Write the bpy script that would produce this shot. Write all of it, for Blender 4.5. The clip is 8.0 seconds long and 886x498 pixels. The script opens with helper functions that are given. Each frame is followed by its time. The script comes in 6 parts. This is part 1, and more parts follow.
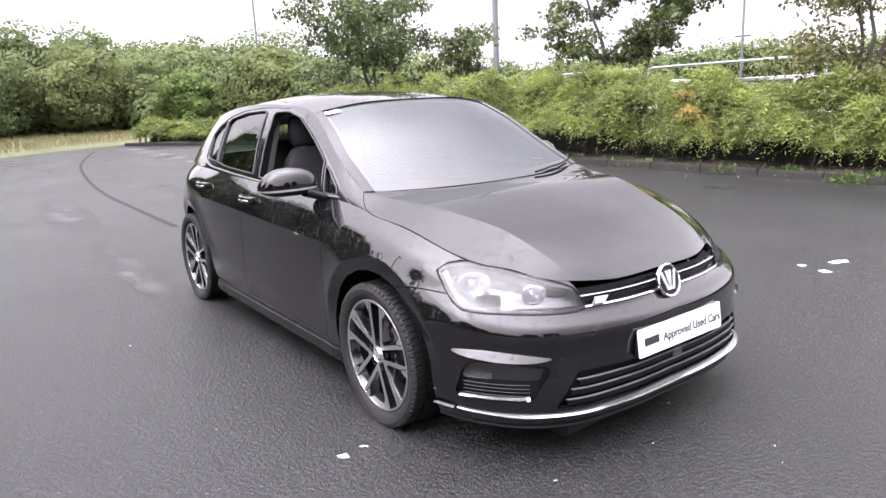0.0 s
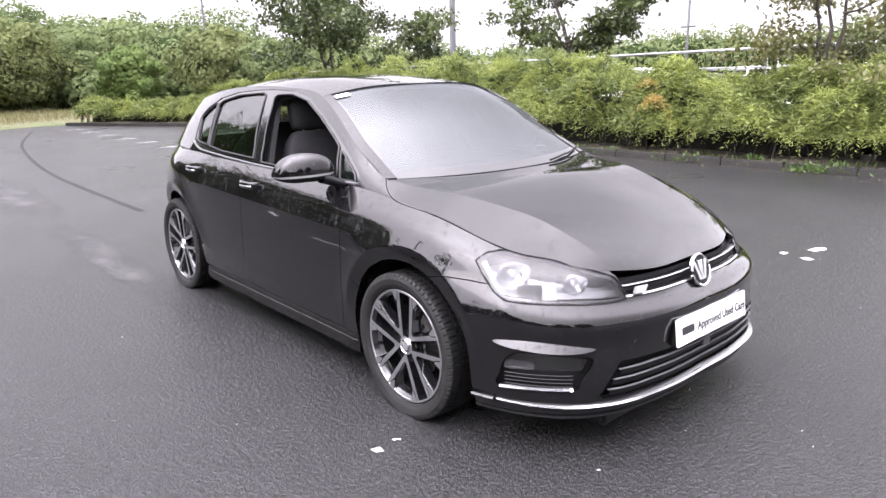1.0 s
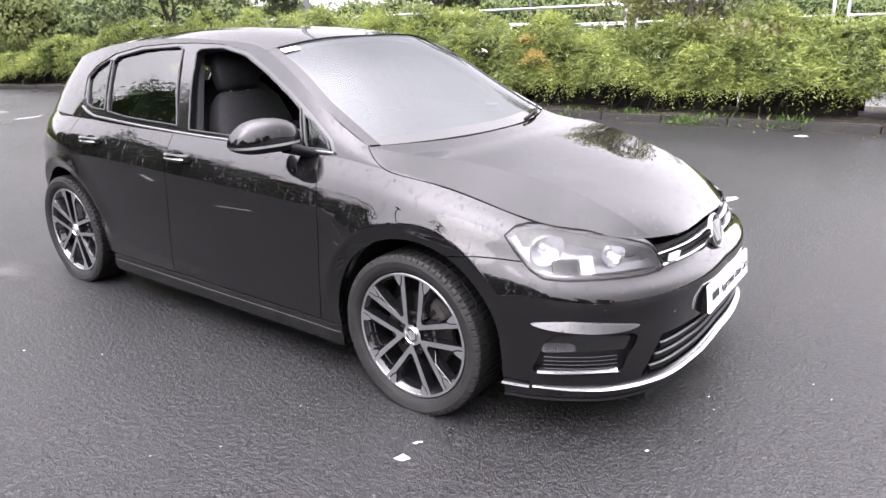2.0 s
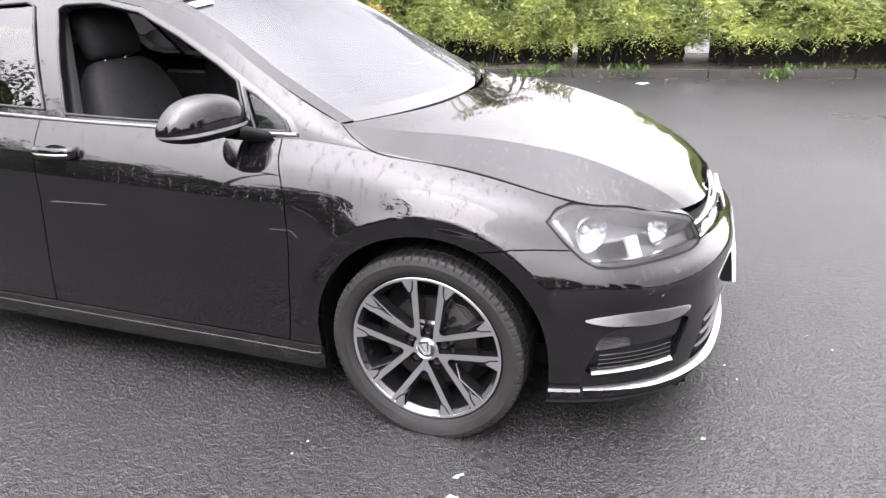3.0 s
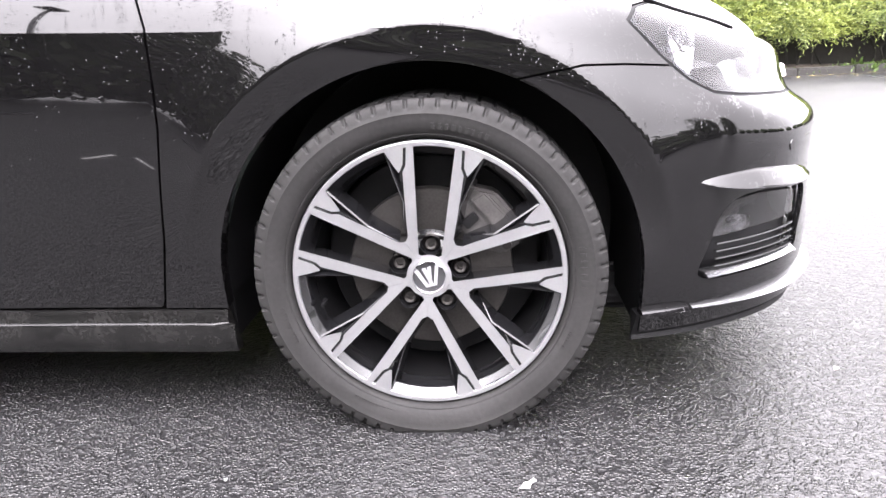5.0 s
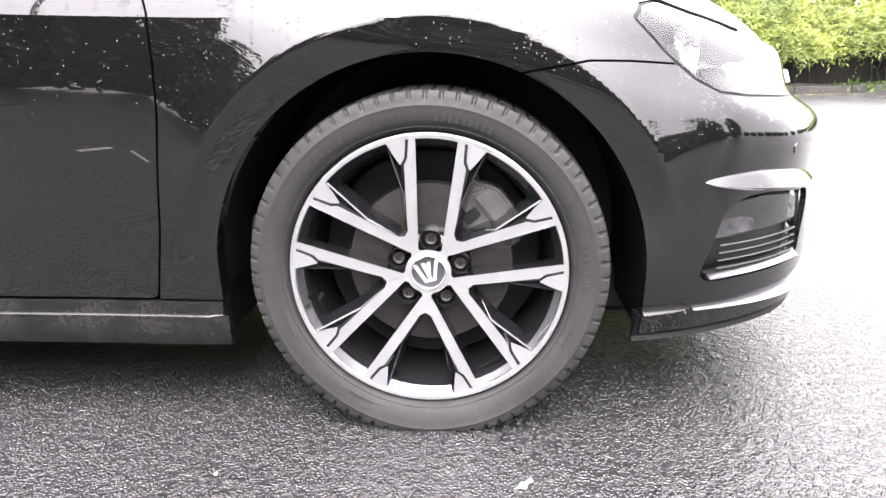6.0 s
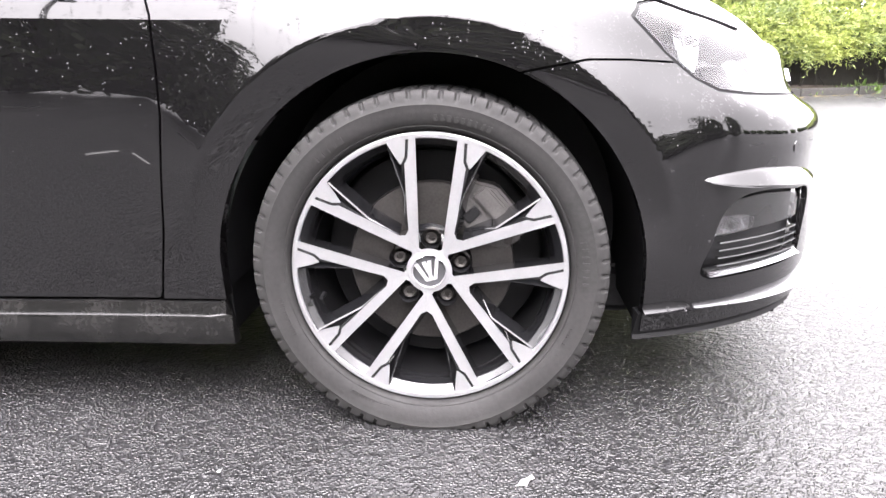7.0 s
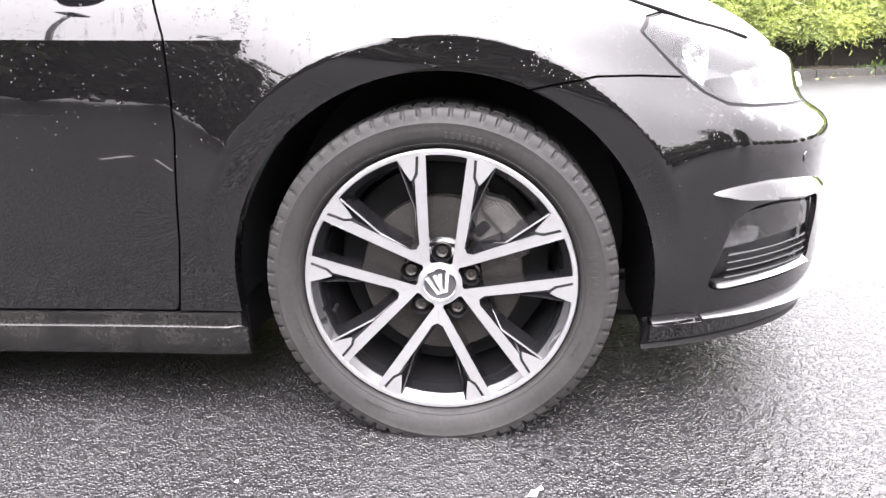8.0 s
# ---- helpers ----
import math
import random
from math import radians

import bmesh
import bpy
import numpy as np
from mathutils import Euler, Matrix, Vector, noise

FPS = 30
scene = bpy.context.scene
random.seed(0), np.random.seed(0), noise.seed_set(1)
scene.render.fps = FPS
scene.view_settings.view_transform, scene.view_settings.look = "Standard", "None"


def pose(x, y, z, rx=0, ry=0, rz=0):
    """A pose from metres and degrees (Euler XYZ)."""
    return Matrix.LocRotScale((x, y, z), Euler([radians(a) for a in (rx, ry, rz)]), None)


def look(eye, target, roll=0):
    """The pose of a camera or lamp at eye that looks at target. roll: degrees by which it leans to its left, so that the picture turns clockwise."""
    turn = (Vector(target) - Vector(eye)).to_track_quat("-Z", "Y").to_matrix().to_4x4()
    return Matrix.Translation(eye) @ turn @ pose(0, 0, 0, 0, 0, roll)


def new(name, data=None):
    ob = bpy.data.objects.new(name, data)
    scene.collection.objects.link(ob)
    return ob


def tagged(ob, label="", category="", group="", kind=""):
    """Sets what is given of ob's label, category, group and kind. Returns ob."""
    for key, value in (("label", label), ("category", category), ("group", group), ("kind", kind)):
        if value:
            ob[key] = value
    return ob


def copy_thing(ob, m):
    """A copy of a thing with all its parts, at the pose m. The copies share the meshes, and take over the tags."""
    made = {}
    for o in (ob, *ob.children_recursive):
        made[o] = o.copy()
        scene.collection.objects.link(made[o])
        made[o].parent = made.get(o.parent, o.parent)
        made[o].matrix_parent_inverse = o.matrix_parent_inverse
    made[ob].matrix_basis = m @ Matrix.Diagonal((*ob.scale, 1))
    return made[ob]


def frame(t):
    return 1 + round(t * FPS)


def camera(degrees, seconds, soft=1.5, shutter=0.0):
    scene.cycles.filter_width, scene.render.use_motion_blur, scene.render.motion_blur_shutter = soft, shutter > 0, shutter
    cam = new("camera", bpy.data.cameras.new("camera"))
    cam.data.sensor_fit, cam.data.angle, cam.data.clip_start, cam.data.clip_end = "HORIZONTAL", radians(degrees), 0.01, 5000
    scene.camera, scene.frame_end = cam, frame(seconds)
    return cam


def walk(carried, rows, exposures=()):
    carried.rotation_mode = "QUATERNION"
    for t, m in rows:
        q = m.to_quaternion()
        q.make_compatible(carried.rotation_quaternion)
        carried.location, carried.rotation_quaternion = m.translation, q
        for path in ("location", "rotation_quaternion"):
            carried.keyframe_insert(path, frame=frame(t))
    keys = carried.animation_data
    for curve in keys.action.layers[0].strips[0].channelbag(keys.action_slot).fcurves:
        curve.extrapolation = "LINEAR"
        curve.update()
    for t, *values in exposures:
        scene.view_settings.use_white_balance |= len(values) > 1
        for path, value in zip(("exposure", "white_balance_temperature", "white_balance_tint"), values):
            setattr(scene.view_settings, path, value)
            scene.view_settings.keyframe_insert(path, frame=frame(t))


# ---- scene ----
cam = camera(65.9, 8.0)
PATH = [
    (0, (2.51, -2.302, 1.446), (0.932, -1.16, 0.994), -2.6),
    (0.5, (2.45, -2.36, 1.445), (0.886, -1.209, 0.965), -1.8),
    (1, (2.237, -2.552, 1.463), (0.765, -1.295, 0.963), -1.4),
    (1.5, (1.925, -2.668, 1.434), (0.587, -1.28, 0.901), -2.0),
    (1.7, (1.78, -2.706, 1.448), (0.526, -1.257, 0.875), -1.8),
    (2.8, (0.888, -2.74, 1.444), (0.105, -1.042, 0.733), -0.9),
    (3, (0.739, -2.653, 1.43), (0.085, -0.916, 0.684), -1.5),
    (3.5, (0.427, -2.473, 1.327), (0.021, -0.694, 0.509), -1.7),
    (4, (0.199, -2.248, 1.186), (0.022, -0.471, 0.285), -1.9),
    (4.5, (0.145, -2.09, 0.864), (0.007, -0.234, 0.13), -1.1),
    (4.7, (0.132, -2.072, 0.774), (-0.017, -0.181, 0.139), -2.4),
    (6, (0.108, -2.057, 0.702), (-0.022, -0.142, 0.139), -0.7),
    (6.5, (0.108, -2.063, 0.695), (-0.028, -0.147, 0.136), -0.7),
    (7, (0.12, -2.067, 0.694), (-0.03, -0.15, 0.144), -1.1),
    (7.5, (0.12, -2.064, 0.698), (-0.032, -0.149, 0.143), -1.4),
    (8, (0.123, -2.067, 0.757), (-0.06, -0.168, 0.155), -1.7),
]
walk(cam, [(t, look(eye, target, roll)) for t, eye, target, roll in PATH],
     exposures=[(0.0, 0.60, 6400, 22), (1.0, 0.65, 6400, 22), (1.7, 0.72, 6430, 21), (2.8, 0.86, 6560, 20), (3.5, 1.04, 6540, 20), (4.0, 1.19, 6540, 21), (4.7, 1.50, 6540, 20), (5.8, 1.90, 6640, 18), (8.0, 1.92, 6640, 18)])

# ---- world, sun, exposure ----
# an overcast sky: brighter overhead, and brighter where the sun stands behind the cloud
SUN_AZ, SUN_EL = -93.0, 46.0
sun_dir = Vector((math.cos(radians(SUN_AZ)) * math.cos(radians(SUN_EL)), math.sin(radians(SUN_AZ)) * math.cos(radians(SUN_EL)), math.sin(radians(SUN_EL))))
world = bpy.data.worlds.new("overcast")
scene.world = world
world.use_nodes = True
wn, wl = world.node_tree.nodes, world.node_tree.links
sky = wn.new("ShaderNodeTexSky")
sky.sky_type, sky.sun_disc = "NISHITA", False
sky.sun_elevation, sky.sun_rotation = radians(SUN_EL), radians(90 - SUN_AZ)
sky.dust_density, sky.air_density = 4.0, 1.0
grey = wn.new("ShaderNodeHueSaturation")
grey.inputs["Saturation"].default_value = 0.06
wl.new(sky.outputs[0], grey.inputs["Color"])


def world_math(op, a, b=0.0, c=0.0):
    k = wn.new("ShaderNodeMath")
    k.operation = op
    for v, t in zip((a, b, c), k.inputs):
        if hasattr(v, "links"):
            wl.new(v, t)
        else:
            t.default_value = v
    return k.outputs[0]


way = wn.new("ShaderNodeTexCoord")
split_way = wn.new("ShaderNodeSeparateXYZ")
wl.new(way.outputs["Generated"], split_way.inputs[0])
dot = wn.new("ShaderNodeVectorMath")
dot.operation = "DOT_PRODUCT"
wl.new(way.outputs["Generated"], dot.inputs[0])
dot.inputs[1].default_value = sun_dir
height = world_math("MAXIMUM", split_way.outputs[2], 0.0)
zenith = world_math("MULTIPLY_ADD", world_math("POWER", height, 4.2), 2.2, 0.94)
glow = world_math("MULTIPLY_ADD", world_math("POWER", world_math("MULTIPLY_ADD", dot.outputs["Value"], 0.5, 0.5), 3.4), 3.3, 0.32)
# a thinner bank of cloud low over the hedge
thin = wn.new("ShaderNodeVectorMath")
thin.operation = "DOT_PRODUCT"
wl.new(way.outputs["Generated"], thin.inputs[0])
thin.inputs[1].default_value = (0.36, 0.86, 0.36)
bank = world_math("POWER", world_math("MULTIPLY_ADD", thin.outputs["Value"], 0.5, 0.5), 14.0)
glow = world_math("MULTIPLY_ADD", bank, 2.0, glow)
# the cloud is palest low down, all round
low_sky = world_math("POWER", world_math("SUBTRACT", 1.0, height), 5.0)
glow = world_math("MULTIPLY_ADD", low_sky, 0.45, glow)
wisps = wn.new("ShaderNodeTexNoise")
wisps.inputs["Scale"].default_value, wisps.inputs["Detail"].default_value = 2.2, 4
wl.new(way.outputs["Generated"], wisps.inputs["Vector"])
level = world_math("MULTIPLY", world_math("MULTIPLY", zenith, glow), world_math("MULTIPLY_ADD", wisps.outputs["Fac"], 0.5, 0.75))
cloud_col = wn.new("ShaderNodeMixRGB")
cloud_col.blend_type, cloud_col.inputs["Fac"].default_value = "MULTIPLY", 1.0
cloud_col.inputs["Color1"].default_value = (9.5, 9.6, 9.9, 1)
wl.new(level, cloud_col.inputs["Color2"])
cloud = wn.new("ShaderNodeMixRGB")
cloud.inputs["Fac"].default_value = 0.85
wl.new(grey.outputs[0], cloud.inputs["Color1"])
wl.new(cloud_col.outputs[0], cloud.inputs["Color2"])
wl.new(cloud.outputs[0], wn["Background"].inputs["Color"])
wn["Background"].inputs["Strength"].default_value = 0.15

sun_data = bpy.data.lights.new("sun", "SUN")
sun_data.energy, sun_data.angle, sun_data.color = 0.5, radians(30), (1, 0.97, 0.93)
sun = new("sun", sun_data)
sun.matrix_world = look(sun_dir * 30, (0, 0, 0))


# ---- materials ----
def mat(name, col, rough=0.5, metal=0.0, coat=0.0, var=0.0, scale=8.0, bump=0.0, bscale=60.0, col2=None, detail=4.0, trans=0.0, ior=1.45, emit=0.0, bdist=0.002):
    """Principled material with two scales of colour variation and a fine relief."""
    m = bpy.data.materials.new(name)
    m.use_nodes = True
    n, l = m.node_tree.nodes, m.node_tree.links
    b = n["Principled BSDF"]
    b.inputs["Base Color"].default_value = (*col, 1)
    b.inputs["Roughness"].default_value = rough
    b.inputs["Metallic"].default_value = metal
    b.inputs["Coat Weight"].default_value = coat
    b.inputs["Coat Roughness"].default_value = 0.02
    b.inputs["Transmission Weight"].default_value = trans
    b.inputs["IOR"].default_value = ior
    if emit:
        b.inputs["Emission Color"].default_value = (*col, 1)
        b.inputs["Emission Strength"].default_value = emit
    tc = n.new("ShaderNodeTexCoord")
    if var > 0 or col2:
        a = n.new("ShaderNodeTexNoise")
        a.inputs["Scale"].default_value, a.inputs["Detail"].default_value = scale, detail
        c = n.new("ShaderNodeTexNoise")
        c.inputs["Scale"].default_value, c.inputs["Detail"].default_value = scale * 9, 3
        l.new(tc.outputs["Object"], a.inputs["Vector"])
        l.new(tc.outputs["Object"], c.inputs["Vector"])
        mx = n.new("ShaderNodeMath")
        mx.operation = "MULTIPLY_ADD"
        mx.inputs[1].default_value, mx.inputs[2].default_value = 0.5, 0.0
        l.new(c.outputs["Fac"], mx.inputs[0])
        ad = n.new("ShaderNodeMath")
        ad.operation = "MULTIPLY_ADD"
        ad.inputs[1].default_value = 0.5
        l.new(a.outputs["Fac"], ad.inputs[0])
        l.new(mx.outputs[0], ad.inputs[2])
        r = n.new("ShaderNodeValToRGB")
        c2 = col2 or [v * (1 - var) for v in col]
        c1 = col if col2 else [min(1, v * (1 + var)) for v in col]
        r.color_ramp.elements[0].position, r.color_ramp.elements[1].position = 0.36, 0.64
        r.color_ramp.elements[0].color, r.color_ramp.elements[1].color = (*c2, 1), (*c1, 1)
        l.new(ad.outputs[0], r.inputs["Fac"])
        l.new(r.outputs["Color"], b.inputs["Base Color"])
    if bump:
        t = n.new("ShaderNodeTexNoise")
        t.inputs["Scale"].default_value, t.inputs["Detail"].default_value = bscale, 3
        l.new(tc.outputs["Object"], t.inputs["Vector"])
        bp = n.new("ShaderNodeBump")
        bp.inputs["Strength"].default_value, bp.inputs["Distance"].default_value = bump, bdist
        l.new(t.outputs["Fac"], bp.inputs["Height"])
        l.new(bp.outputs["Normal"], b.inputs["Normal"])
    return m


RUBBER = mat("tyre rubber", (0.0165, 0.0160, 0.0157), 0.75, var=0.25, scale=14, bump=0.3, bscale=120)
RUBBER.node_tree.nodes["Principled BSDF"].inputs["Specular IOR Level"].default_value = 0.3
# wet tread, coloured darker than the sidewall for the shadow it lies in
TREAD = mat("wet tread rubber in painted shadow", (0.0048, 0.0047, 0.0047), 0.6, var=0.25, scale=14, bump=0.3, bscale=120)
TREAD.node_tree.nodes["Principled BSDF"].inputs["Specular IOR Level"].default_value = 0.22
BLACK = mat("black plastic", (0.006, 0.006, 0.0065), 0.5, var=0.2, scale=20)
BLACK.node_tree.nodes["Principled BSDF"].inputs["Specular IOR Level"].default_value = 0.22
ALLOY = mat("machined alloy", (0.56, 0.56, 0.57), 0.40, metal=1.0, var=0.05, scale=30)


def socket(n, l, value, target):
    if hasattr(value, "links"):
        l.new(value, target)
    else:
        target.default_value = value


def math_node(n, l, op, a, b=0.0, c=0.0, clamp=False):
    k = n.new("ShaderNodeMath")
    k.operation, k.use_clamp = op, clamp
    for v, t in zip((a, b, c), k.inputs):
        socket(n, l, v, t)
    return k.outputs[0]


def car_paint():
    """Black paint under clear lacquer, with rain beads and runs and a thin film of road dirt."""
    m = bpy.data.materials.new("black car paint")
    m.use_nodes = True
    n, l = m.node_tree.nodes, m.node_tree.links
    b = n["Principled BSDF"]
    b.inputs["Base Color"].default_value = (0.0038, 0.0036, 0.0039, 1)
    b.inputs["Roughness"].default_value = 0.06
    b.inputs["Specular IOR Level"].default_value = 0.08
    b.inputs["Coat Weight"].default_value = 1.0
    b.inputs["Coat IOR"].default_value = 1.50
    tc = n.new("ShaderNodeTexCoord")
    film = n.new("ShaderNodeTexNoise")
    film.inputs["Scale"].default_value, film.inputs["Detail"].default_value = 5.0, 5
    l.new(tc.outputs["Object"], film.inputs["Vector"])
    # flat tops hold a mist of fine drops
    geo, parts_ = n.new("ShaderNodeNewGeometry"), n.new("ShaderNodeSeparateXYZ")
    l.new(geo.outputs["Normal"], parts_.inputs[0])
    mist = math_node(n, l, "MULTIPLY", math_node(n, l, "MULTIPLY_ADD", parts_.outputs[2], 8.0, -7.0, clamp=True), 0.02)
    l.new(math_node(n, l, "ADD", math_node(n, l, "MULTIPLY_ADD", film.outputs["Fac"], 0.018, 0.003), mist), b.inputs["Coat Roughness"])
    heights = []
    for scale, share, where_scale, stretch in ((390.0, 0.03, 3.0, 1.0), (240.0, 0.012, 1.7, 1.0), (300.0, 0.5, 1.0, 0.6)):
        mp = n.new("ShaderNodeMapping")
        mp.inputs["Scale"].default_value = (1, 1, stretch)
        l.new(tc.outputs["Object"], mp.inputs["Vector"])
        vo = n.new("ShaderNodeTexVoronoi")
        vo.inputs["Scale"].default_value = scale
        l.new(mp.outputs[0], vo.inputs["Vector"])
        pick = n.new("ShaderNodeSeparateColor")
        l.new(vo.outputs["Color"], pick.inputs[0])
        if stretch == 1.0:
            area = n.new("ShaderNodeTexNoise")
            area.inputs["Scale"].default_value, area.inputs["Detail"].default_value = where_scale, 3
            l.new(tc.outputs["Object"], area.inputs["Vector"])
            lim = math_node(n, l, "MULTIPLY_ADD", area.outputs["Fac"], 0.55, share - 0.275)
            lim = math_node(n, l, "MULTIPLY", lim, math_node(n, l, "MULTIPLY_ADD", parts_.outputs[2], 2.6, 0.22, clamp=True))
        else:
            runs = n.new("ShaderNodeTexNoise")
            rm = n.new("ShaderNodeMapping")
            rm.inputs["Scale"].default_value = (62, 30, 2.0)
            l.new(tc.outputs["Object"], rm.inputs["Vector"])
            l.new(rm.outputs[0], runs.inputs["Vector"])
            runs.inputs["Scale"].default_value, runs.inputs["Detail"].default_value = 1.0, 1
            lim = math_node(n, l, "MULTIPLY", math_node(n, l, "MULTIPLY_ADD", runs.outputs["Fac"], 9.0, -5.2), math_node(n, l, "MULTIPLY_ADD", parts_.outputs[2], 4.0, -0.2, clamp=True))
        on = math_node(n, l, "LESS_THAN", pick.outputs[0], lim)
        dome = math_node(n, l, "SUBTRACT", 0.42, vo.outputs["Distance"], clamp=True)
        dome = math_node(n, l, "POWER", dome, 0.6)
        heights.append(math_node(n, l, "MULTIPLY", dome, on))
    top = math_node(n, l, "MAXIMUM", heights[0], math_node(n, l, "MAXIMUM", heights[1], heights[2]))
    bp = n.new("ShaderNodeBump")
    bp.inputs["Strength"].default_value, bp.inputs["Distance"].default_value = 0.8, 0.0035
    l.new(top, bp.inputs["Height"])
    l.new(bp.outputs["Normal"], b.inputs["Coat Normal"])
    return m


def asphalt():
    """Wet asphalt: rounded chippings in dark binder, damp and drier patches, pale grit."""
    m = bpy.data.materials.new("wet asphalt")
    m.use_nodes = True
    n, l = m.node_tree.nodes, m.node_tree.links
    b = n["Principled BSDF"]
    tc = n.new("ShaderNodeTexCoord")

    def noise_tex(scale, detail):
        k = n.new("ShaderNodeTexNoise")
        k.inputs["Scale"].default_value, k.inputs["Detail"].default_value = scale, detail
        l.new(tc.outputs["Object"], k.inputs["Vector"])
        return k.outputs["Fac"]

    def ramp(v, stops):
        k = n.new("ShaderNodeValToRGB")
        while len(k.color_ramp.elements) < len(stops):
            k.color_ramp.elements.new(0.5)
        for e, (p, c) in zip(k.color_ramp.elements, stops):
            e.position, e.color = p, (*c, 1)
        l.new(v, k.inputs["Fac"])
        return k.outputs["Color"]

    stone = n.new("ShaderNodeTexVoronoi")
    stone.inputs["Scale"].default_value = 165.0
    l.new(tc.outputs["Object"], stone.inputs["Vector"])
    tone = n.new("ShaderNodeSeparateColor")
    l.new(stone.outputs["Color"], tone.inputs[0])
    chips = ramp(tone.outputs[0], ((0.0, (0.007, 0.007, 0.0075)), (0.60, (0.0105, 0.0104, 0.0110)), (0.95, (0.018, 0.0177, 0.0183)), (1.0, (0.050, 0.049, 0.049))))
    big = ramp(noise_tex(0.35, 2), ((0.33, (0.66, 0.66, 0.68)), (0.67, (1.26, 1.25, 1.24))))
    mix = n.new("ShaderNodeMixRGB")
    mix.blend_type, mix.inputs["Fac"].default_value = "MULTIPLY", 1.0
    l.new(chips, mix.inputs["Color1"])
    l.new(big, mix.inputs["Color2"])
    l.new(mix.outputs[0], b.inputs["Base Color"])
    wet = noise_tex(0.6, 3)
    l.new(math_node(n, l, "MULTIPLY_ADD", wet, -0.30, 0.47), b.inputs["Roughness"])
    b.inputs["Specular IOR Level"].default_value = 0.57
    dome = math_node(n, l, "SUBTRACT", 0.6, stone.outputs["Distance"], clamp=True)
    lift = math_node(n, l, "MULTIPLY", dome, math_node(n, l, "MULTIPLY_ADD", tone.outputs[1], 0.8, 0.3))
    fine = math_node(n, l, "MULTIPLY_ADD", noise_tex(46.0, 3), 1.0, lift)
    bp = n.new("ShaderNodeBump")
    bp.inputs["Strength"].default_value, bp.inputs["Distance"].default_value = 1.0, 0.0084
    l.new(fine, bp.inputs["Height"])
    l.new(bp.outputs["Normal"], b.inputs["Normal"])
    return m


PAINT = car_paint()
ASPHALT = asphalt()


# ---- mesh helpers ----
MIDDLE_Y, WIDE = 0.042, 1.047     # the car's middle line, and its width over the feature lines'

def obj(name, verts, faces, material, parent=None, label="", smooth=True, normals=None):
    me = bpy.data.meshes.new(name)
    me.from_pydata([tuple(map(float, v)) for v in verts], [], [tuple(map(int, f)) for f in faces])
    me.materials.append(material)
    if smooth:
        me.shade_smooth()
    if normals is not None:
        me.normals_split_custom_set_from_vertices([tuple(map(float, n)) for n in normals])
    ob = new(name, me)
    ob.parent = parent
    return tagged(ob, label) if label else ob


def part(name, bm, material, parent=None, label="", smooth=False):
    """Links a bmesh as one mesh object under a thing or a part."""
    me = bpy.data.meshes.new(name)
    bm.to_mesh(me)
    bm.free()
    me.materials.append(material)
    if smooth:
        me.shade_smooth()
    ob = new(name, me)
    ob.parent = parent
    return tagged(ob, label) if label else ob


def thing(name, label, category, group="", at=(0, 0, 0)):
    ob = new(name)
    ob.location = at
    return tagged(ob, label, category, group)


def spline(pts, n, ts=None):
    """Catmull-Rom curve through points (rows), n samples; natural ends."""
    p = np.asarray(pts, float)
    t = np.arange(len(p), dtype=float) if ts is None else np.asarray(ts, float)
    h = np.diff(t)[:, None]
    d = np.diff(p, axis=0) / h
    m = np.empty_like(p)
    m[1:-1] = (d[:-1] * h[1:] + d[1:] * h[:-1]) / (h[1:] + h[:-1])
    m[0], m[-1] = 1.5 * d[0] - 0.5 * m[1], 1.5 * d[-1] - 0.5 * m[-2]
    if len(p) == 2:
        m[:] = d[0]
    q = np.linspace(t[0], t[-1], n) if np.isscalar(n) else np.asarray(n, float)
    i = np.clip(np.searchsorted(t, q, side="right") - 1, 0, len(t) - 2)
    s = ((q - t[i]) / (t[i + 1] - t[i]))[:, None]
    hh = (t[i + 1] - t[i])[:, None]
    return ((2 * s**3 - 3 * s**2 + 1) * p[i] + (s**3 - 2 * s**2 + s) * hh * m[i]
            + (-2 * s**3 + 3 * s**2) * p[i + 1] + (s**3 - s**2) * hh * m[i + 1])


def loft(lines, nu, nv, sts=None):
    """Grid (nu, nv, 3) of a smooth surface through feature lines, each a list of stations."""
    cu = [spline(a, nu, sts) for a in lines]
    cu = np.array(cu)                                  # lines, nu, 3
    chord = np.linalg.norm(np.diff(cu, axis=0), axis=2).mean(axis=1)
    ts = np.r_[0, np.cumsum(np.maximum(chord, 1e-3))]
    flat = spline(cu.reshape(len(lines), -1), nv, ts)
    return flat.reshape(nv, -1, 3).transpose(1, 0, 2)


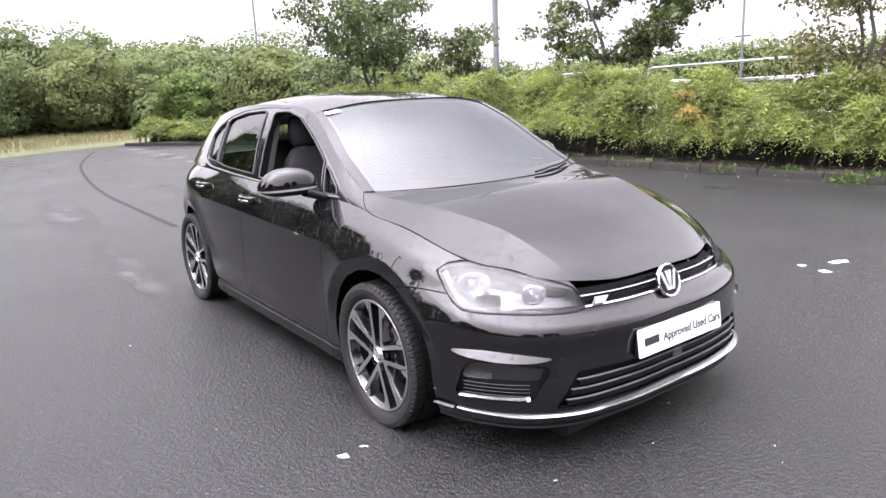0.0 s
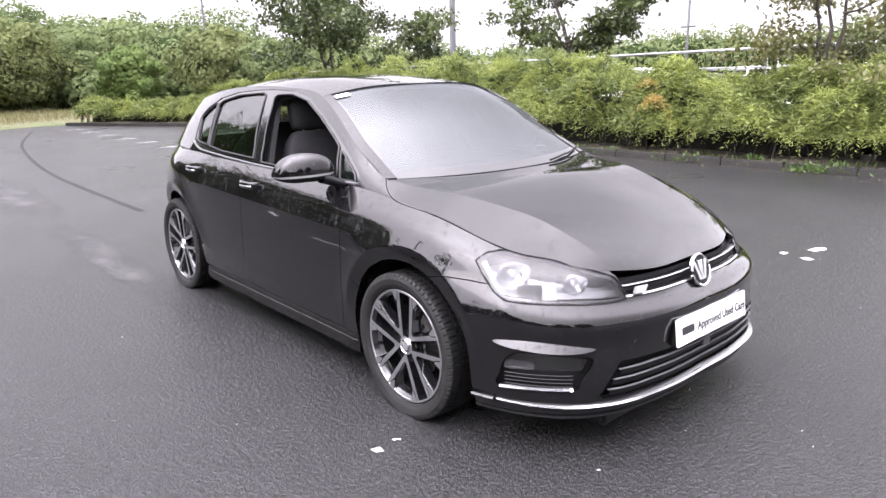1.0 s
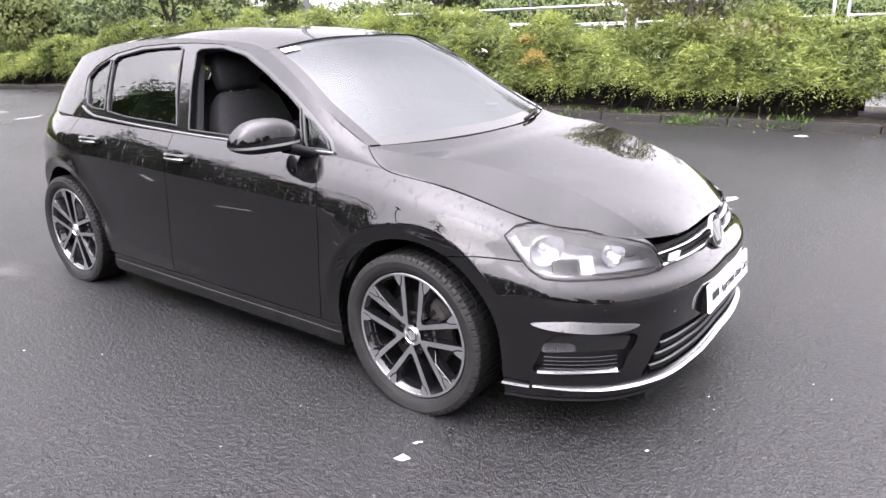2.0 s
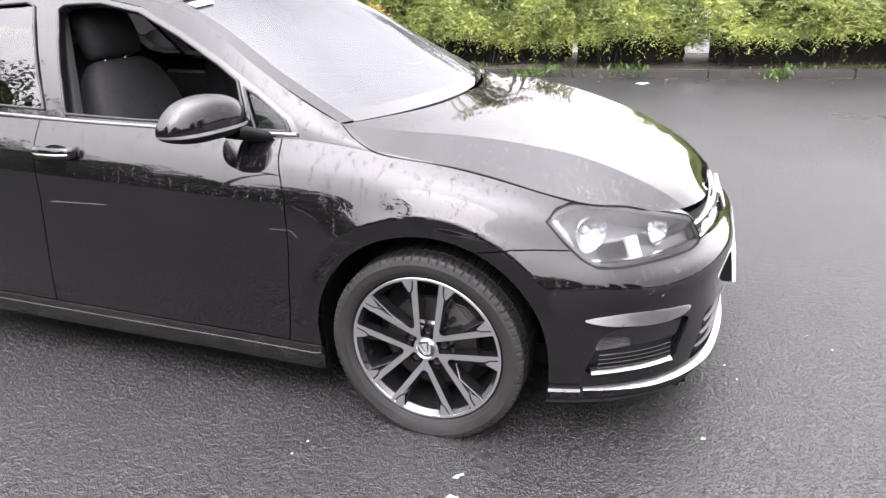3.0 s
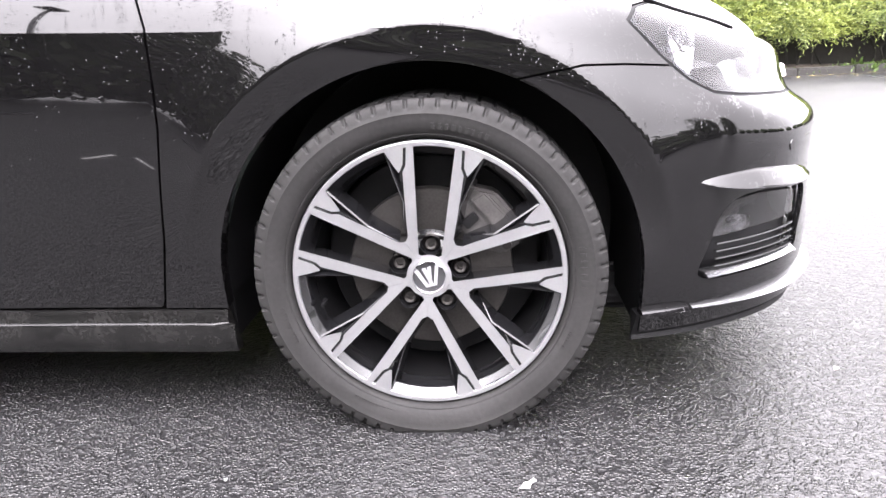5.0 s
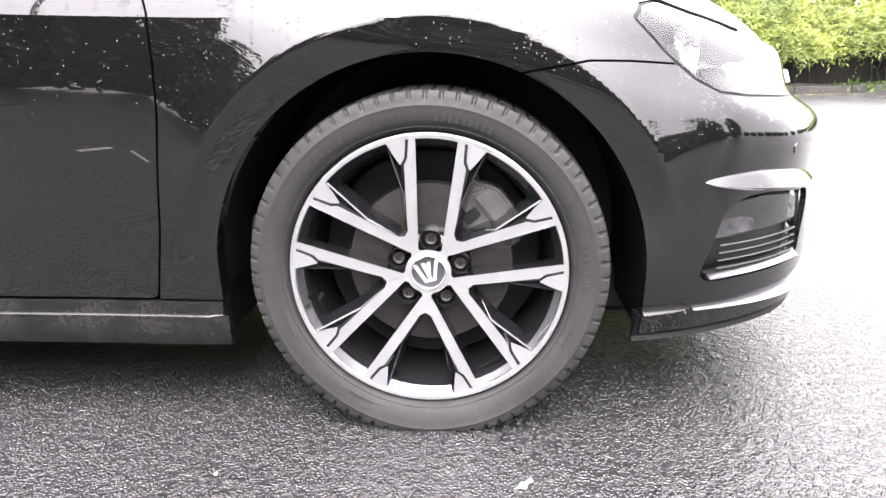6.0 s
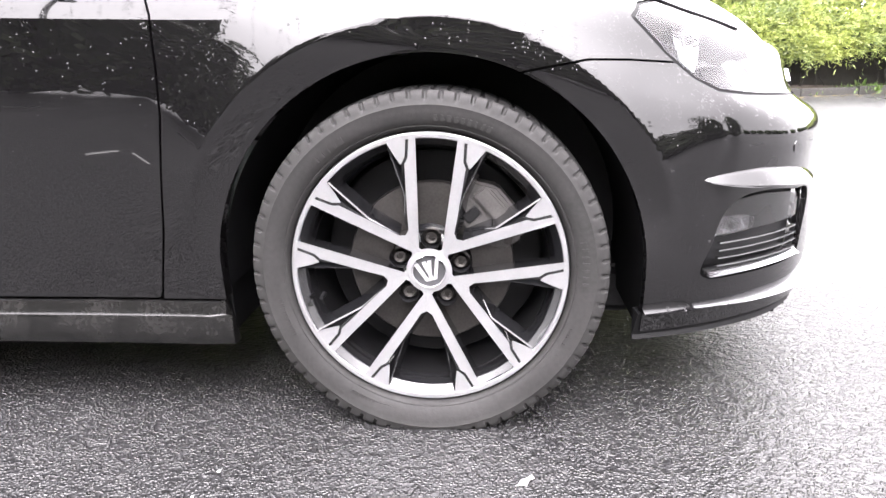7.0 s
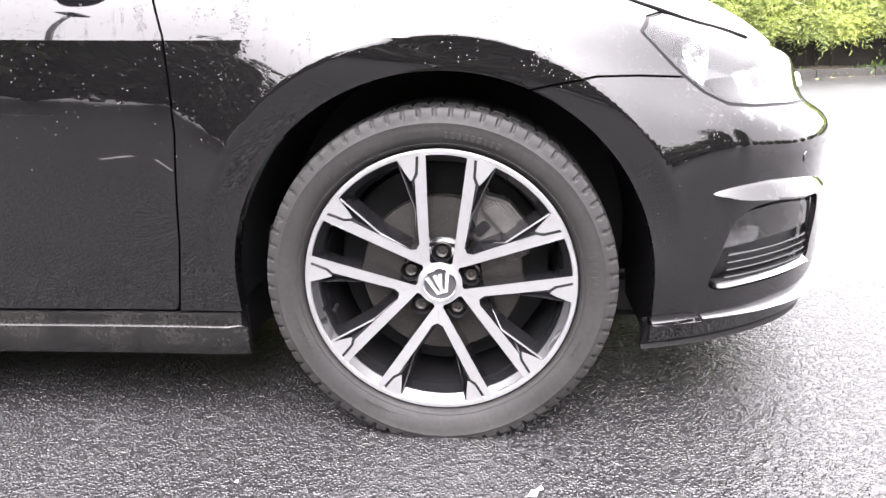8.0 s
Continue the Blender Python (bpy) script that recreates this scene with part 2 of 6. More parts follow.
class Sheet:
    """A mesh of polygons with a normal at each vertex."""

    def __init__(self, v, n, f):
        self.v, self.n, self.f = np.asarray(v, float), np.asarray(n, float), f

    @staticmethod
    def grid(g):
        """From a grid of points; half widths are stretched to the car's; normals by central differences, facing away from the car's middle."""
        g = g * (1, WIDE, 1)
        du, dv = np.gradient(g, axis=0), np.gradient(g, axis=1)
        n = np.cross(du, dv)
        n /= np.maximum(np.linalg.norm(n, axis=2, keepdims=True), 1e-9)
        c = np.array([-1.3, 0.0, 0.55])
        if np.sum(n * (g - c)) < 0:
            n = -n
        a, b = g.shape[:2]
        idx = np.arange(a * b).reshape(a, b)
        f = np.stack([idx[:-1, :-1], idx[1:, :-1], idx[1:, 1:], idx[:-1, 1:]], -1).reshape(-1, 4)
        s = Sheet(g.reshape(-1, 3), n.reshape(-1, 3), [list(q) for q in f])
        return s.facing()

    def facing(self):
        """Turns the faces to agree with the normals."""
        out = []
        for q in self.f:
            p = self.v[q]
            k = np.cross(p[2] - p[0], p[-1] - p[1])
            out.append(q if np.dot(k, self.n[q].sum(axis=0)) >= 0 else q[::-1])
        self.f = out
        return self

    def split(self, value):
        """Cuts along value == 0, a number a vertex: the sheets where it is below and above."""
        value = np.where(np.abs(value) < 1e-7, 1e-7, value)
        v, n, made = list(self.v), list(self.n), {}

        def between(i, j):
            key = (min(i, j), max(i, j))
            if key not in made:
                t = value[i] / (value[i] - value[j])
                v.append(self.v[i] * (1 - t) + self.v[j] * t)
                n.append(self.n[i] * (1 - t) + self.n[j] * t)
                made[key] = len(v) - 1
            return made[key]

        low, high = [], []
        for q in self.f:
            s = value[q]
            if (s < 0).all():
                low.append(q)
            elif (s > 0).all():
                high.append(q)
            else:
                a, b = [], []
                for k, i in enumerate(q):
                    j = q[(k + 1) % len(q)]
                    (a if value[i] < 0 else b).append(i)
                    if value[i] * value[j] < 0:
                        c = between(i, j)
                        a.append(c)
                        b.append(c)
                if len(a) > 2:
                    low.append(a)
                if len(b) > 2:
                    high.append(b)
        return Sheet(v, n, low).tidy(), Sheet(v, n, high).tidy()

    def tidy(self):
        used = sorted({i for q in self.f for i in q})
        to = {i: k for k, i in enumerate(used)}
        n = self.n[used] if used else self.n[:0]
        n = n / np.maximum(np.linalg.norm(n, axis=1, keepdims=True), 1e-9)
        return Sheet(self.v[used] if used else self.v[:0], n, [[to[i] for i in q] for q in self.f])

    def inside(self, poly, axes):
        """Signed distance of each vertex to a closed outline in the plane of two axes; below 0 inside."""
        return outline(self.v[:, axes], np.asarray(poly, float))

    def mirrored(self):
        k = np.array([1, -1, 1])
        return Sheet(self.v * k, self.n * k, [q[::-1] for q in self.f])

    def plus(self, other):
        k = len(self.v)
        return Sheet(np.r_[self.v, other.v], np.r_[self.n, other.n], self.f + [[i + k for i in q] for q in other.f])

    def moved(self, d):
        return Sheet(self.v + self.n * d, self.n, self.f)

    def flanged(self, depth):
        """Turns the open edges inward, so that the sheet has an edge of some thickness."""
        count = {}
        for q in self.f:
            for k, i in enumerate(q):
                j = q[(k + 1) % len(q)]
                count[(i, j)] = 1
        edges = [(i, j) for i, j in count if (j, i) not in count]
        v, n, f = list(self.v), list(self.n), list(self.f)
        made = {}
        mid = self.v.mean(axis=0)
        for i, j in edges:
            out = np.cross(self.v[j] - self.v[i], self.n[i])
            out /= max(np.linalg.norm(out), 1e-9)
            k = []
            for p in (i, j):
                v.append(self.v[p])
                n.append(out)
                v.append(self.v[p] - self.n[p] * depth)
                n.append(out)
                k += [len(v) - 2, len(v) - 1]
            f.append([k[2], k[0], k[1], k[3]])
        return Sheet(v, n, f)

    def put(self, name, material, parent, label="", flange=0.0):
        s = self.flanged(flange) if flange else self
        return obj(name, s.v, s.f, material, parent, label, True, s.n)


def outline(p, poly):
    """Signed distance of points to a closed polygon, below 0 inside."""
    a, b = poly, np.roll(poly, -1, axis=0)
    best, odd = np.full(len(p), 1e9), np.zeros(len(p), bool)
    for s, e in zip(a, b):
        d = e - s
        t = np.clip(((p - s) @ d) / max(d @ d, 1e-12), 0, 1)
        best = np.minimum(best, np.linalg.norm(p - s - t[:, None] * d, axis=1))
        if s[1] != e[1]:
            c = ((s[1] > p[:, 1]) != (e[1] > p[:, 1])) & (p[:, 0] < d[0] * (p[:, 1] - s[1]) / d[1] + s[0])
            odd ^= c
    return np.where(odd, -best, best)


def rounded(poly, n=60):
    """A smooth closed outline through the corners given."""
    p = np.asarray(poly, float)
    q = np.r_[p[-2:], p, p[:2]]
    return spline(q, np.linspace(2, 2 + len(p), n, endpoint=False))


# ---- ground ----
def ground():
    bm = bmesh.new()
    bmesh.ops.create_grid(bm, x_segments=2, y_segments=2, size=1500)
    return tagged(part("ground", bm, ASPHALT), "dark wet asphalt of the car park", "ground", kind="structure")


ground()

# ---- the car: feature lines of one side, nose to tail, as (x, half width, z) ----
BOTTOM = [(0.884, 0, 0.185), (0.875, 0.3, 0.185), (0.828, 0.512, 0.183), (0.722, 0.669, 0.18), (0.56, 0.773, 0.176), (0.36, 0.835, 0.172), (0, 0.85, 0.165), (-0.4, 0.838, 0.15), (-1.3, 0.842, 0.15), (-2.3, 0.838, 0.155), (-2.64, 0.82, 0.18), (-3, 0.75, 0.22), (-3.22, 0.6, 0.24), (-3.31, 0.38, 0.25), (-3.33, 0, 0.25)]
LOWER = [(0.892, 0, 0.27), (0.882, 0.3, 0.27), (0.836, 0.512, 0.27), (0.722, 0.679, 0.27), (0.56, 0.793, 0.265), (0.37, 0.856, 0.26), (0, 0.872, 0.26), (-0.4, 0.856, 0.245), (-1.3, 0.856, 0.245), (-2.3, 0.856, 0.25), (-2.64, 0.852, 0.27), (-3, 0.785, 0.3), (-3.25, 0.63, 0.32), (-3.345, 0.38, 0.33), (-3.365, 0, 0.33)]
MIDDLE = [(0.905, 0, 0.44), (0.888, 0.3, 0.44), (0.828, 0.512, 0.44), (0.712, 0.682, 0.44), (0.56, 0.8, 0.44), (0.37, 0.862, 0.44), (0, 0.888, 0.45), (-0.4, 0.878, 0.45), (-1.3, 0.88, 0.45), (-2.3, 0.88, 0.46), (-2.64, 0.87, 0.46), (-3, 0.798, 0.46), (-3.27, 0.64, 0.47), (-3.36, 0.38, 0.48), (-3.38, 0, 0.48)]
WIDEST = [(0.907, 0, 0.548), (0.890, 0.304, 0.548), (0.817, 0.523, 0.551), (0.700, 0.687, 0.558), (0.554, 0.799, 0.58), (0.373, 0.854, 0.6), (0, 0.893, 0.672), (-0.4, 0.888, 0.64), (-1.3, 0.893, 0.65), (-2.3, 0.893, 0.66), (-2.64, 0.875, 0.67), (-3, 0.802, 0.66), (-3.28, 0.63, 0.62), (-3.36, 0.38, 0.6), (-3.375, 0, 0.6)]
CREASE = [(0.850, 0, 0.6), (0.830, 0.2984, 0.6), (0.765, 0.4948, 0.605), (0.654, 0.644, 0.62), (0.5148, 0.7586, 0.655), (0.355, 0.822, 0.69), (0, 0.868, 0.748), (-0.4, 0.88, 0.757), (-1.3, 0.892, 0.785), (-2.3, 0.894, 0.805), (-2.64, 0.872, 0.79), (-3, 0.79, 0.8), (-3.27, 0.61, 0.8), (-3.33, 0.38, 0.8), (-3.345, 0, 0.8)]
SHOULDER = [(0.821, 0, 0.675), (0.805, 0.29, 0.675), (0.734, 0.481, 0.685), (0.601, 0.632, 0.7), (0.465, 0.729, 0.735), (0.33, 0.785, 0.77), (0, 0.826, 0.836), (-0.4, 0.837, 0.862), (-1.3, 0.863, 0.875), (-2.3, 0.865, 0.895), (-2.64, 0.85, 0.91), (-3, 0.73, 0.93), (-3.22, 0.58, 0.95), (-3.28, 0.38, 0.96), (-3.29, 0, 0.96)]
TOP = [(0.802, 0, 0.69), (0.787, 0.28, 0.692), (0.685, 0.495, 0.712), (0.566, 0.583, 0.748), (0.443, 0.678, 0.777), (0.3, 0.72, 0.824), (0, 0.752, 0.893), (-0.4, 0.764, 0.94), (-1.3, 0.8, 0.962), (-2.3, 0.795, 0.985), (-2.64, 0.755, 0.995), (-3, 0.655, 1), (-3.2, 0.52, 1.01), (-3.25, 0.36, 1.02), (-3.26, 0, 1.02)]
STA = [0, .3, .52, .72, .91, 1.12, 1.5, 1.9, 2.8, 3.8, 4.14, 4.5, 4.85, 5.15, 5.55]


def right(lines):
    return [[(x, -y, z) for x, y, z in a] for a in lines]


def side_grids(nu, nlow, nup):
    """The side below and above its crease; the crease is sharp on the doors and fades out on the front wing."""
    lines = right([BOTTOM, LOWER, MIDDLE, WIDEST, CREASE, SHOULDER, TOP])
    cu = np.array([spline(a, nu, STA) for a in lines])
    chord = np.linalg.norm(np.diff(cu, axis=0), axis=2).mean(axis=1)
    ts = np.r_[0, np.cumsum(chord)]
    low_v, up_v = np.linspace(0, ts[4], nlow), np.linspace(ts[4], ts[6], nup)
    flat = cu.reshape(7, -1)

    def shaped(k, t, v):
        return spline(flat[k], v, t).reshape(len(v), -1, 3).transpose(1, 0, 2)

    smooth = shaped(slice(0, 7), ts, np.r_[low_v, up_v])
    sharp = np.concatenate([shaped(slice(0, 5), ts[:5], low_v), shaped(slice(4, 7), ts[4:], up_v)], axis=1)
    w = np.clip((sharp[..., :1] + .62) / .5, 0, 1)
    w = w * w * (3 - 2 * w)
    g = smooth * w + sharp * (1 - w)
    # flared lips round the wheel arches
    for cx in (0, -2.637):
        d = np.hypot(g[..., 0] - cx, g[..., 2] - .300) - .397
        t = np.clip((d - .060) / .13, 0, 1)
        low = np.clip(d / .060, 0, 1)
        g[..., 1] -= (.011 * (1 - t) ** 2 - .021 * (1 - low)) * np.clip((g[..., 2] - .34) / .16, 0, 1)
    return g[:, :nlow], g[:, nlow:]


low_g, up_g = side_grids(500, 60, 30)
flank, shoulder = Sheet.grid(low_g), Sheet.grid(up_g)

RAIL = [(-.19, .7625, .918), (-.345, .699, .990), (-.62, .672, 1.13), (-.85, .628, 1.265), (-1.05, .592, 1.355), (-1.5, .572, 1.402), (-2.1, .562, 1.400), (-2.6, .545, 1.352), (-2.9, .525, 1.290), (-3.05, .51, 1.20), (-3.2, .5, 1.02)]
BELT = [(-.19, .763, .917), (-.345, .763, .936), (-.62, .775, .949), (-.85, .784, .954), (-1.05, .790, .958), (-1.5, .801, .966), (-2.1, .800, .981), (-2.6, .775, .994), (-2.9, .725, 1.00), (-3.05, .66, 1.0), (-3.2, .58, 1.01)]
RST = [-.17, 0, .3, .57, .8, 1.25, 1.85, 2.36, 2.68, 2.9, 3.1]
mid = [tuple((np.array(a) + np.array(b)) / 2 + (0, .012 if a[0] < -.3 else 0, 0)) for a, b in zip(RAIL, BELT)]
green = Sheet.grid(loft(right([BELT, mid, RAIL]), 420, 64, RST))

roof_r = RAIL[4:10]
roof_c = [(-.945, 0, 1.408), (-1.5, 0, 1.452), (-2.1, 0, 1.448), (-2.6, 0, 1.405), (-2.95, 0, 1.335), (-3.1, 0, 1.25)]
roof_m = [(a[0] * .35 + c[0] * .65, a[1] * .62, a[2] * .22 + c[2] * .78) for a, c in zip(roof_r, roof_c)]


def across(*half):
    """Lines of one side, then the middle, then the same on the other side."""
    *side, mid_line = half
    return right(side) + [mid_line] + side[::-1]


roof = Sheet.grid(loft(across(roof_r, roof_m, roof_c), 120, 60, RST[4:10]))

scr_r = RAIL[1:5]
scr_c = [(-.165, 0, .985), (-.44, 0, 1.155), (-.70, 0, 1.305), (-.945, 0, 1.408)]
scr_m = [(a[0] * .32 + c[0] * .68, a[1] * .58, a[2] * .22 + c[2] * .78) for a, c in zip(scr_r, scr_c)]
screen = Sheet.grid(loft(across(scr_r, scr_m, scr_c), 90, 110, RST[1:5]))

def top_at(u):
    return tuple(np.array(spline(TOP, [u], STA)[0]))


bon_e = [top_at(.50), top_at(.60), top_at(.72), top_at(.86), top_at(1.02), top_at(1.42), (-.19, .762, .9165), (-.343, .697, .988)]
bon_k = [top_at(.42), (.660, .432, .758), (.520, .462, .827), (.400, .480, .869), (.250, .528, .908), (0, .604, .949), (-.19, .640, .961), (-.335, .690, .985)]
bon_m = [top_at(.27), (.720, .270, .752), (.600, .280, .812), (.480, .290, .856), (.350, .310, .890), (.06, .340, .952), (-.09, .350, .964), (-.20, .360, .977)]
bon_c = [top_at(0), (.745, 0, .747), (.635, 0, .811), (.515, 0, .859), (.38, 0, .896), (.06, 0, .959), (-.06, 0, .968), (-.150, 0, .979)]
BST = [.5, .62, .78, .94, 1.14, 1.5, 1.70, 1.90]
outer = Sheet.grid(loft(right([bon_e, bon_k]), 160, 30, BST))
bonnet = Sheet.grid(loft(across(bon_k, bon_m, bon_c), 160, 90, BST)).plus(outer).plus(outer.mirrored())

# ---- the car's panels ----
CHROME = mat("chrome", (0.80, 0.80, 0.81), 0.08, metal=1.0)
SATIN = mat("satin silver", (0.60, 0.60, 0.61), 0.38, metal=0.75)
SILVERTRIM = mat("bright silver trim", (0.46, 0.46, 0.47), 0.26, metal=1.0, var=0.06, scale=30)
GREY = mat("grey plastic", (0.05, 0.05, 0.052), 0.4, var=0.2, scale=30)
WHITE = mat("white plate plastic", (0.80, 0.80, 0.80), 0.35, var=0.04, scale=10)
INK = mat("dark print", (0.022, 0.022, 0.025), 0.5)
CLOTH = mat("black seat cloth", (0.018, 0.018, 0.02), 0.9, var=0.3, scale=60, bump=0.3, bscale=400)
TRIM = mat("soft black trim", (0.022, 0.022, 0.023), 0.65, var=0.2, scale=40, bump=0.2, bscale=300)
STEEL = mat("brake steel", (0.044, 0.041, 0.039), 0.5, metal=0.7, var=0.25, scale=25)
RIMBLACK = mat("gloss black rim", (0.006, 0.006, 0.0066), 0.16, coat=0.8)


def clear(name, tint, rough=0.0, ior=1.5):
    """Thin glass: clear with a tint, glossy by Fresnel."""
    m = bpy.data.materials.new(name)
    m.use_nodes = True
    n, l = m.node_tree.nodes, m.node_tree.links
    n.remove(n["Principled BSDF"])
    t, g, f, x = n.new("ShaderNodeBsdfTransparent"), n.new("ShaderNodeBsdfGlossy"), n.new("ShaderNodeFresnel"), n.new("ShaderNodeMixShader")
    t.inputs["Color"].default_value = (*tint, 1)
    g.inputs["Roughness"].default_value = rough
    f.inputs["IOR"].default_value = ior
    l.new(f.outputs[0], x.inputs[0])
    l.new(t.outputs[0], x.inputs[1])
    l.new(g.outputs[0], x.inputs[2])
    l.new(x.outputs[0], n["Material Output"].inputs["Surface"])
    return m


def sky_bloom(m, share, colour=(0.86, 0.92, 0.95)):
    """A pale bluish bloom mixed into glass, standing in for a brighter sky reflection."""
    n, l = m.node_tree.nodes, m.node_tree.links
    out_, d, x = n["Material Output"], n.new("ShaderNodeBsdfDiffuse"), n.new("ShaderNodeMixShader")
    tc, t = n.new("ShaderNodeTexCoord"), n.new("ShaderNodeTexNoise")
    t.inputs["Scale"].default_value, t.inputs["Detail"].default_value = 3.0, 4
    l.new(tc.outputs["Object"], t.inputs["Vector"])
    l.new(math_node(n, l, "MULTIPLY_ADD", t.outputs["Fac"], share, share * .5), x.inputs[0])
    d.inputs["Color"].default_value = (*colour, 1)
    l.new(out_.inputs["Surface"].links[0].from_socket, x.inputs[1])
    l.new(d.outputs[0], x.inputs[2])
    l.new(x.outputs[0], out_.inputs["Surface"])
    return m


LENS = clear("lamp lens", (0.97, 0.97, 0.98), 0.01, 1.58)
SCREEN = sky_bloom(clear("windscreen glass", (0.085, 0.105, 0.11), 0.0, 1.88), 0.034, (0.80, 0.92, 0.98))
SIDEGLASS = clear("green tinted glass", (0.52, 0.74, 0.60), 0.0, 1.42)
PRIVACY = clear("dark tinted glass", (0.24, 0.36, 0.25), 0.0, 2.2)

car = thing("hatchback_car", "black five-door hatchback car with rain drops on its paint", "car", at=(0, MIDDLE_Y, 0))


def wrap(v):
    """How far round the nose a point lies, from its middle line, as a length."""
    return .85 * np.arctan2(np.abs(v[:, 1]) - MIDDLE_Y, v[:, 0] + .1)


def round_nose(s):
    return np.c_[wrap(s.v), s.v[:, 2]]


def cut(s, poly, gap=.0022, front=False, soft=False):
    """The piece of a sheet inside an outline and the rest, with a gap between them."""
    poly = rounded(poly, 90) if soft else np.asarray(poly, float)
    p = round_nose(s) if front else s.v[:, [0, 2]]
    piece, rest = s.split(outline(p, poly) + gap)
    p = round_nose(rest) if front else rest.v[:, [0, 2]]
    band, rest = rest.split(outline(p, poly) - gap)
    return piece, rest


def both(s, name, material, parent=car, label="", flange=0.014):
    """The panel of one side and its mirror image on the other."""
    a = s.put(name, material, parent, label, flange)
    b = s.mirrored().put(name, material, parent, label, flange)
    return a, b


def joined(s, name, material, parent=car, label="", flange=0.014):
    return s.plus(s.mirrored()).put(name, material, parent, label, flange)


def tube(name, pts, r, material, parent=None, label="", seg=8):
    """A round bar through points."""
    cu = bpy.data.curves.new(name, "CURVE")
    cu.dimensions, cu.bevel_depth, cu.bevel_resolution, cu.use_fill_caps = "3D", r, 2, True
    sp_ = cu.splines.new("POLY")
    sp_.points.add(len(pts) - 1)
    for p, q in zip(sp_.points, pts):
        p.co = (*q, 1)
    tmp_ = bpy.data.objects.new(name, cu)
    scene.collection.objects.link(tmp_)
    bpy.context.view_layer.update()
    me = bpy.data.meshes.new_from_object(tmp_.evaluated_get(bpy.context.evaluated_depsgraph_get()))
    bpy.data.objects.remove(tmp_)
    me.materials.clear()
    me.materials.append(material)
    me.shade_smooth()
    ob = new(name, me)
    ob.parent = parent
    return tagged(ob, label) if label else ob


ARCH = [(.397 * math.cos(a), .300 + .397 * math.sin(a)) for a in np.linspace(0, math.pi, 64)] + [(-.400, .10), (-.400, -.10), (.400, -.10), (.400, .10)]
REAR_ARCH = [(x - 2.637, z) for x, z in ARCH]
FRONT_DOOR = [(-.527, .97), (-.511, .893), (-.485, .829), (-.467, .765), (-.464, .68), (-.467, .596), (-.496, .388), (-.526, .243), (-1.615, .243), (-1.61, .28), (-1.57, .43), (-1.53, .592), (-1.512, .70), (-1.507, .804), (-1.52, .87), (-1.555, 1.1)]
REAR_DOOR = [(-1.555, 1.1), (-1.52, .87), (-1.507, .804), (-1.512, .70), (-1.53, .592), (-1.57, .43), (-1.61, .28), (-1.615, .243), (-2.225, .243), (-2.235, .40), (-2.28, .52), (-2.36, .64), (-2.42, .74), (-2.47, .88), (-2.50, 1.1)]
DIRTY = mat("dusty black paint", (0.013, 0.0126, 0.0122), 0.26, coat=0.2, col2=(0.0025, 0.0025, 0.0025), scale=14, detail=7)
DIRTY.node_tree.nodes["Principled BSDF"].inputs["Specular IOR Level"].default_value = 0.25
SKIRT = [(-.1, 0), (-.1, .241), (-2.5, .244), (-2.5, 0)]
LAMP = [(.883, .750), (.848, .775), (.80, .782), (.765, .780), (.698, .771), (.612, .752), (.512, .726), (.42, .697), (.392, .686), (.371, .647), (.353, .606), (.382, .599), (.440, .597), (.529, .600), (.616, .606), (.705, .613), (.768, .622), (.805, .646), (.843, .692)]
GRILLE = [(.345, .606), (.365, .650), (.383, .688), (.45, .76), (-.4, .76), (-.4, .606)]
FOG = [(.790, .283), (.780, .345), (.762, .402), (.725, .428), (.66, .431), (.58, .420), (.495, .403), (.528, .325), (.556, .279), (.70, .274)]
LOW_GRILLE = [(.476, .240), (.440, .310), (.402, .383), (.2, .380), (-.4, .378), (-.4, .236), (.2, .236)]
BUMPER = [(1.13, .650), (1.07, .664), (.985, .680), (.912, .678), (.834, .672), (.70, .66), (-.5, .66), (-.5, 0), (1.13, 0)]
REAR_BUMPER = [(-2.70, 0), (-2.70, .56), (-3.0, .60), (-4, .60), (-4, 0)]
TAILGATE = [(-3.13, .60), (-3.13, 1.2), (-4, 1.2), (-4, .60)]

side = flank.plus(shoulder)
wide_side = side
for poly in (ARCH, REAR_ARCH):
    _, side = side.split(side.inside(poly, [0, 2]))
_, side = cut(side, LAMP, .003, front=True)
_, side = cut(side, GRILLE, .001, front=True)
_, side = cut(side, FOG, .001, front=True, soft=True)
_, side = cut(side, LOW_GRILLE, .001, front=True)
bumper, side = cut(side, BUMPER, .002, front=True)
skirt, side = cut(side, SKIRT, .002)
door_1, side = cut(side, FRONT_DOOR)
door_2, side = cut(side, REAR_DOOR)
tail_low, side = cut(side, REAR_BUMPER)
tail_up, side = cut(side, TAILGATE)
wing, quarter = side.split(-(side.v[:, 0] + 1.0))

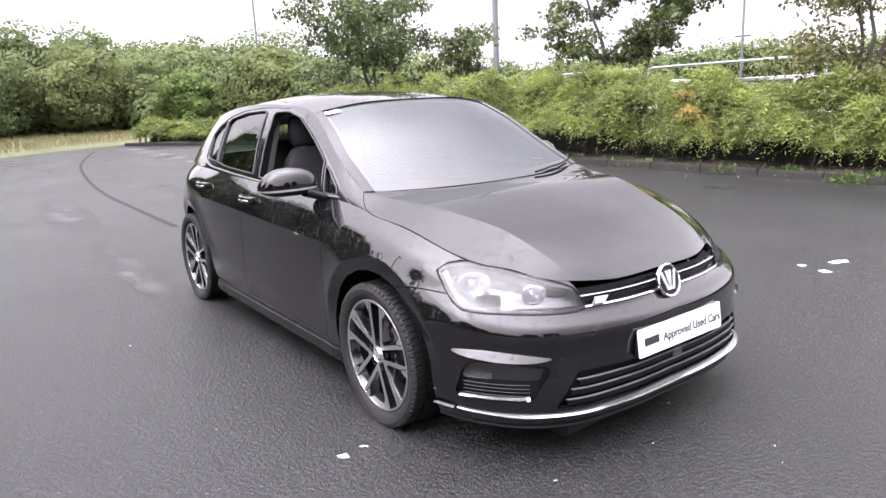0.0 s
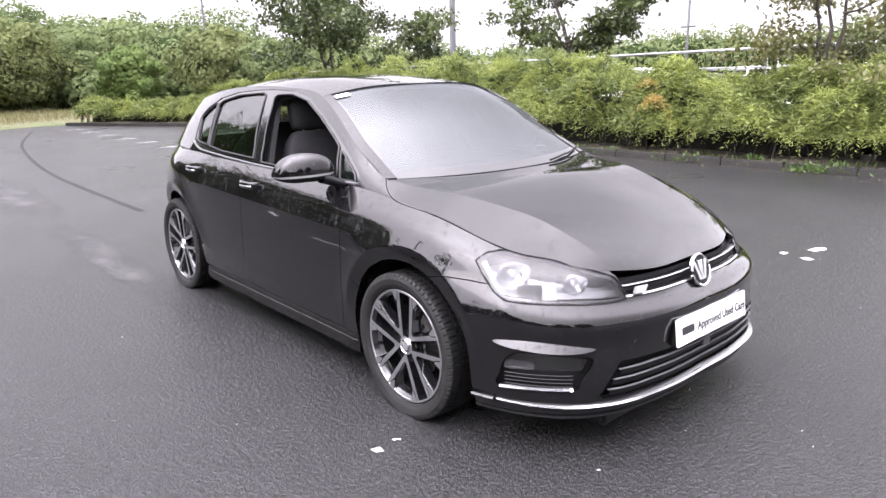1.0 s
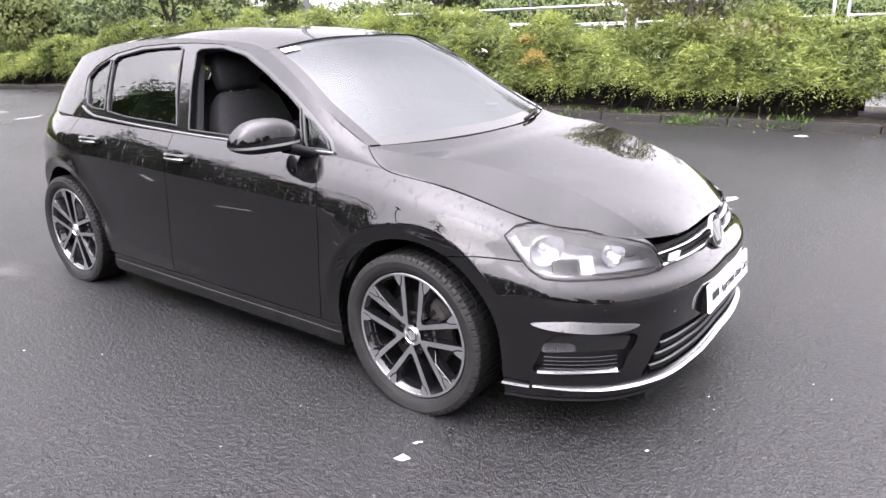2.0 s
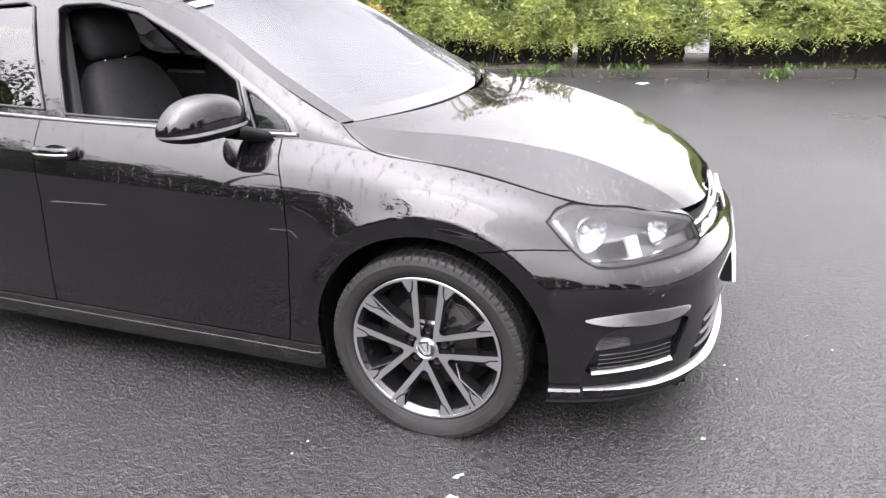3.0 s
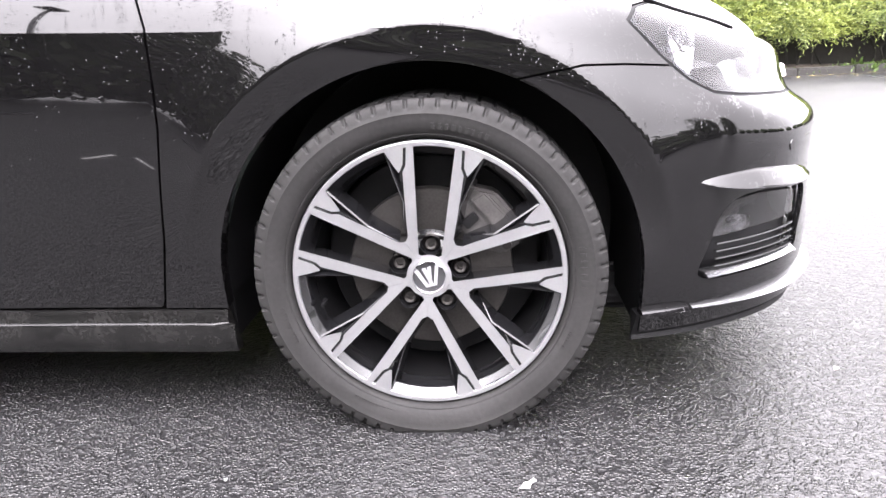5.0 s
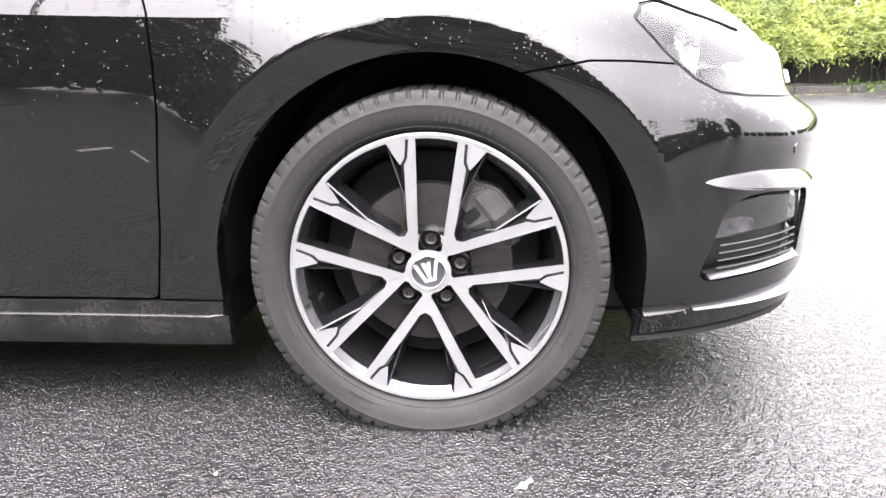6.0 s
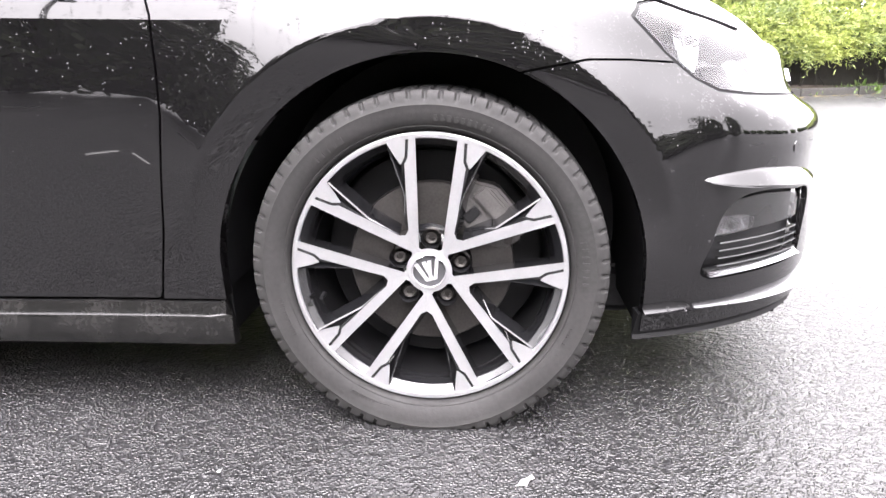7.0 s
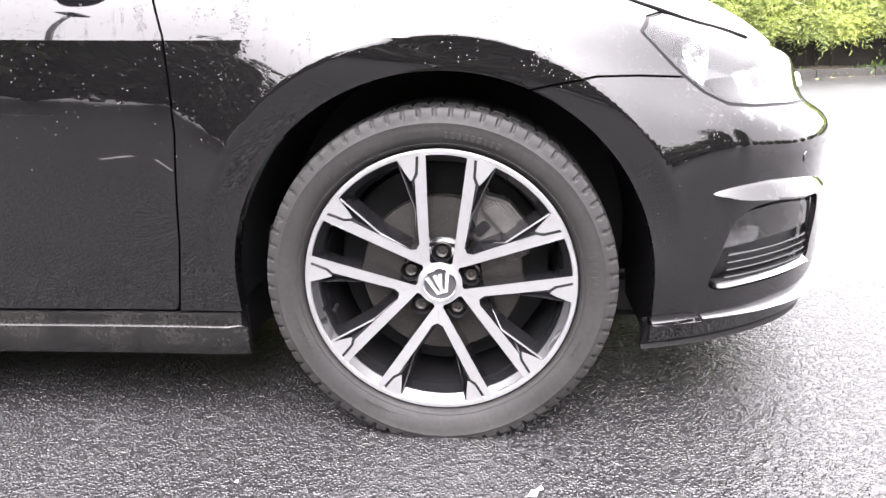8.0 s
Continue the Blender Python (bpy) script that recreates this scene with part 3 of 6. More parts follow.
joined(bumper, "front_bumper", PAINT, label="glossy black front bumper", flange=.012)
front_doors = both(door_1, "front_door", PAINT)
rear_doors = both(door_2, "rear_door", PAINT)
both(wing, "front_wing", PAINT, flange=.03)
both(quarter, "rear_wing", PAINT, flange=.03)
def side_skirt(sg):
    """The sill moulding between the wheels: a ledge, a groove and a lower lip."""
    xs = np.r_[-.402, -.41, np.linspace(-.43, -2.20, 40), -2.215]
    prof = [(-.012, .2385), (.004, .2385), (.0085, .236), (.0125, .214), (.0134, .2122), (.0152, .2113), (.0164, .2101), (.0174, .2068), (.0195, .180), (.016, .158), (.010, .149), (-.05, .148)]
    base = np.array([np.interp(x, flank.v.reshape(500, 60, 3)[::-1, 8, 0], flank.v.reshape(500, 60, 3)[::-1, 8, 1]) for x in xs])
    g = np.array([[(x + (.012 if k > 5 and i < 1 else 0), sg * (abs(y) - .006 + o * (1 if 1 < i < len(xs) - 1 else .55)), z) for k, (o, z) in enumerate(prof)] for i, (x, y) in enumerate(zip(xs, base))])
    k = len(prof)
    f = [[i * k + j, i * k + j + 1, (i + 1) * k + j + 1, (i + 1) * k + j] for i in range(len(xs) - 1) for j in range(k - 1)]
    f += [list(range(k)), [(len(xs) - 1) * k + j for j in range(k)]]
    if sg > 0:
        f = [q[::-1] for q in f]
    ob = obj("side_skirt", g.reshape(-1, 3), f, DIRTY, car, "black side skirt with road dirt")
    ob.data.set_sharp_from_angle(angle=radians(28))


side_skirt(-1)
side_skirt(1)
joined(tail_low, "rear_bumper", PAINT)
joined(tail_up, "tailgate", PAINT)
bonnet.put("bonnet", PAINT, car, "glossy black bonnet beaded with rain", .02)
# black tube drawn along the edge in place of the dark shut gap
for sg in (-1, 1):
    tube("bonnet_seal", [tuple(p * (1, sg * WIDE, 1) + (0, sg * .001, .0002)) for p in spline(bon_e, 70, BST)[8:]], .0030, BLACK, car)
roof.put("roof", PAINT, car, "glossy black roof", .015)

# black inner shell, added to keep light out so every gap reads dark
inner = wide_side
for poly in (ARCH, REAR_ARCH):
    _, inner = inner.split(inner.inside(poly, [0, 2]) - .004)
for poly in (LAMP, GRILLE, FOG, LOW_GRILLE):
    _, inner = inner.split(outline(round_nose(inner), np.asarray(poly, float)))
joined(inner.moved(-.022), "inner_shell", BLACK, flange=0)

# greenhouse
DLO = [(-.455, .950), (-.50, 1.005), (-.64, 1.092), (-.81, 1.188), (-.98, 1.270), (-1.175, 1.350), (-1.36, 1.381), (-1.6, 1.388), (-1.8, 1.386), (-2.1, 1.370), (-2.36, 1.330), (-2.53, 1.262), (-2.585, 1.205), (-2.48, 1.045), (-2.35, 1.012), (-2.2, .998), (-1.5, .972), (-1.0, .962)]
WIN_F = [(-1.425, .990), (-1.49, 1.16), (-1.555, 1.340), (-1.53, 1.357), (-1.45, 1.361), (-1.355, 1.362), (-1.172, 1.330), (-.976, 1.250), (-.808, 1.166), (-.722, 1.116), (-.655, .980), (-1.08, .982)]
WIN_Q = [(-.690, 1.096), (-.625, .968), (-.50, .966), (-.525, 1.0), (-.636, 1.070)]
WIN_R = [(-1.530, 1.003), (-1.61, 1.18), (-1.685, 1.355), (-1.72, 1.368), (-2.05, 1.353), (-2.29, 1.315), (-2.325, 1.29), (-2.195, 1.036), (-2.0, 1.018)]
WIN_RQ = [(-2.226, 1.040), (-2.360, 1.295), (-2.40, 1.295), (-2.50, 1.248), (-2.545, 1.20), (-2.44, 1.062), (-2.36, 1.045)]
frame_area, pillars = green.split(green.inside(DLO, [0, 2]))
panes = []
for poly in (WIN_F, WIN_Q, WIN_R, WIN_RQ):
    pane, frame_area = frame_area.split(frame_area.inside(poly, [0, 2]))
    panes.append(pane)
both(pillars, "roof_pillar", PAINT, flange=.02)
both(frame_area.moved(-.004), "window_surround", RIMBLACK, label="gloss black window surround", flange=.03)


def on_side_glass(x, z, lift=.002):
    """A point of the side window plane, just proud of it."""
    k = int(np.argmin((green.v[:, 0] - x) ** 2 + (green.v[:, 2] - z) ** 2))
    y = green.v[k, 1]
    return np.array([x, y, z]) + green.n[k] * lift


SEAL = mat("satin window rubber", (0.022, 0.022, 0.023), 0.45, var=0.2, scale=20)
for poly in (WIN_F, WIN_Q, WIN_R, WIN_RQ):
    ring_p = [np.array(a) * (1 - t) + np.array(b) * t for a, b in zip(poly, poly[1:] + poly[:1]) for t in np.linspace(0, 1, 6)[:-1]]
    for sg in (1, -1):
        tube("window_seal", [tuple(on_side_glass(x, z, .0) * (1, sg, 1)) for x, z in ring_p + ring_p[:1]], .0050, SEAL, car)
# belt trim made pale: the sky's shine along the shoulder is in its colour
BELT_SHINE = mat("belt trim with painted sky shine", (0.20, 0.20, 0.205), 0.30, metal=0.6, var=0.1, scale=20)
belt = spline([(-.47, .957), (-1.0, .962), (-1.5, .972), (-2.2, .998), (-2.36, 1.012), (-2.48, 1.045)], 60)
for sg in (1, -1):
    tube("belt_strip", [tuple(on_side_glass(x, z, .002) * (1, sg, 1)) for x, z in belt], .0070, BELT_SHINE, car)
names = ("front_window", "quarter_window", "rear_window", "rear_quarter_window")
for k, (nm, pane) in enumerate(zip(names, panes)):
    m = SIDEGLASS if k < 2 else PRIVACY
    if k:
        pane.moved(-.010).put(nm, m, car)
    pane.mirrored().moved(-.010).put(nm, m, car)

BORDER = mat("black glass print", (0.010, 0.010, 0.011), 0.05, coat=1.0, var=0.1, scale=20)
# windscreen: painted pillar strips at its sides, a black border, then glass
edge = np.abs(screen.v[:, 1])
lim = np.interp(screen.v[:, 0], [-1.06, -.85, -.62, -.34], np.array([.592, .628, .672, .70]) * WIDE)
glass, pil = screen.split(edge - (lim - .052))
right_pil, left_pil = pil.split(pil.v[:, 1])
right_pil.put("windscreen_pillar", PAINT, car, flange=.01)
left_pil.put("windscreen_pillar", PAINT, car, flange=.01)
glass = glass.moved(-.006)
glass.put("windscreen", SCREEN, car, "raked windscreen reflecting the white sky")
rim_s = Sheet(glass.v, glass.n, glass.f)
lim2 = np.interp(rim_s.v[:, 0], [-1.06, -.85, -.62, -.34], np.array([.592, .628, .672, .70]) * WIDE) - .052
_, band = rim_s.split(np.maximum(np.abs(rim_s.v[:, 1]) - lim2 + .016, -1))
for piece in band.split(band.v[:, 1]):
    piece.moved(.0006).put("windscreen_border", BORDER, car)
base_band, _ = rim_s.split(rim_s.v[:, 2] - np.interp(np.abs(rim_s.v[:, 1]), [0, .70], [1.010, 1.015]))
base_band.moved(.0010).put("scuttle", BORDER, car, "black printed band along the windscreen's foot")
for ob in (o for o in car.children if "glass" in o.data.materials[0].name):
    ob.visible_shadow = False


# ---- strips that follow the nose ----
nose_g = loft(right([BOTTOM, LOWER, MIDDLE, WIDEST, CREASE, SHOULDER, TOP])[:], 500, 120, STA) * (1, WIDE, 1)
nose_n = Sheet.grid(nose_g / (1, WIDE, 1)).n.reshape(nose_g.shape)
lower_g = loft(right([BOTTOM, LOWER, MIDDLE, WIDEST, CREASE]), 500, 120, STA) * (1, WIDE, 1)


def along(z, s0, s1, grid=None, normal=None):
    """Points and normals of the nose at height z (a number, or pairs of wrap and height), between two wraps."""
    g, n = (nose_g, nose_n) if grid is None else (grid, normal)
    out_p, out_n = [], []
    for col, nor in zip(g, n):
        s = wrap(col.mean(axis=0)[None])[0]
        zz = z if np.isscalar(z) else np.interp(s, [a for a, _ in z], [b for _, b in z])
        p = np.array([np.interp(zz, col[:, 2], col[:, k]) for k in range(3)])
        q = np.array([np.interp(zz, col[:, 2], nor[:, k]) for k in range(3)])
        s = wrap(p[None])[0]
        if s0 <= s <= s1 and p[0] > -1:
            out_p.append(p)
            out_n.append(q / np.linalg.norm(q))
    return np.array(out_p), np.array(out_n)


def strip(name, z, h, s0, s1, proud, depth, material, parent=car, label="", mirror=True, taper=False, low_proud=None):
    """A bar of height h round the nose, standing proud of it."""
    p, n = along(z, s0, s1)
    if taper:
        w = np.sin(np.linspace(0, math.pi, len(p))) ** .6 if taper is True else np.asarray([taper(t) for t in np.linspace(0, 1, len(p))])
    else:
        w = np.ones(len(p))
    up = np.array([0, 0, 1.0])
    lp = proud if low_proud is None else low_proud
    ring = []
    for a, b, t in zip(p, n, w):
        flat = np.array([b[0], b[1], 0]) / max(np.hypot(b[0], b[1]), 1e-6)
        ring.append([a - flat * depth + up * h / 2 * t, a + flat * proud * t + up * h * .42 * t, a + flat * (proud * .7 + lp * .3) * t + up * h * .2 * t,
                     a + flat * lp * t - up * h * .36 * t, a + flat * lp * .8 * t - up * h / 2 * t, a - flat * depth - up * h / 2 * t])
    g = np.array(ring)
    m, k = g.shape[:2]
    v = g.reshape(-1, 3)
    f = [[i * k + j, i * k + (j + 1) % k, (i + 1) * k + (j + 1) % k, (i + 1) * k + j] for i in range(m - 1) for j in range(k)]
    f += [list(range(k))[::-1], [(m - 1) * k + j for j in range(k)]]
    made = [obj(name, v, f, material, parent, label)]
    if mirror:
        vm = v * (1, -1, 1)
        fm = [q[::-1] for q in f]
        if mirror == "join":
            bpy.data.objects.remove(made.pop())
            made = [obj(name, np.r_[v, vm], f + [[i + len(v) for i in q] for q in fm], material, parent, label)]
        else:
            made.append(obj(name, vm, fm, material, parent, label))
    for o in made:
        o.data.set_sharp_from_angle(angle=radians(35))
    return made


# recessed floors of the openings
nose_s = Sheet(nose_g.reshape(-1, 3), nose_n.reshape(-1, 3), [q for q in Sheet.grid(nose_g / (1, WIDE, 1)).f])
front_s = nose_s.split(-(nose_s.v[:, 0] + .05))[0]


def floor_of(poly, depth, grow=.004):
    return front_s.split(outline(round_nose(front_s), np.asarray(poly, float)) - grow)[0].moved(-depth)


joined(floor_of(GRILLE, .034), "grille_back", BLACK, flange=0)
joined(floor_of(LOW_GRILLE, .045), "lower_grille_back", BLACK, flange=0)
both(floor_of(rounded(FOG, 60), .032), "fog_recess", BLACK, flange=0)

strip("grille_strip", .612, .0062, -.04, .362, -.002, .02, SILVERTRIM, label="bright chrome lower grille strip", mirror="join", low_proud=.004)
strip("grille_strip", .651, .0036, -.04, .372, -.010, .02, SILVERTRIM, label="thin chrome grille strip", mirror="join", low_proud=-.003)
strip("grille_strip", .632, .012, -.04, .36, -.016, .012, BLACK, mirror="join")
strip("grille_strip", .671, .014, -.04, .375, -.014, .012, BLACK, mirror="join")
GREYBAR = mat("grey satin bar", (0.30, 0.30, 0.31), 0.35, metal=0.6)
for z, s1 in ((.350, .412), (.312, .432), (.272, .448)):
    strip("lower_grille_bar", z, .0020, -.04, s1, -.010, .0, GREYBAR, label="thin satin grey grille bar", mirror="join")
    strip("lower_grille_fin", z - .018, .016, -.04, s1 - .008, -.034, .010, BLACK, mirror="join")
strip("splitter_blade", [(0, .217), (.5, .218), (.7, .217), (.9, .223)], .009, -.04, .800, .007, .01, SILVERTRIM, label="bright silver splitter blade", mirror="join", taper=lambda t: 1.0 if t < .78 else 1.0 - .55 * (t - .78) / .22, low_proud=.020)
strip("splitter_end", [(.7, .219), (.9, .224)], .009, .794, .886, .007, .01, PAINT, label="black splitter end", low_proud=.018)
strip("lower_lip", .186, .064, -.04, .886, .006, .02, BLACK, label="black lower bumper lip", mirror="join", low_proud=-.016)
# sculpted blade over the fog lamp
strip("bumper_blade", [(.48, .440), (.56, .447), (.70, .464), (.80, .468)], .040, .485, .812, .0, .01, PAINT, taper=True, low_proud=.032)
# fog lamp surround
for z, h, pr, m in ((.345, .0028, -.006, SILVERTRIM), (.330, .0026, -.008, SILVERTRIM), (.315, .0026, -.009, SILVERTRIM), (.300, .0026, -.009, SILVERTRIM)):
    strip("fog_bar", [(.53, z - .004), (.79, z)], h, .555, .772, pr, .0, m)
strip("fog_trim", [(.55, .288), (.79, .286)], .010, .565, .785, -.004, .02, SILVERTRIM, label="silver fog lamp trim", low_proud=.010)
strip("fog_trim_end", .288, .014, .553, .574, -.002, .02, SILVERTRIM, low_proud=.012)
SMOKE = clear("smoky fog cover", (0.70, 0.70, 0.71), 0.04, 1.9)
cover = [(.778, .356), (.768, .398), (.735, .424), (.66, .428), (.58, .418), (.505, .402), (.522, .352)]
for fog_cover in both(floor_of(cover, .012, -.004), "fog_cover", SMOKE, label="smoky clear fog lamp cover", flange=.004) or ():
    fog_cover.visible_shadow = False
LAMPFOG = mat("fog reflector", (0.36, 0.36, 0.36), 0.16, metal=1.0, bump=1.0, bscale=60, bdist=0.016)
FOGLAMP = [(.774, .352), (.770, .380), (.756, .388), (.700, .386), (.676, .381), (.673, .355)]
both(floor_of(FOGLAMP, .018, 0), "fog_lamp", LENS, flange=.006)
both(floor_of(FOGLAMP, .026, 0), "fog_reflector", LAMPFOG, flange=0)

# headlamps
LAMPWALL = mat("satin lamp housing", (0.21, 0.21, 0.215), 0.26, metal=0.55, var=0.1, scale=20)
LAMPGREY = mat("grey lamp bezel", (0.17, 0.17, 0.175), 0.26, metal=0.5, var=0.1, scale=20)
LAMPCHROME = mat("lamp chrome", (0.50, 0.50, 0.51), 0.09, metal=1.0, bump=0.8, bscale=60, bdist=0.008)
PIPE = mat("white light pipe", (0.52, 0.52, 0.53), 0.25)


def behind_lens(p, lens_s, clear_by=.012):
    """Keeps a point behind the inside of a lens."""
    k = np.argmin(np.sum((lens_s.v - p) ** 2, axis=1))
    out = (p - lens_s.v[k]) @ lens_s.n[k] + clear_by
    return p - lens_s.n[k] * out if out > 0 else p


def band(s, s0, s1, z0, z1):
    """The piece of a sheet between two lengths round the nose and two heights."""
    return s.split(outline(round_nose(s), np.array([(s0, z0), (s1, z0), (s1, z1), (s0, z1)])))[0]


for sgn in (1, -1):
    def on_side(s):
        return s if sgn > 0 else s.mirrored()
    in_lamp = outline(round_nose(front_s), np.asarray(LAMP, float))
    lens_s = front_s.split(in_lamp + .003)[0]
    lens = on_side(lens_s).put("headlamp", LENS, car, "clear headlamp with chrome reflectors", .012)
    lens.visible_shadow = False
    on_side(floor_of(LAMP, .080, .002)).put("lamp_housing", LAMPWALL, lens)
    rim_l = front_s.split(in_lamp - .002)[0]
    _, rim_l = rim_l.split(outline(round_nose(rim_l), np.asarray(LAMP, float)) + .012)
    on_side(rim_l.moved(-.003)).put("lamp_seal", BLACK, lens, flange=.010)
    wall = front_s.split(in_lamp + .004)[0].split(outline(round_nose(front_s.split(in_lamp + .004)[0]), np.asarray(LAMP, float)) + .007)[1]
    on_side(wall.moved(-.016)).put("lamp_wall", LAMPWALL, lens, flange=.064)
    for (x, y, z), r, turn, nm in (((.495, -.706, .700), .070, .50, "main_reflector"), ((.682, -.555, .670), .050, .40, "inner_reflector")):
        ax = np.array([math.cos(turn), -math.sin(turn), .05])
        e1, e2 = np.array([math.sin(turn), math.cos(turn), 0]), np.array([0, 0, 1.0])
        c = np.array([x, y - MIDDLE_Y, z]) - ax * .012
        bm = bmesh.new()
        rings = []
        for k in range(11):
            a = k / 10
            pts = [behind_lens(c - ax * .058 * (1 - a * a) + (e1 * math.cos(t) + e2 * math.sin(t) * .90) * r * a, lens_s) * (1, sgn, 1) for t in np.linspace(0, 2 * math.pi, 37)[:-1]]
            rings.append([bm.verts.new(p) for p in pts] if k else [bm.verts.new(pts[0])] * 36)
        for k in range(10):
            for j in range(36):
                q = list(dict.fromkeys([rings[k][j], rings[k + 1][j], rings[k + 1][(j + 1) % 36], rings[k][(j + 1) % 36]]))
                if len(q) > 2:
                    bm.faces.new(q)
        bmesh.ops.recalc_face_normals(bm, faces=bm.faces)
        part(nm, bm, LAMPCHROME, lens, smooth=True)
        bm = bmesh.new()
        at = (c - ax * .030) * (1, sgn, 1)
        bmesh.ops.create_uvsphere(bm, u_segments=16, v_segments=10, radius=r * .22, matrix=Matrix.Translation(at))
        part("bulb_cap", bm, SATIN, lens, smooth=True)
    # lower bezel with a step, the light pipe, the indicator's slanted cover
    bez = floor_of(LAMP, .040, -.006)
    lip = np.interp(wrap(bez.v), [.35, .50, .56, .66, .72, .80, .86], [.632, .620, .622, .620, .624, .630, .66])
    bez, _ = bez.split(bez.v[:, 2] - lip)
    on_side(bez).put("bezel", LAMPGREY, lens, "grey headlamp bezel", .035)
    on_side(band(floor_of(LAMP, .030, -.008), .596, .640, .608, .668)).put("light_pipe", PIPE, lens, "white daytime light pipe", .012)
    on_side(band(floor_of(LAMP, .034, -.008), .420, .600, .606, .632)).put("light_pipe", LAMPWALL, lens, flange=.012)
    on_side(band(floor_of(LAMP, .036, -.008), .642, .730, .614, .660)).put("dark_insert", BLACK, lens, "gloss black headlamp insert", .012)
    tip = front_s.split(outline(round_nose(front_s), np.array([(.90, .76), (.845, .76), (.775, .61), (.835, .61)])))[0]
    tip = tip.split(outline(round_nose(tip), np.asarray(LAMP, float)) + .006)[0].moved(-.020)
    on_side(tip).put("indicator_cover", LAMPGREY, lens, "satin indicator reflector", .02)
for o in strip("lamp_strip", [(.36, .608), (.62, .614), (.78, .634)], .008, .37, .79, -.012, .02, CHROME, label="chrome strip along the headlamp"):
    pass


# ---- emblem, plate, sensors ----
def revolve(name, profile, n, material, parent, m=None, label="", smooth=True, shape=None):
    """Turns (radius, height) pairs round the y axis."""
    g = np.array([[(r * math.sin(a), y, r * math.cos(a)) for r, y in profile] for a in np.linspace(0, 2 * math.pi, n, endpoint=False)])
    if shape:
        g = shape(g)
    k = len(profile)
    f = [[i * k + j, i * k + j + 1, ((i + 1) % n) * k + j + 1, ((i + 1) % n) * k + j] for i in range(n) for j in range(k - 1)]
    ob = obj(name, g.reshape(-1, 3), f, material, parent, label, smooth)
    if smooth:
        ob.data.set_sharp_from_angle(angle=radians(40))
    if m is not None:
        ob.matrix_local = m
    return ob


def slab(name, pts, y0, y1, material, parent, m=None, label="", bevel=0.0):
    """A flat outline (x, z), thick from y0 to y1."""
    bm = bmesh.new()
    a = [bm.verts.new((x, y0, z)) for x, z in pts]
    b = [bm.verts.new((x, y1, z)) for x, z in pts]
    bm.faces.new(a)
    bm.faces.new(b[::-1])
    for i in range(len(a)):
        j = (i + 1) % len(a)
        bm.faces.new((a[j], a[i], b[i], b[j]))
    bmesh.ops.recalc_face_normals(bm, faces=bm.faces)
    if bevel:
        bmesh.ops.bevel(bm, geom=bm.edges[:], offset=bevel, segments=2, affect="EDGES")
    ob = part(name, bm, material, parent, label)
    if m is not None:
        ob.matrix_local = m
    return ob


def badge(parent, r, m, field=BLACK):
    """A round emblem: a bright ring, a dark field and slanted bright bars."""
    ring = revolve("emblem", [(r * .84, .004), (r * .86, -.004), (r * .93, -.007), (r, -.003), (r, .006)], 48, CHROME, parent, m, "round chrome emblem")
    revolve("field", [(0, -.0005), (r * .87, 0)], 48, field, ring)
    for x0, x1 in ((-.62, -.22), (.62, .22), (-.16, .06), (.16, -.06)):
        slab("bar", [(r * (x0 - .09), r * .58), (r * (x0 + .12), r * .58), (r * (x1 + .09), -r * .55), (r * (x1 - .10), -r * .55)], -.005, .0, SATIN, ring)
    return ring


badge(car, .071, pose(.853, 0, .640, 0, 0, 90) @ pose(0, 0, 0, -18))
slab("badge_letter", [(-.036, -.013), (.014, -.013), (.034, .013), (-.022, .013)], -.006, .008, SATIN, car, pose(.811, -.328 - MIDDLE_Y, .630, 0, 0, 75) @ pose(0, 0, 0, -14), "small bright metal badge")
plate = slab("number_plate", [(-.275, -.056), (.275, -.056), (.275, .056), (-.275, .056)], -.006, .006, WHITE, car, pose(.921, 0, .446, 0, 0, 90) @ pose(0, 0, 0, -7), "white dealer plate with dark lettering", .003)
slab("plinth", [(-.262, -.06), (.262, -.06), (.262, .06), (-.262, .06)], .0065, .05, BLACK, plate, bevel=.003)
words = bpy.data.curves.new("plate_words", "FONT")
words.body, words.size, words.align_x, words.extrude = "Approved Used Cars", .050, "LEFT", .0006
words.offset = .0009
tmp = bpy.data.objects.new("plate_words", words)
scene.collection.objects.link(tmp)
bpy.context.view_layer.update()
mesh_words = bpy.data.meshes.new_from_object(tmp.evaluated_get(bpy.context.evaluated_depsgraph_get()))
bpy.data.objects.remove(tmp)
mesh_words.materials.clear()
mesh_words.materials.append(INK)
lettering = new("lettering", mesh_words)
lettering.parent = plate
wid = max(v.co.x for v in mesh_words.vertices)
lettering.matrix_local = pose(-.128, -.0068, -.018, 90) @ Matrix.Diagonal((.392 / wid, 1, 1, 1))
slab("brand_bar", [(-.245, -.014), (-.155, -.014), (-.155, .018), (-.245, .018)], -.0072, -.0055, INK, plate)
# grey radar block under the plate
slab("tow_cover", [(-.03, -.03), (.03, -.03), (.03, .022), (-.03, .022)], 0, .012, GREY, car, pose(.895, .02, .335, 0, 0, 90), bevel=.003)
for (x, y, z), rz in (((.7065, -.725, .508), 47), ((.8575, -.455, .447), 74), ((.8575, .455, .447), 106), ((.7065, .725, .508), 133)):
    revolve("parking_sensor", [(0, -.0015), (.0095, -.0015), (.010, 0), (.0125, .0005), (.0125, .006)], 20, PAINT, car, pose(x, y, z, 0, 0, rz))


# ---- wheels ----
BLOCKS, STEPS = 72, 9      # shoulder blocks of the tread, and steps round each


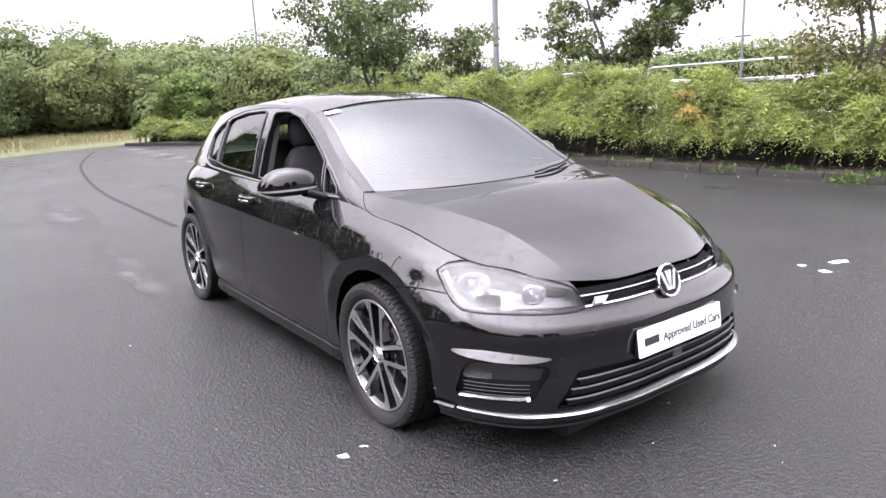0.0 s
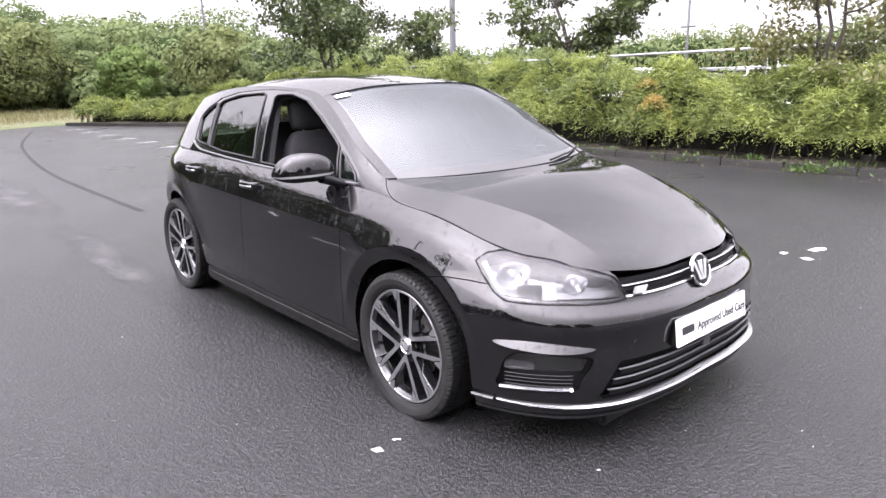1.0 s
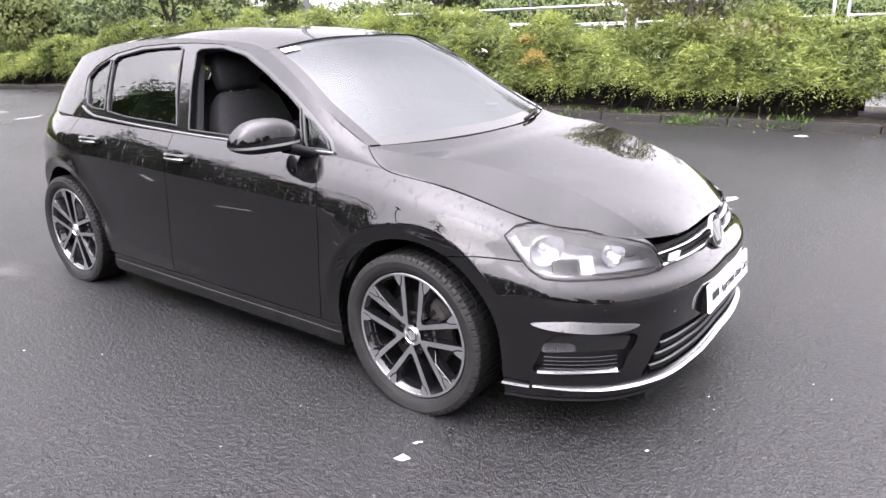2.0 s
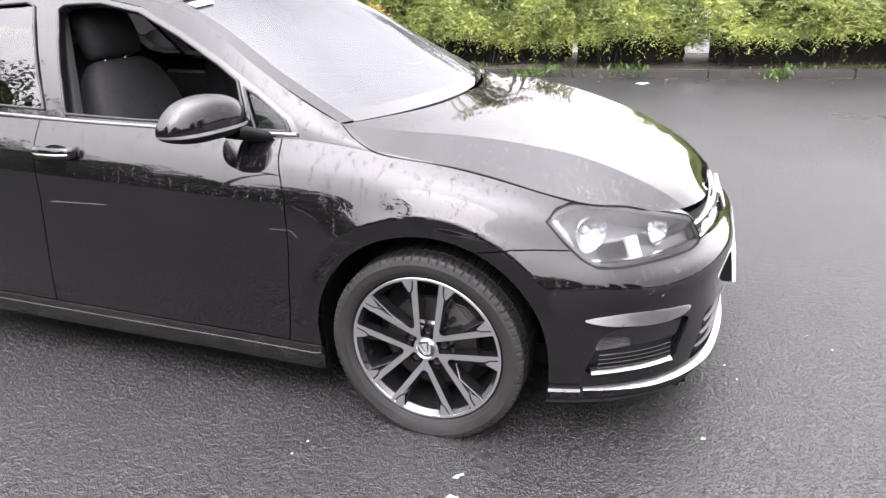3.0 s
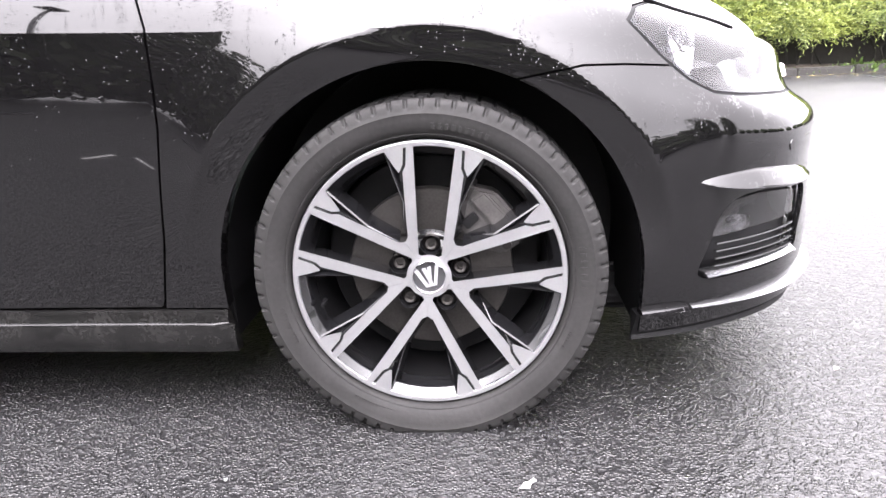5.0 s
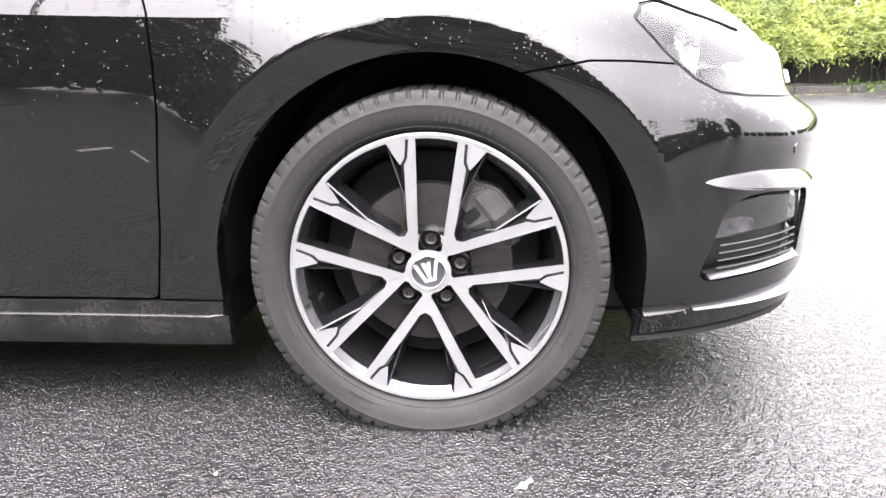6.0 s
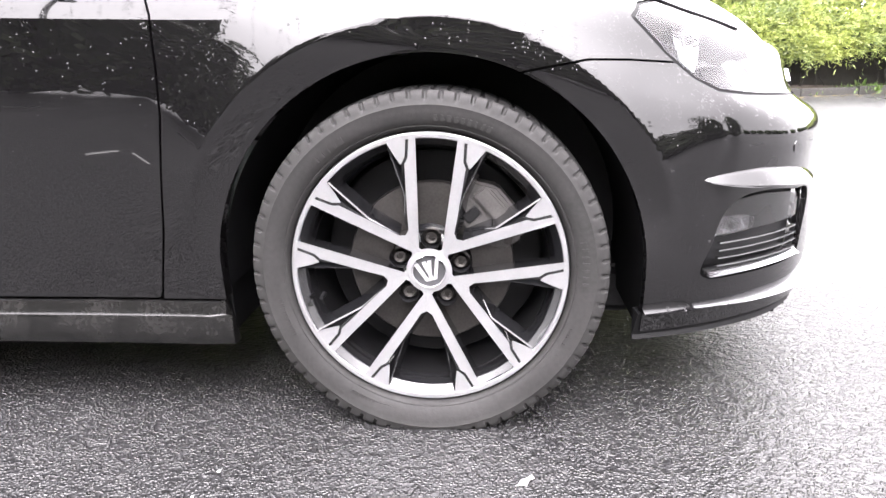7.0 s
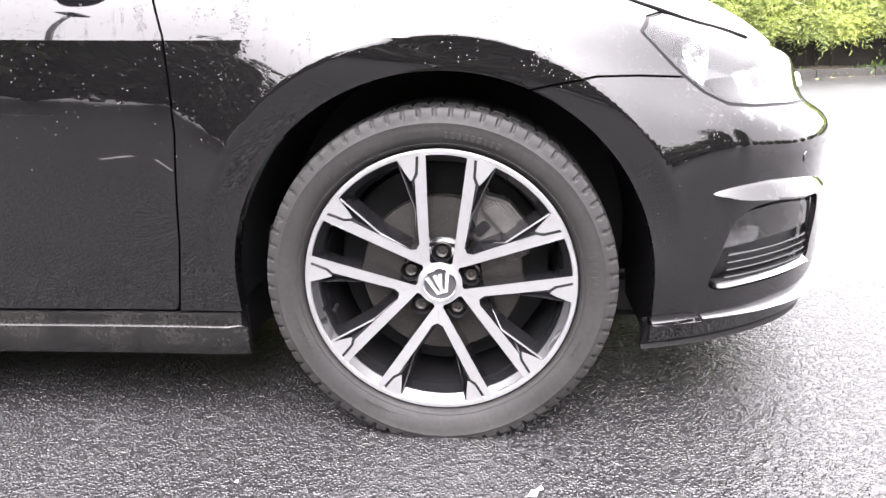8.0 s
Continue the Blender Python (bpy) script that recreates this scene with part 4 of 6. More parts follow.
def tyre_shape(g):
    """Notches between the shoulder blocks: narrow, rounded, only at the tread's edge; and finer cuts over the tread."""
    r = np.hypot(g[..., 0], g[..., 2])
    notch = (.0052, .0050) + (0,) * (STEPS - 2)
    cut_ = (.0040, .0045) + (0,) * (STEPS - 2)
    for i in range(len(g)):
        rim_edge = np.clip((r[i] - .3010) / .003, 0, 1) * np.clip((.3160 - r[i]) / .003, 0, 1)
        tread = np.clip((r[i] - .3150) / .002, 0, 1)
        k = (r[i] - notch[i % STEPS] * rim_edge - cut_[(i + 5) % STEPS] * tread) / r[i]
        g[i, :, 0] *= k
        g[i, :, 2] *= k
        g[i, :, 1] *= 1 - .55 * notch[i % STEPS] / .0052 * rim_edge * .07
    return g


TYRE = [(.236, -.080), (.2468, -.0850), (.2495, -.0900), (.2522, -.0985), (.2540, -.1015), (.2560, -.1030), (.2572, -.1022), (.2600, -.1052), (.268, -.1095), (.282, -.1125), (.2900, -.1122), (.2912, -.1128), (.2925, -.1117),
        (.2985, -.1100), (.3025, -.1088), (.3060, -.1074), (.3092, -.1054), (.3120, -.1024), (.3142, -.0978), (.3158, -.0910), (.3171, -.0780), (.3178, -.056), (.3100, -.054), (.3100, -.046), (.3180, -.044), (.3185, 0)]
TYRE = TYRE + [(r, -y) for r, y in TYRE[-2::-1]]


def spoke_mesh():
    """One double spoke with its hub sector: bright machined faces, black grooves, pockets and flanks."""
    bm = bmesh.new()

    def face_y(t, r):
        return -.0965 + .015 * (1 - min(1, math.hypot(t, r) / .236))

    def at(t, r, deep=0.0):
        return bm.verts.new((t, face_y(t, r) + deep, r))

    def block(pts, deep):
        """A prism under a bright face, its top edge chamfered."""
        c = np.mean(pts, axis=0)
        top = [at(t + (c[0] - t) * .012, r + (c[1] - r) * .008) for t, r in pts]
        low = [at(t, r, .0012) for t, r in pts]
        back = [at(t + (c[0] - t) * .08, r, deep) for t, r in pts]
        bm.faces.new(top).material_index = 0
        bm.faces.new(back[::-1]).material_index = 1
        for i in range(len(pts)):
            j = (i + 1) % len(pts)
            bm.faces.new((top[j], top[i], low[i], low[j])).material_index = 0
            bm.faces.new((low[j], low[i], back[i], back[j])).material_index = 1

    arm = [(.0205, .040), (.0215, .055), (.0265, .12), (.0338, .212), (.0358, .2365), (.0472, .2350), (.0472, .1990), (.0522, .1880), (.0490, .155), (.0435, .100), (.0400, .072), (.0450, .0615), (.0225, .0310), (.012, .036)]
    tab = [(.0522, .2005), (.0522, .2342), (.066, .2305), (.0815, .2255), (.0832, .2200), (.0700, .2010), (.0590, .1868), (.0572, .1885)]
    for sg in (1, -1):
        block([(sg * t, r) for t, r in arm][::sg], .046)
        block([(sg * t, r) for t, r in tab][::sg], .012)

        def face(*pts):
            bm.faces.new([at(sg * t, r, d) for t, r, d in pts][::sg]).material_index = 1

        # groove floor between arm and tab
        face((.0470, .1985, .0045), (.0470, .2345, .0045), (.0524, .2345, .0045), (.0524, .2000, .0045), (.0575, .1880, .0045), (.0520, .1870, .0045))
        # three-cornered pocket, its ridge, and the flank that falls away into the wheel
        tip, corner, join, root = (.0570, .1860), (.0822, .2195), (.0478, .1330), (.0412, .0720)
        face((.0520, .1880, .004), (*tip, .004), (.0735, .2060, .013), (.0560, .1650, .013), (*join, .004))
        face((*tip, .002), (*corner, .002), (.0735, .2060, .013))
        face((.0735, .2060, .013), (*corner, .002), (*join, .002), (.0560, .1650, .013))
        face((*corner, .002), (.0842, .2175, .0045), (.0500, .1315, .0045), (*join, .002))
        face((.0842, .2175, .0045), (.0905, .2080, .040), (.0600, .1310, .042), (.0500, .1315, .0045))
        face((*join, .002), (.0500, .1315, .0045), (.0600, .1310, .042), (.0520, .0760, .036), (*root, .003))
    me = bpy.data.meshes.new("spoke")
    bm.to_mesh(me)
    bm.free()
    me.materials.append(ALLOY)
    me.materials.append(RIMBLACK)
    return me


CASTING = mat("grey iron casting", (0.055, 0.052, 0.050), 0.55, metal=0.3, var=0.3, scale=30, bump=0.4, bscale=120)
CAPGREY = mat("grey cap", (0.06, 0.06, 0.063), 0.4, metal=0.5)


def wheel(spin):
    w = new("wheel")
    w.parent = car
    tagged(w, "black and silver alloy wheel with five double spokes")

    def flat(g):
        g = tyre_shape(g)
        low = g[..., 2] < -.2971
        g[..., 2] = np.where(low, -.2971, g[..., 2])
        near = np.clip((-.235 - g[..., 2]) / .06, 0, 1)
        g[..., 1] *= 1 + .09 * near
        return g

    edge = next(i for i, (r, y) in enumerate(TYRE) if r > .3135)
    tyre = revolve("tyre", TYRE[:edge + 1], BLOCKS * STEPS, RUBBER, w, None, "black tyre with worn grey sidewall", True, flat)
    revolve("tread", TYRE[edge:-edge], BLOCKS * STEPS, TREAD, tyre, None, "wet tread, its shadow put into the colour", True, flat)
    revolve("inner_sidewall", TYRE[-edge - 1:], 96, TREAD, tyre, None, "", True, flat)
    # raised lettering too small to read, as bars
    bm = bmesh.new()
    rnd = random.Random(5)
    for a0, count, r0, h, wd in ((4, 9, .271, .010, 2.4), (78, 7, .272, .011, 2.6), (112, 6, .268, .005, 1.3), (196, 12, .268, .006, 1.5), (245, 9, .270, .007, 1.8), (318, 5, .272, .011, 2.8)):
        for k in range(count):
            a = radians(a0 + k * wd)
            c = Matrix.Rotation(a, 4, "Y") @ Matrix.Translation((0, -.1107, r0)) @ Matrix.Rotation(radians(8), 4, "X")
            bmesh.ops.create_cube(bm, size=1, matrix=c @ Matrix.Diagonal((.0035 + rnd.random() * .003, .0022, h, 1)))
    tagged(part("sidewall_relief", bm, RUBBER, tyre), "raised sidewall lettering", kind="stuff")
    revolve("rim_lip", [(.2452, -.0925), (.2448, -.0960), (.2435, -.0970), (.2365, -.0965), (.2352, -.0938)], 160, ALLOY, w, None, "machined silver rim lip")
    revolve("rim_edge", [(.2488, -.080), (.2478, -.0905), (.2465, -.0930), (.2452, -.0925)], 120, RIMBLACK, w, None, "black rim flange")
    revolve("rim_barrel", [(.2352, -.0940), (.2335, -.0910), (.2250, -.0820), (.2225, -.0780), (.2190, -.0600), (.2150, -.0520)], 120, RIMBLACK, w, None, "gloss black rim barrel")
    revolve("rim_inner", [(.2150, -.0520), (.2110, -.02), (.2090, .06), (.2180, .10)], 96, BLACK, w, None, "matt black inside of the rim")
    revolve("hub_face", [(.0290, -.0780), (.0300, -.0822), (.0405, -.0830)], 60, ALLOY, w, None, "machined silver hub face")
    revolve("hub_plate", [(0, -.058), (.052, -.058), (.060, -.050), (.075, -.035)], 48, RIMBLACK, w)
    revolve("brake_disc", [(.070, -.018), (.070, -.030), (.149, -.030), (.151, -.026), (.151, -.010)], 72, STEEL, w, None, "grey steel brake disc")
    revolve("disc_hat", [(0, -.05), (.066, -.048), (.071, -.03)], 40, BLACK, w)
    cal_m = Matrix.Rotation(radians(49), 4, "Y") @ Matrix.Translation((0, 0, .138))
    cal = slab("brake_caliper", [(-.062, -.030), (-.020, -.044), (.030, -.042), (.066, -.018), (.070, .020), (.045, .046), (-.030, .048), (-.066, .022)], -.050, -.005, CASTING, w, cal_m, "grey cast brake caliper", .005)
    slab("bridge", [(-.050, .004), (.048, .004), (.044, .036), (-.046, .036)], -.060, -.048, CASTING, cal, bevel=.004)
    for dx in (-.022, .022):
        slab("pad_end", [(dx - .010, -.034), (dx + .010, -.034), (dx + .009, -.004), (dx - .009, -.004)], -.056, -.048, BLACK, cal, bevel=.002)
    revolve("slide_bolt", [(0, -.060), (.008, -.060), (.009, -.050)], 16, STEEL, cal, Matrix.Translation((.054, 0, .0)))
    slab("shield", [(.2 * math.sin(a), .2 * math.cos(a)) for a in np.linspace(0, 2 * math.pi, 40, endpoint=False)], .03, .034, BLACK, w)
    data = spoke_mesh()
    for k in range(5):
        turn = Matrix.Rotation(radians(spin + 72 * k), 4, "Y")
        s = new("spoke", data)
        s.parent = w
        s.matrix_local = turn
        if k == 0:
            tagged(s, "double spoke with machined silver face")
        bolt = revolve("wheel_bolt", [(0, -.064), (.005, -.064), (.0062, -.070), (.0100, -.0715), (.0112, -.070), (.0118, -.060), (.0165, -.058)], 24, STEEL, w, turn @ Matrix.Translation((0, 0, .0575)))
        cup = revolve("bolt_pocket", [(.0150, -.058), (.0170, -.076), (.0185, -.0805)], 24, RIMBLACK, w, turn @ Matrix.Translation((0, 0, .0575)))
    badge(w, .0315, Matrix.Translation((0, -.0845, 0)) @ Matrix.Rotation(radians(spin - 20), 4, "Y"), CAPGREY)
    revolve("valve", [(0, -.086), (.0035, -.086), (.004, -.070), (.005, -.060)], 12, BLACK, w, Matrix.Rotation(radians(255), 4, "Y") @ Matrix.Translation((0, 0, .205)))
    return w


HUB_Z, WHEEL_Y = .3090, -.786 - MIDDLE_Y
w1 = wheel(4.6)
w1.matrix_local = pose(0, WHEEL_Y, HUB_Z)
w1.scale = (1.040, 1.0, 1.040)
copy_thing(w1, pose(-2.637, WHEEL_Y + .016, HUB_Z))
copy_thing(w1, pose(0, -WHEEL_Y, HUB_Z, 0, 0, 180))
copy_thing(w1, pose(-2.637, -WHEEL_Y - .016, HUB_Z, 0, 0, 180))
# wheel wells
for x0 in (0, -2.637):
    for sg in (-1, 1):
        g = np.array([[(x0 + .402 * math.cos(a), sg * y, .300 + .402 * math.sin(a)) for y in (.86, .72, .50)] for a in np.linspace(-.02, math.pi + .10, 40)])
        f = [[i * 3 + j, i * 3 + j + 1, (i + 1) * 3 + j + 1, (i + 1) * 3 + j] for i in range(39) for j in range(2)]
        obj("wheel_liner", g.reshape(-1, 3), f, BLACK, car)
        slab("well_wall", [(x0 + .402 * math.cos(a), .300 + .402 * math.sin(a)) for a in np.linspace(-.3, math.pi + .3, 30)], sg * .50, sg * .49, BLACK, car)


def rbox(name, lo, hi, bevel, material, parent, label="", m=None, seg=3):
    bm = bmesh.new()
    c, d = (Vector(lo) + Vector(hi)) / 2, Vector(hi) - Vector(lo)
    bmesh.ops.create_cube(bm, size=1, matrix=Matrix.Translation(c) @ Matrix.Diagonal((*d, 1)))
    if bevel:
        bmesh.ops.bevel(bm, geom=bm.edges[:], offset=bevel, segments=seg, affect="EDGES")
    ob = part(name, bm, material, parent, label, smooth=bevel > 0)
    if bevel > 0:
        ob.data.set_sharp_from_angle(angle=radians(50))
    if m is not None:
        ob.matrix_local = m
    return ob


# unseen black box, added to stop light passing under the nose
rbox("bumper_tray", (.44, -.60, .150), (.66, .60, .20), .02, BLACK, car)
for sg in (-1, 1):
    for x0 in (.405, -.425, -2.24, -3.06):
        rbox("splash_panel", (x0, min(sg * .46, sg * .845), .152), (x0 + .018, max(sg * .46, sg * .845), .36), .006, BLACK, car)
# unseen boxes under the car and in the engine bay, added to block light
rbox("undertray", (-.46, -.56, .092), (.80, .50, .21), .02, BLACK, car)
rbox("underbody", (-3.15, -.78, .092), (-.45, .72, .34), .02, BLACK, car)
rbox("engine_bay", (-.42, -.48, .20), (.62, .48, .62), .05, BLACK, car)
rbox("boot_floor", (-3.2, -.5, .30), (-2.0, .5, .60), .03, BLACK, car)

# ---- door handles, mirrors, wipers ----
for sg, fd, rd in ((-1, front_doors[0], rear_doors[0]), (1, front_doors[1], rear_doors[1])):
    for (x, y, z), door in (((-1.405, .868, .873), fd), ((-2.21, .868, .893), rd)):
        yy = sg * (y * WIDE)
        bm = bmesh.new()
        path = [(-.100, .004), (-.082, .024), (-.035, .034), (.035, .034), (.082, .024), (.100, .004)]
        prev = None
        for dx, dy in path:
            ringv = [bm.verts.new((x + dx, yy + sg * (dy + .013 * math.cos(a)), z + .0200 * math.sin(a) + dx * .02)) for a in np.linspace(0, 2 * math.pi, 13)[:-1]]
            if prev:
                for j in range(12):
                    bm.faces.new((prev[j], prev[(j + 1) % 12], ringv[(j + 1) % 12], ringv[j]))
            else:
                bm.faces.new(ringv)
            prev = ringv
        bm.faces.new(prev)
        bmesh.ops.recalc_face_normals(bm, faces=bm.faces)
        part("door_handle", bm, PAINT, door, "black door handle with a wet shine", smooth=True)
        # bright strip added to draw the highlight along the handle
        tube("handle_trim", [(x + dx * .93, yy + sg * (dy + .0135), z - .004 + dx * .02) for dx, dy in path], .0042, CHROME, door, "thin chrome strip added for the handle's highlight")
        # flat black ellipse, painted for the shade of the recess behind the handle
        slab("handle_cup", [(x + .070 * math.cos(a), z - .008 + .032 * math.sin(a)) for a in np.linspace(0, 2 * math.pi, 24, endpoint=False)], yy + sg * .001, yy + sg * .004, BLACK, door)

for sg in (-1, 1):
    c0 = np.array([-.708, -.917 - MIDDLE_Y, 1.006])
    us, vs = np.linspace(-math.pi / 2, math.pi / 2, 33), np.linspace(0, 2 * math.pi, 65)
    g = np.zeros((33, 65, 3))
    for i, u in enumerate(us):
        for j, v in enumerate(vs):
            sp = lambda t, e: math.copysign(abs(t) ** e, t)
            x = .080 * sp(math.cos(u), .8) * sp(math.cos(v), .75)
            z = (.090 if v < math.pi else .046) * sp(math.cos(u), .80) * sp(math.sin(v), 1.0 if v < math.pi else .7)
            z *= 1 - .42 * max(0, -math.sin(u)) ** 3
            y = .136 * sp(math.sin(u), .75)
            if x < 0:
                x *= .45
            x += .42 * y * (1 if y < 0 else .75)
            z += (.010 if z > 0 else .004) * (1 - abs(y) / .136) + .03 * y
            g[i, j] = c0 + (x, y, z)
    n = np.cross(np.gradient(g, axis=0), np.gradient(g, axis=1))
    n /= np.maximum(np.linalg.norm(n, axis=2, keepdims=True), 1e-9)
    if np.sum(n * (g - c0)) < 0:
        n = -n
    idx = np.arange(33 * 65).reshape(33, 65)
    s = Sheet(g.reshape(-1, 3), n.reshape(-1, 3), [list(q) for q in np.stack([idx[:-1, :-1], idx[1:, :-1], idx[1:, 1:], idx[:-1, 1:]], -1).reshape(-1, 4)]).facing()
    split_z = 1.005 + .05 * (s.v[:, 1] + .915 + MIDDLE_Y)
    low, cap = s.split(s.v[:, 2] - split_z)
    split_z = .993 + .05 * (low.v[:, 1] + .915 + MIDDLE_Y)
    under, lamp_band = low.split(low.v[:, 2] - split_z)
    if sg > 0:
        cap, under, lamp_band = cap.mirrored(), under.mirrored(), lamp_band.mirrored()
    mir = cap.put("door_mirror", PAINT, car, "black door mirror with a silver indicator strip", .006)
    under.put("lower_shell", BLACK, mir)
    lamp_band.moved(-.002).put("indicator", SATIN, mir, "silver indicator strip")
    slab("mirror_glass", [(-sg * (c0[1] + .10 * math.cos(a)), c0[2] + .050 * math.sin(a)) for a in np.linspace(0, 2 * math.pi, 28, endpoint=False)], 0, .004, CHROME, mir, Matrix.Translation((-.765, 0, 0)) @ pose(0, 0, 0, 0, 0, 90))
    bm = bmesh.new()
    prev = None
    for t in np.linspace(0, 1, 6):
        p = np.array([-.60, -.775, .952]) * (1 - t) + np.array([-.66, -.855, .985]) * t
        rr = (.05 * (1 - t) + .045 * t, .022 * (1 - t) + .030 * t)
        ringv = [bm.verts.new((p[0] + rr[0] * math.cos(a), -sg * (p[1] - MIDDLE_Y), p[2] + rr[1] * math.sin(a))) for a in np.linspace(0, 2 * math.pi, 15)[:-1]]
        if prev:
            for j in range(14):
                bm.faces.new((prev[j], prev[(j + 1) % 14], ringv[(j + 1) % 14], ringv[j]))
        prev = ringv
    bmesh.ops.recalc_face_normals(bm, faces=bm.faces)
    part("mirror_foot", bm, BLACK, mir, smooth=True)
    if sg > 0:
        mir.location = (-.05, -.085, -.01)


def on_screen(t, y, lift):
    """A point of the windscreen's surface at share t of its height."""
    g = screen.v.reshape(90, 110, 3)
    i = int(np.clip(t, 0, 1) * 89)
    j = int(np.argmin(np.abs(g[i, :, 1] - y)))
    return screen.v.reshape(90, 110, 3)[i, j] + screen.n.reshape(90, 110, 3)[i, j] * lift


tube("wiper", [on_screen(.045 - .007 * k, y, .010) for k, y in enumerate(np.linspace(.68, .25, 6))], .006, BLACK, car, "black wiper blade")
corners = [on_screen(t, y, .0015) for t, y in ((.925, -.575), (.925, -.500), (.970, -.495), (.970, -.565))]
obj("screen_label", corners + [on_screen(t, y, .0003) for t, y in ((.925, -.575), (.925, -.500), (.970, -.495), (.970, -.565))], [(0, 1, 2, 3), (4, 7, 6, 5), (0, 4, 5, 1), (1, 5, 6, 2), (2, 6, 7, 3), (3, 7, 4, 0)], WHITE, car, "small white label on the windscreen", smooth=False)
slab("sensor_cover", [(-.16, -.05), (.16, -.05), (.15, .05), (-.15, .05)], .0, .03, BLACK, car, Matrix.Translation(Vector(on_screen(.93, .0, -.035))) @ pose(0, 0, 0, 0, 0, 90) @ pose(0, 0, 0, -62), bevel=.006)
rbox("inside_mirror", (-.02, -.12, -.035), (.02, .12, .035), .018, BLACK, car, "", pose(-.86, -.02, 1.29, 0, 10, 12))

# ---- cabin ----
rbox("cabin_floor", (-2.9, -.70, .30), (-.35, .70, .36), .01, TRIM, car)
dash = rbox("dashboard", (-.80, -.70, .66), (-.30, .70, .955), .07, TRIM, car, "black dashboard", seg=5)
rbox("instrument_hood", (-.82, -.55, .93), (-.55, -.20, 1.005), .03, TRIM, dash)
wheel_m = pose(-.83, -.38, .965, 0, 0, 90) @ pose(0, 0, 0, 24)
sw = revolve("steering_wheel", [(.180 + .015 * math.cos(a), .015 * math.sin(a)) for a in np.linspace(0, 2 * math.pi, 13)], 48, TRIM, car, wheel_m, "black steering wheel")
revolve("boss", [(0, -.03), (.06, -.025), (.075, .01)], 24, TRIM, sw)
for a in (0, 120, 240):
    slab("wheel_spoke", [(-.02, .05), (.02, .05), (.016, .175), (-.016, .175)], -.008, .008, GREY, sw, Matrix.Rotation(radians(a + 180), 4, "Y"))


def cushion(name, sections, material, parent, m=None, label="", power=.45):
    """A padded form: rounded cross sections (centre, half length, half width) up its height."""
    v, f, k = [], [], 28
    for (cx, cy, cz), a, b in sections:
        for t in np.linspace(0, 2 * math.pi, k, endpoint=False):
            c, q = math.cos(t), math.sin(t)
            v.append((cx + a * math.copysign(abs(c) ** power, c), cy + b * math.copysign(abs(q) ** power, q), cz))
    for i in range(len(sections) - 1):
        f += [(i * k + u, i * k + (u + 1) % k, (i + 1) * k + (u + 1) % k, (i + 1) * k + u) for u in range(k)]
    f += [tuple(range(k))[::-1], tuple((len(sections) - 1) * k + u for u in range(k))]
    ob = obj(name, v, f, material, parent, label)
    if m is not None:
        ob.matrix_local = m
    return ob


def seat(x, y, rear=False):
    wd = .255 if not rear else .62
    st = cushion("car_seat", [((x + .2, y, .36), .24, wd * .9), ((x + .2, y, .42), .27, wd), ((x + .2, y, .53), .27, wd), ((x + .2, y, .575), .25, wd * .95), ((x + .2, y, .590), .20, wd * .85)], CLOTH, car, None, "black cloth car seat")
    lean = pose(x - .09, y, .50, 0, -14)
    cushion("backrest", [((0, 0, 0), .07, wd * .92), ((0, 0, .10), .085, wd), ((0, 0, .34), .085, wd * .98), ((-.005, 0, .50), .078, wd * .88), ((-.01, 0, .60), .065, wd * .72), ((-.015, 0, .645), .045, wd * .55), ((-.015, 0, .655), .025, wd * .45)], CLOTH, st, lean)
    for dy in ((0,) if not rear else (-.38, .38)):
        top = lean @ pose(-.015, dy, .665)
        cushion("headrest", [((0, 0, 0), .035, .100), ((.004, 0, .015), .052, .128), ((.008, 0, .08), .058, .138), ((.006, 0, .15), .054, .130), ((.002, 0, .185), .042, .112), ((0, 0, .197), .024, .085)], CLOTH, st, top, power=.6)
        for d in (-.055, .055):
            tube("headrest_post", [tuple(top @ Vector((0, d, -.05))), tuple(top @ Vector((0, d, .03)))], .0065, CHROME, st)
    return st


seat(-1.30, -.40)
seat(-1.30, .36)
seat(-2.18, 0, rear=True)
for sg in (-1, 1):
    rbox("door_card", (-2.35, sg * .765 - .02, .36), (-.50, sg * .765 + .02, .93), .015, TRIM, car)
    slab("inner_pillar", [(-1.40, 0), (-1.53, 0), (-1.69, .44), (-1.57, .44)], sg * .0, sg * -.03, TRIM, car, Matrix.Translation((0, sg * .80, .93)) @ pose(0, 0, 0, sg * 25))
hl = roof.split(np.abs(roof.v[:, 1]) - .53)[0]
hl.moved(-.035).put("headlining", GREY, car)

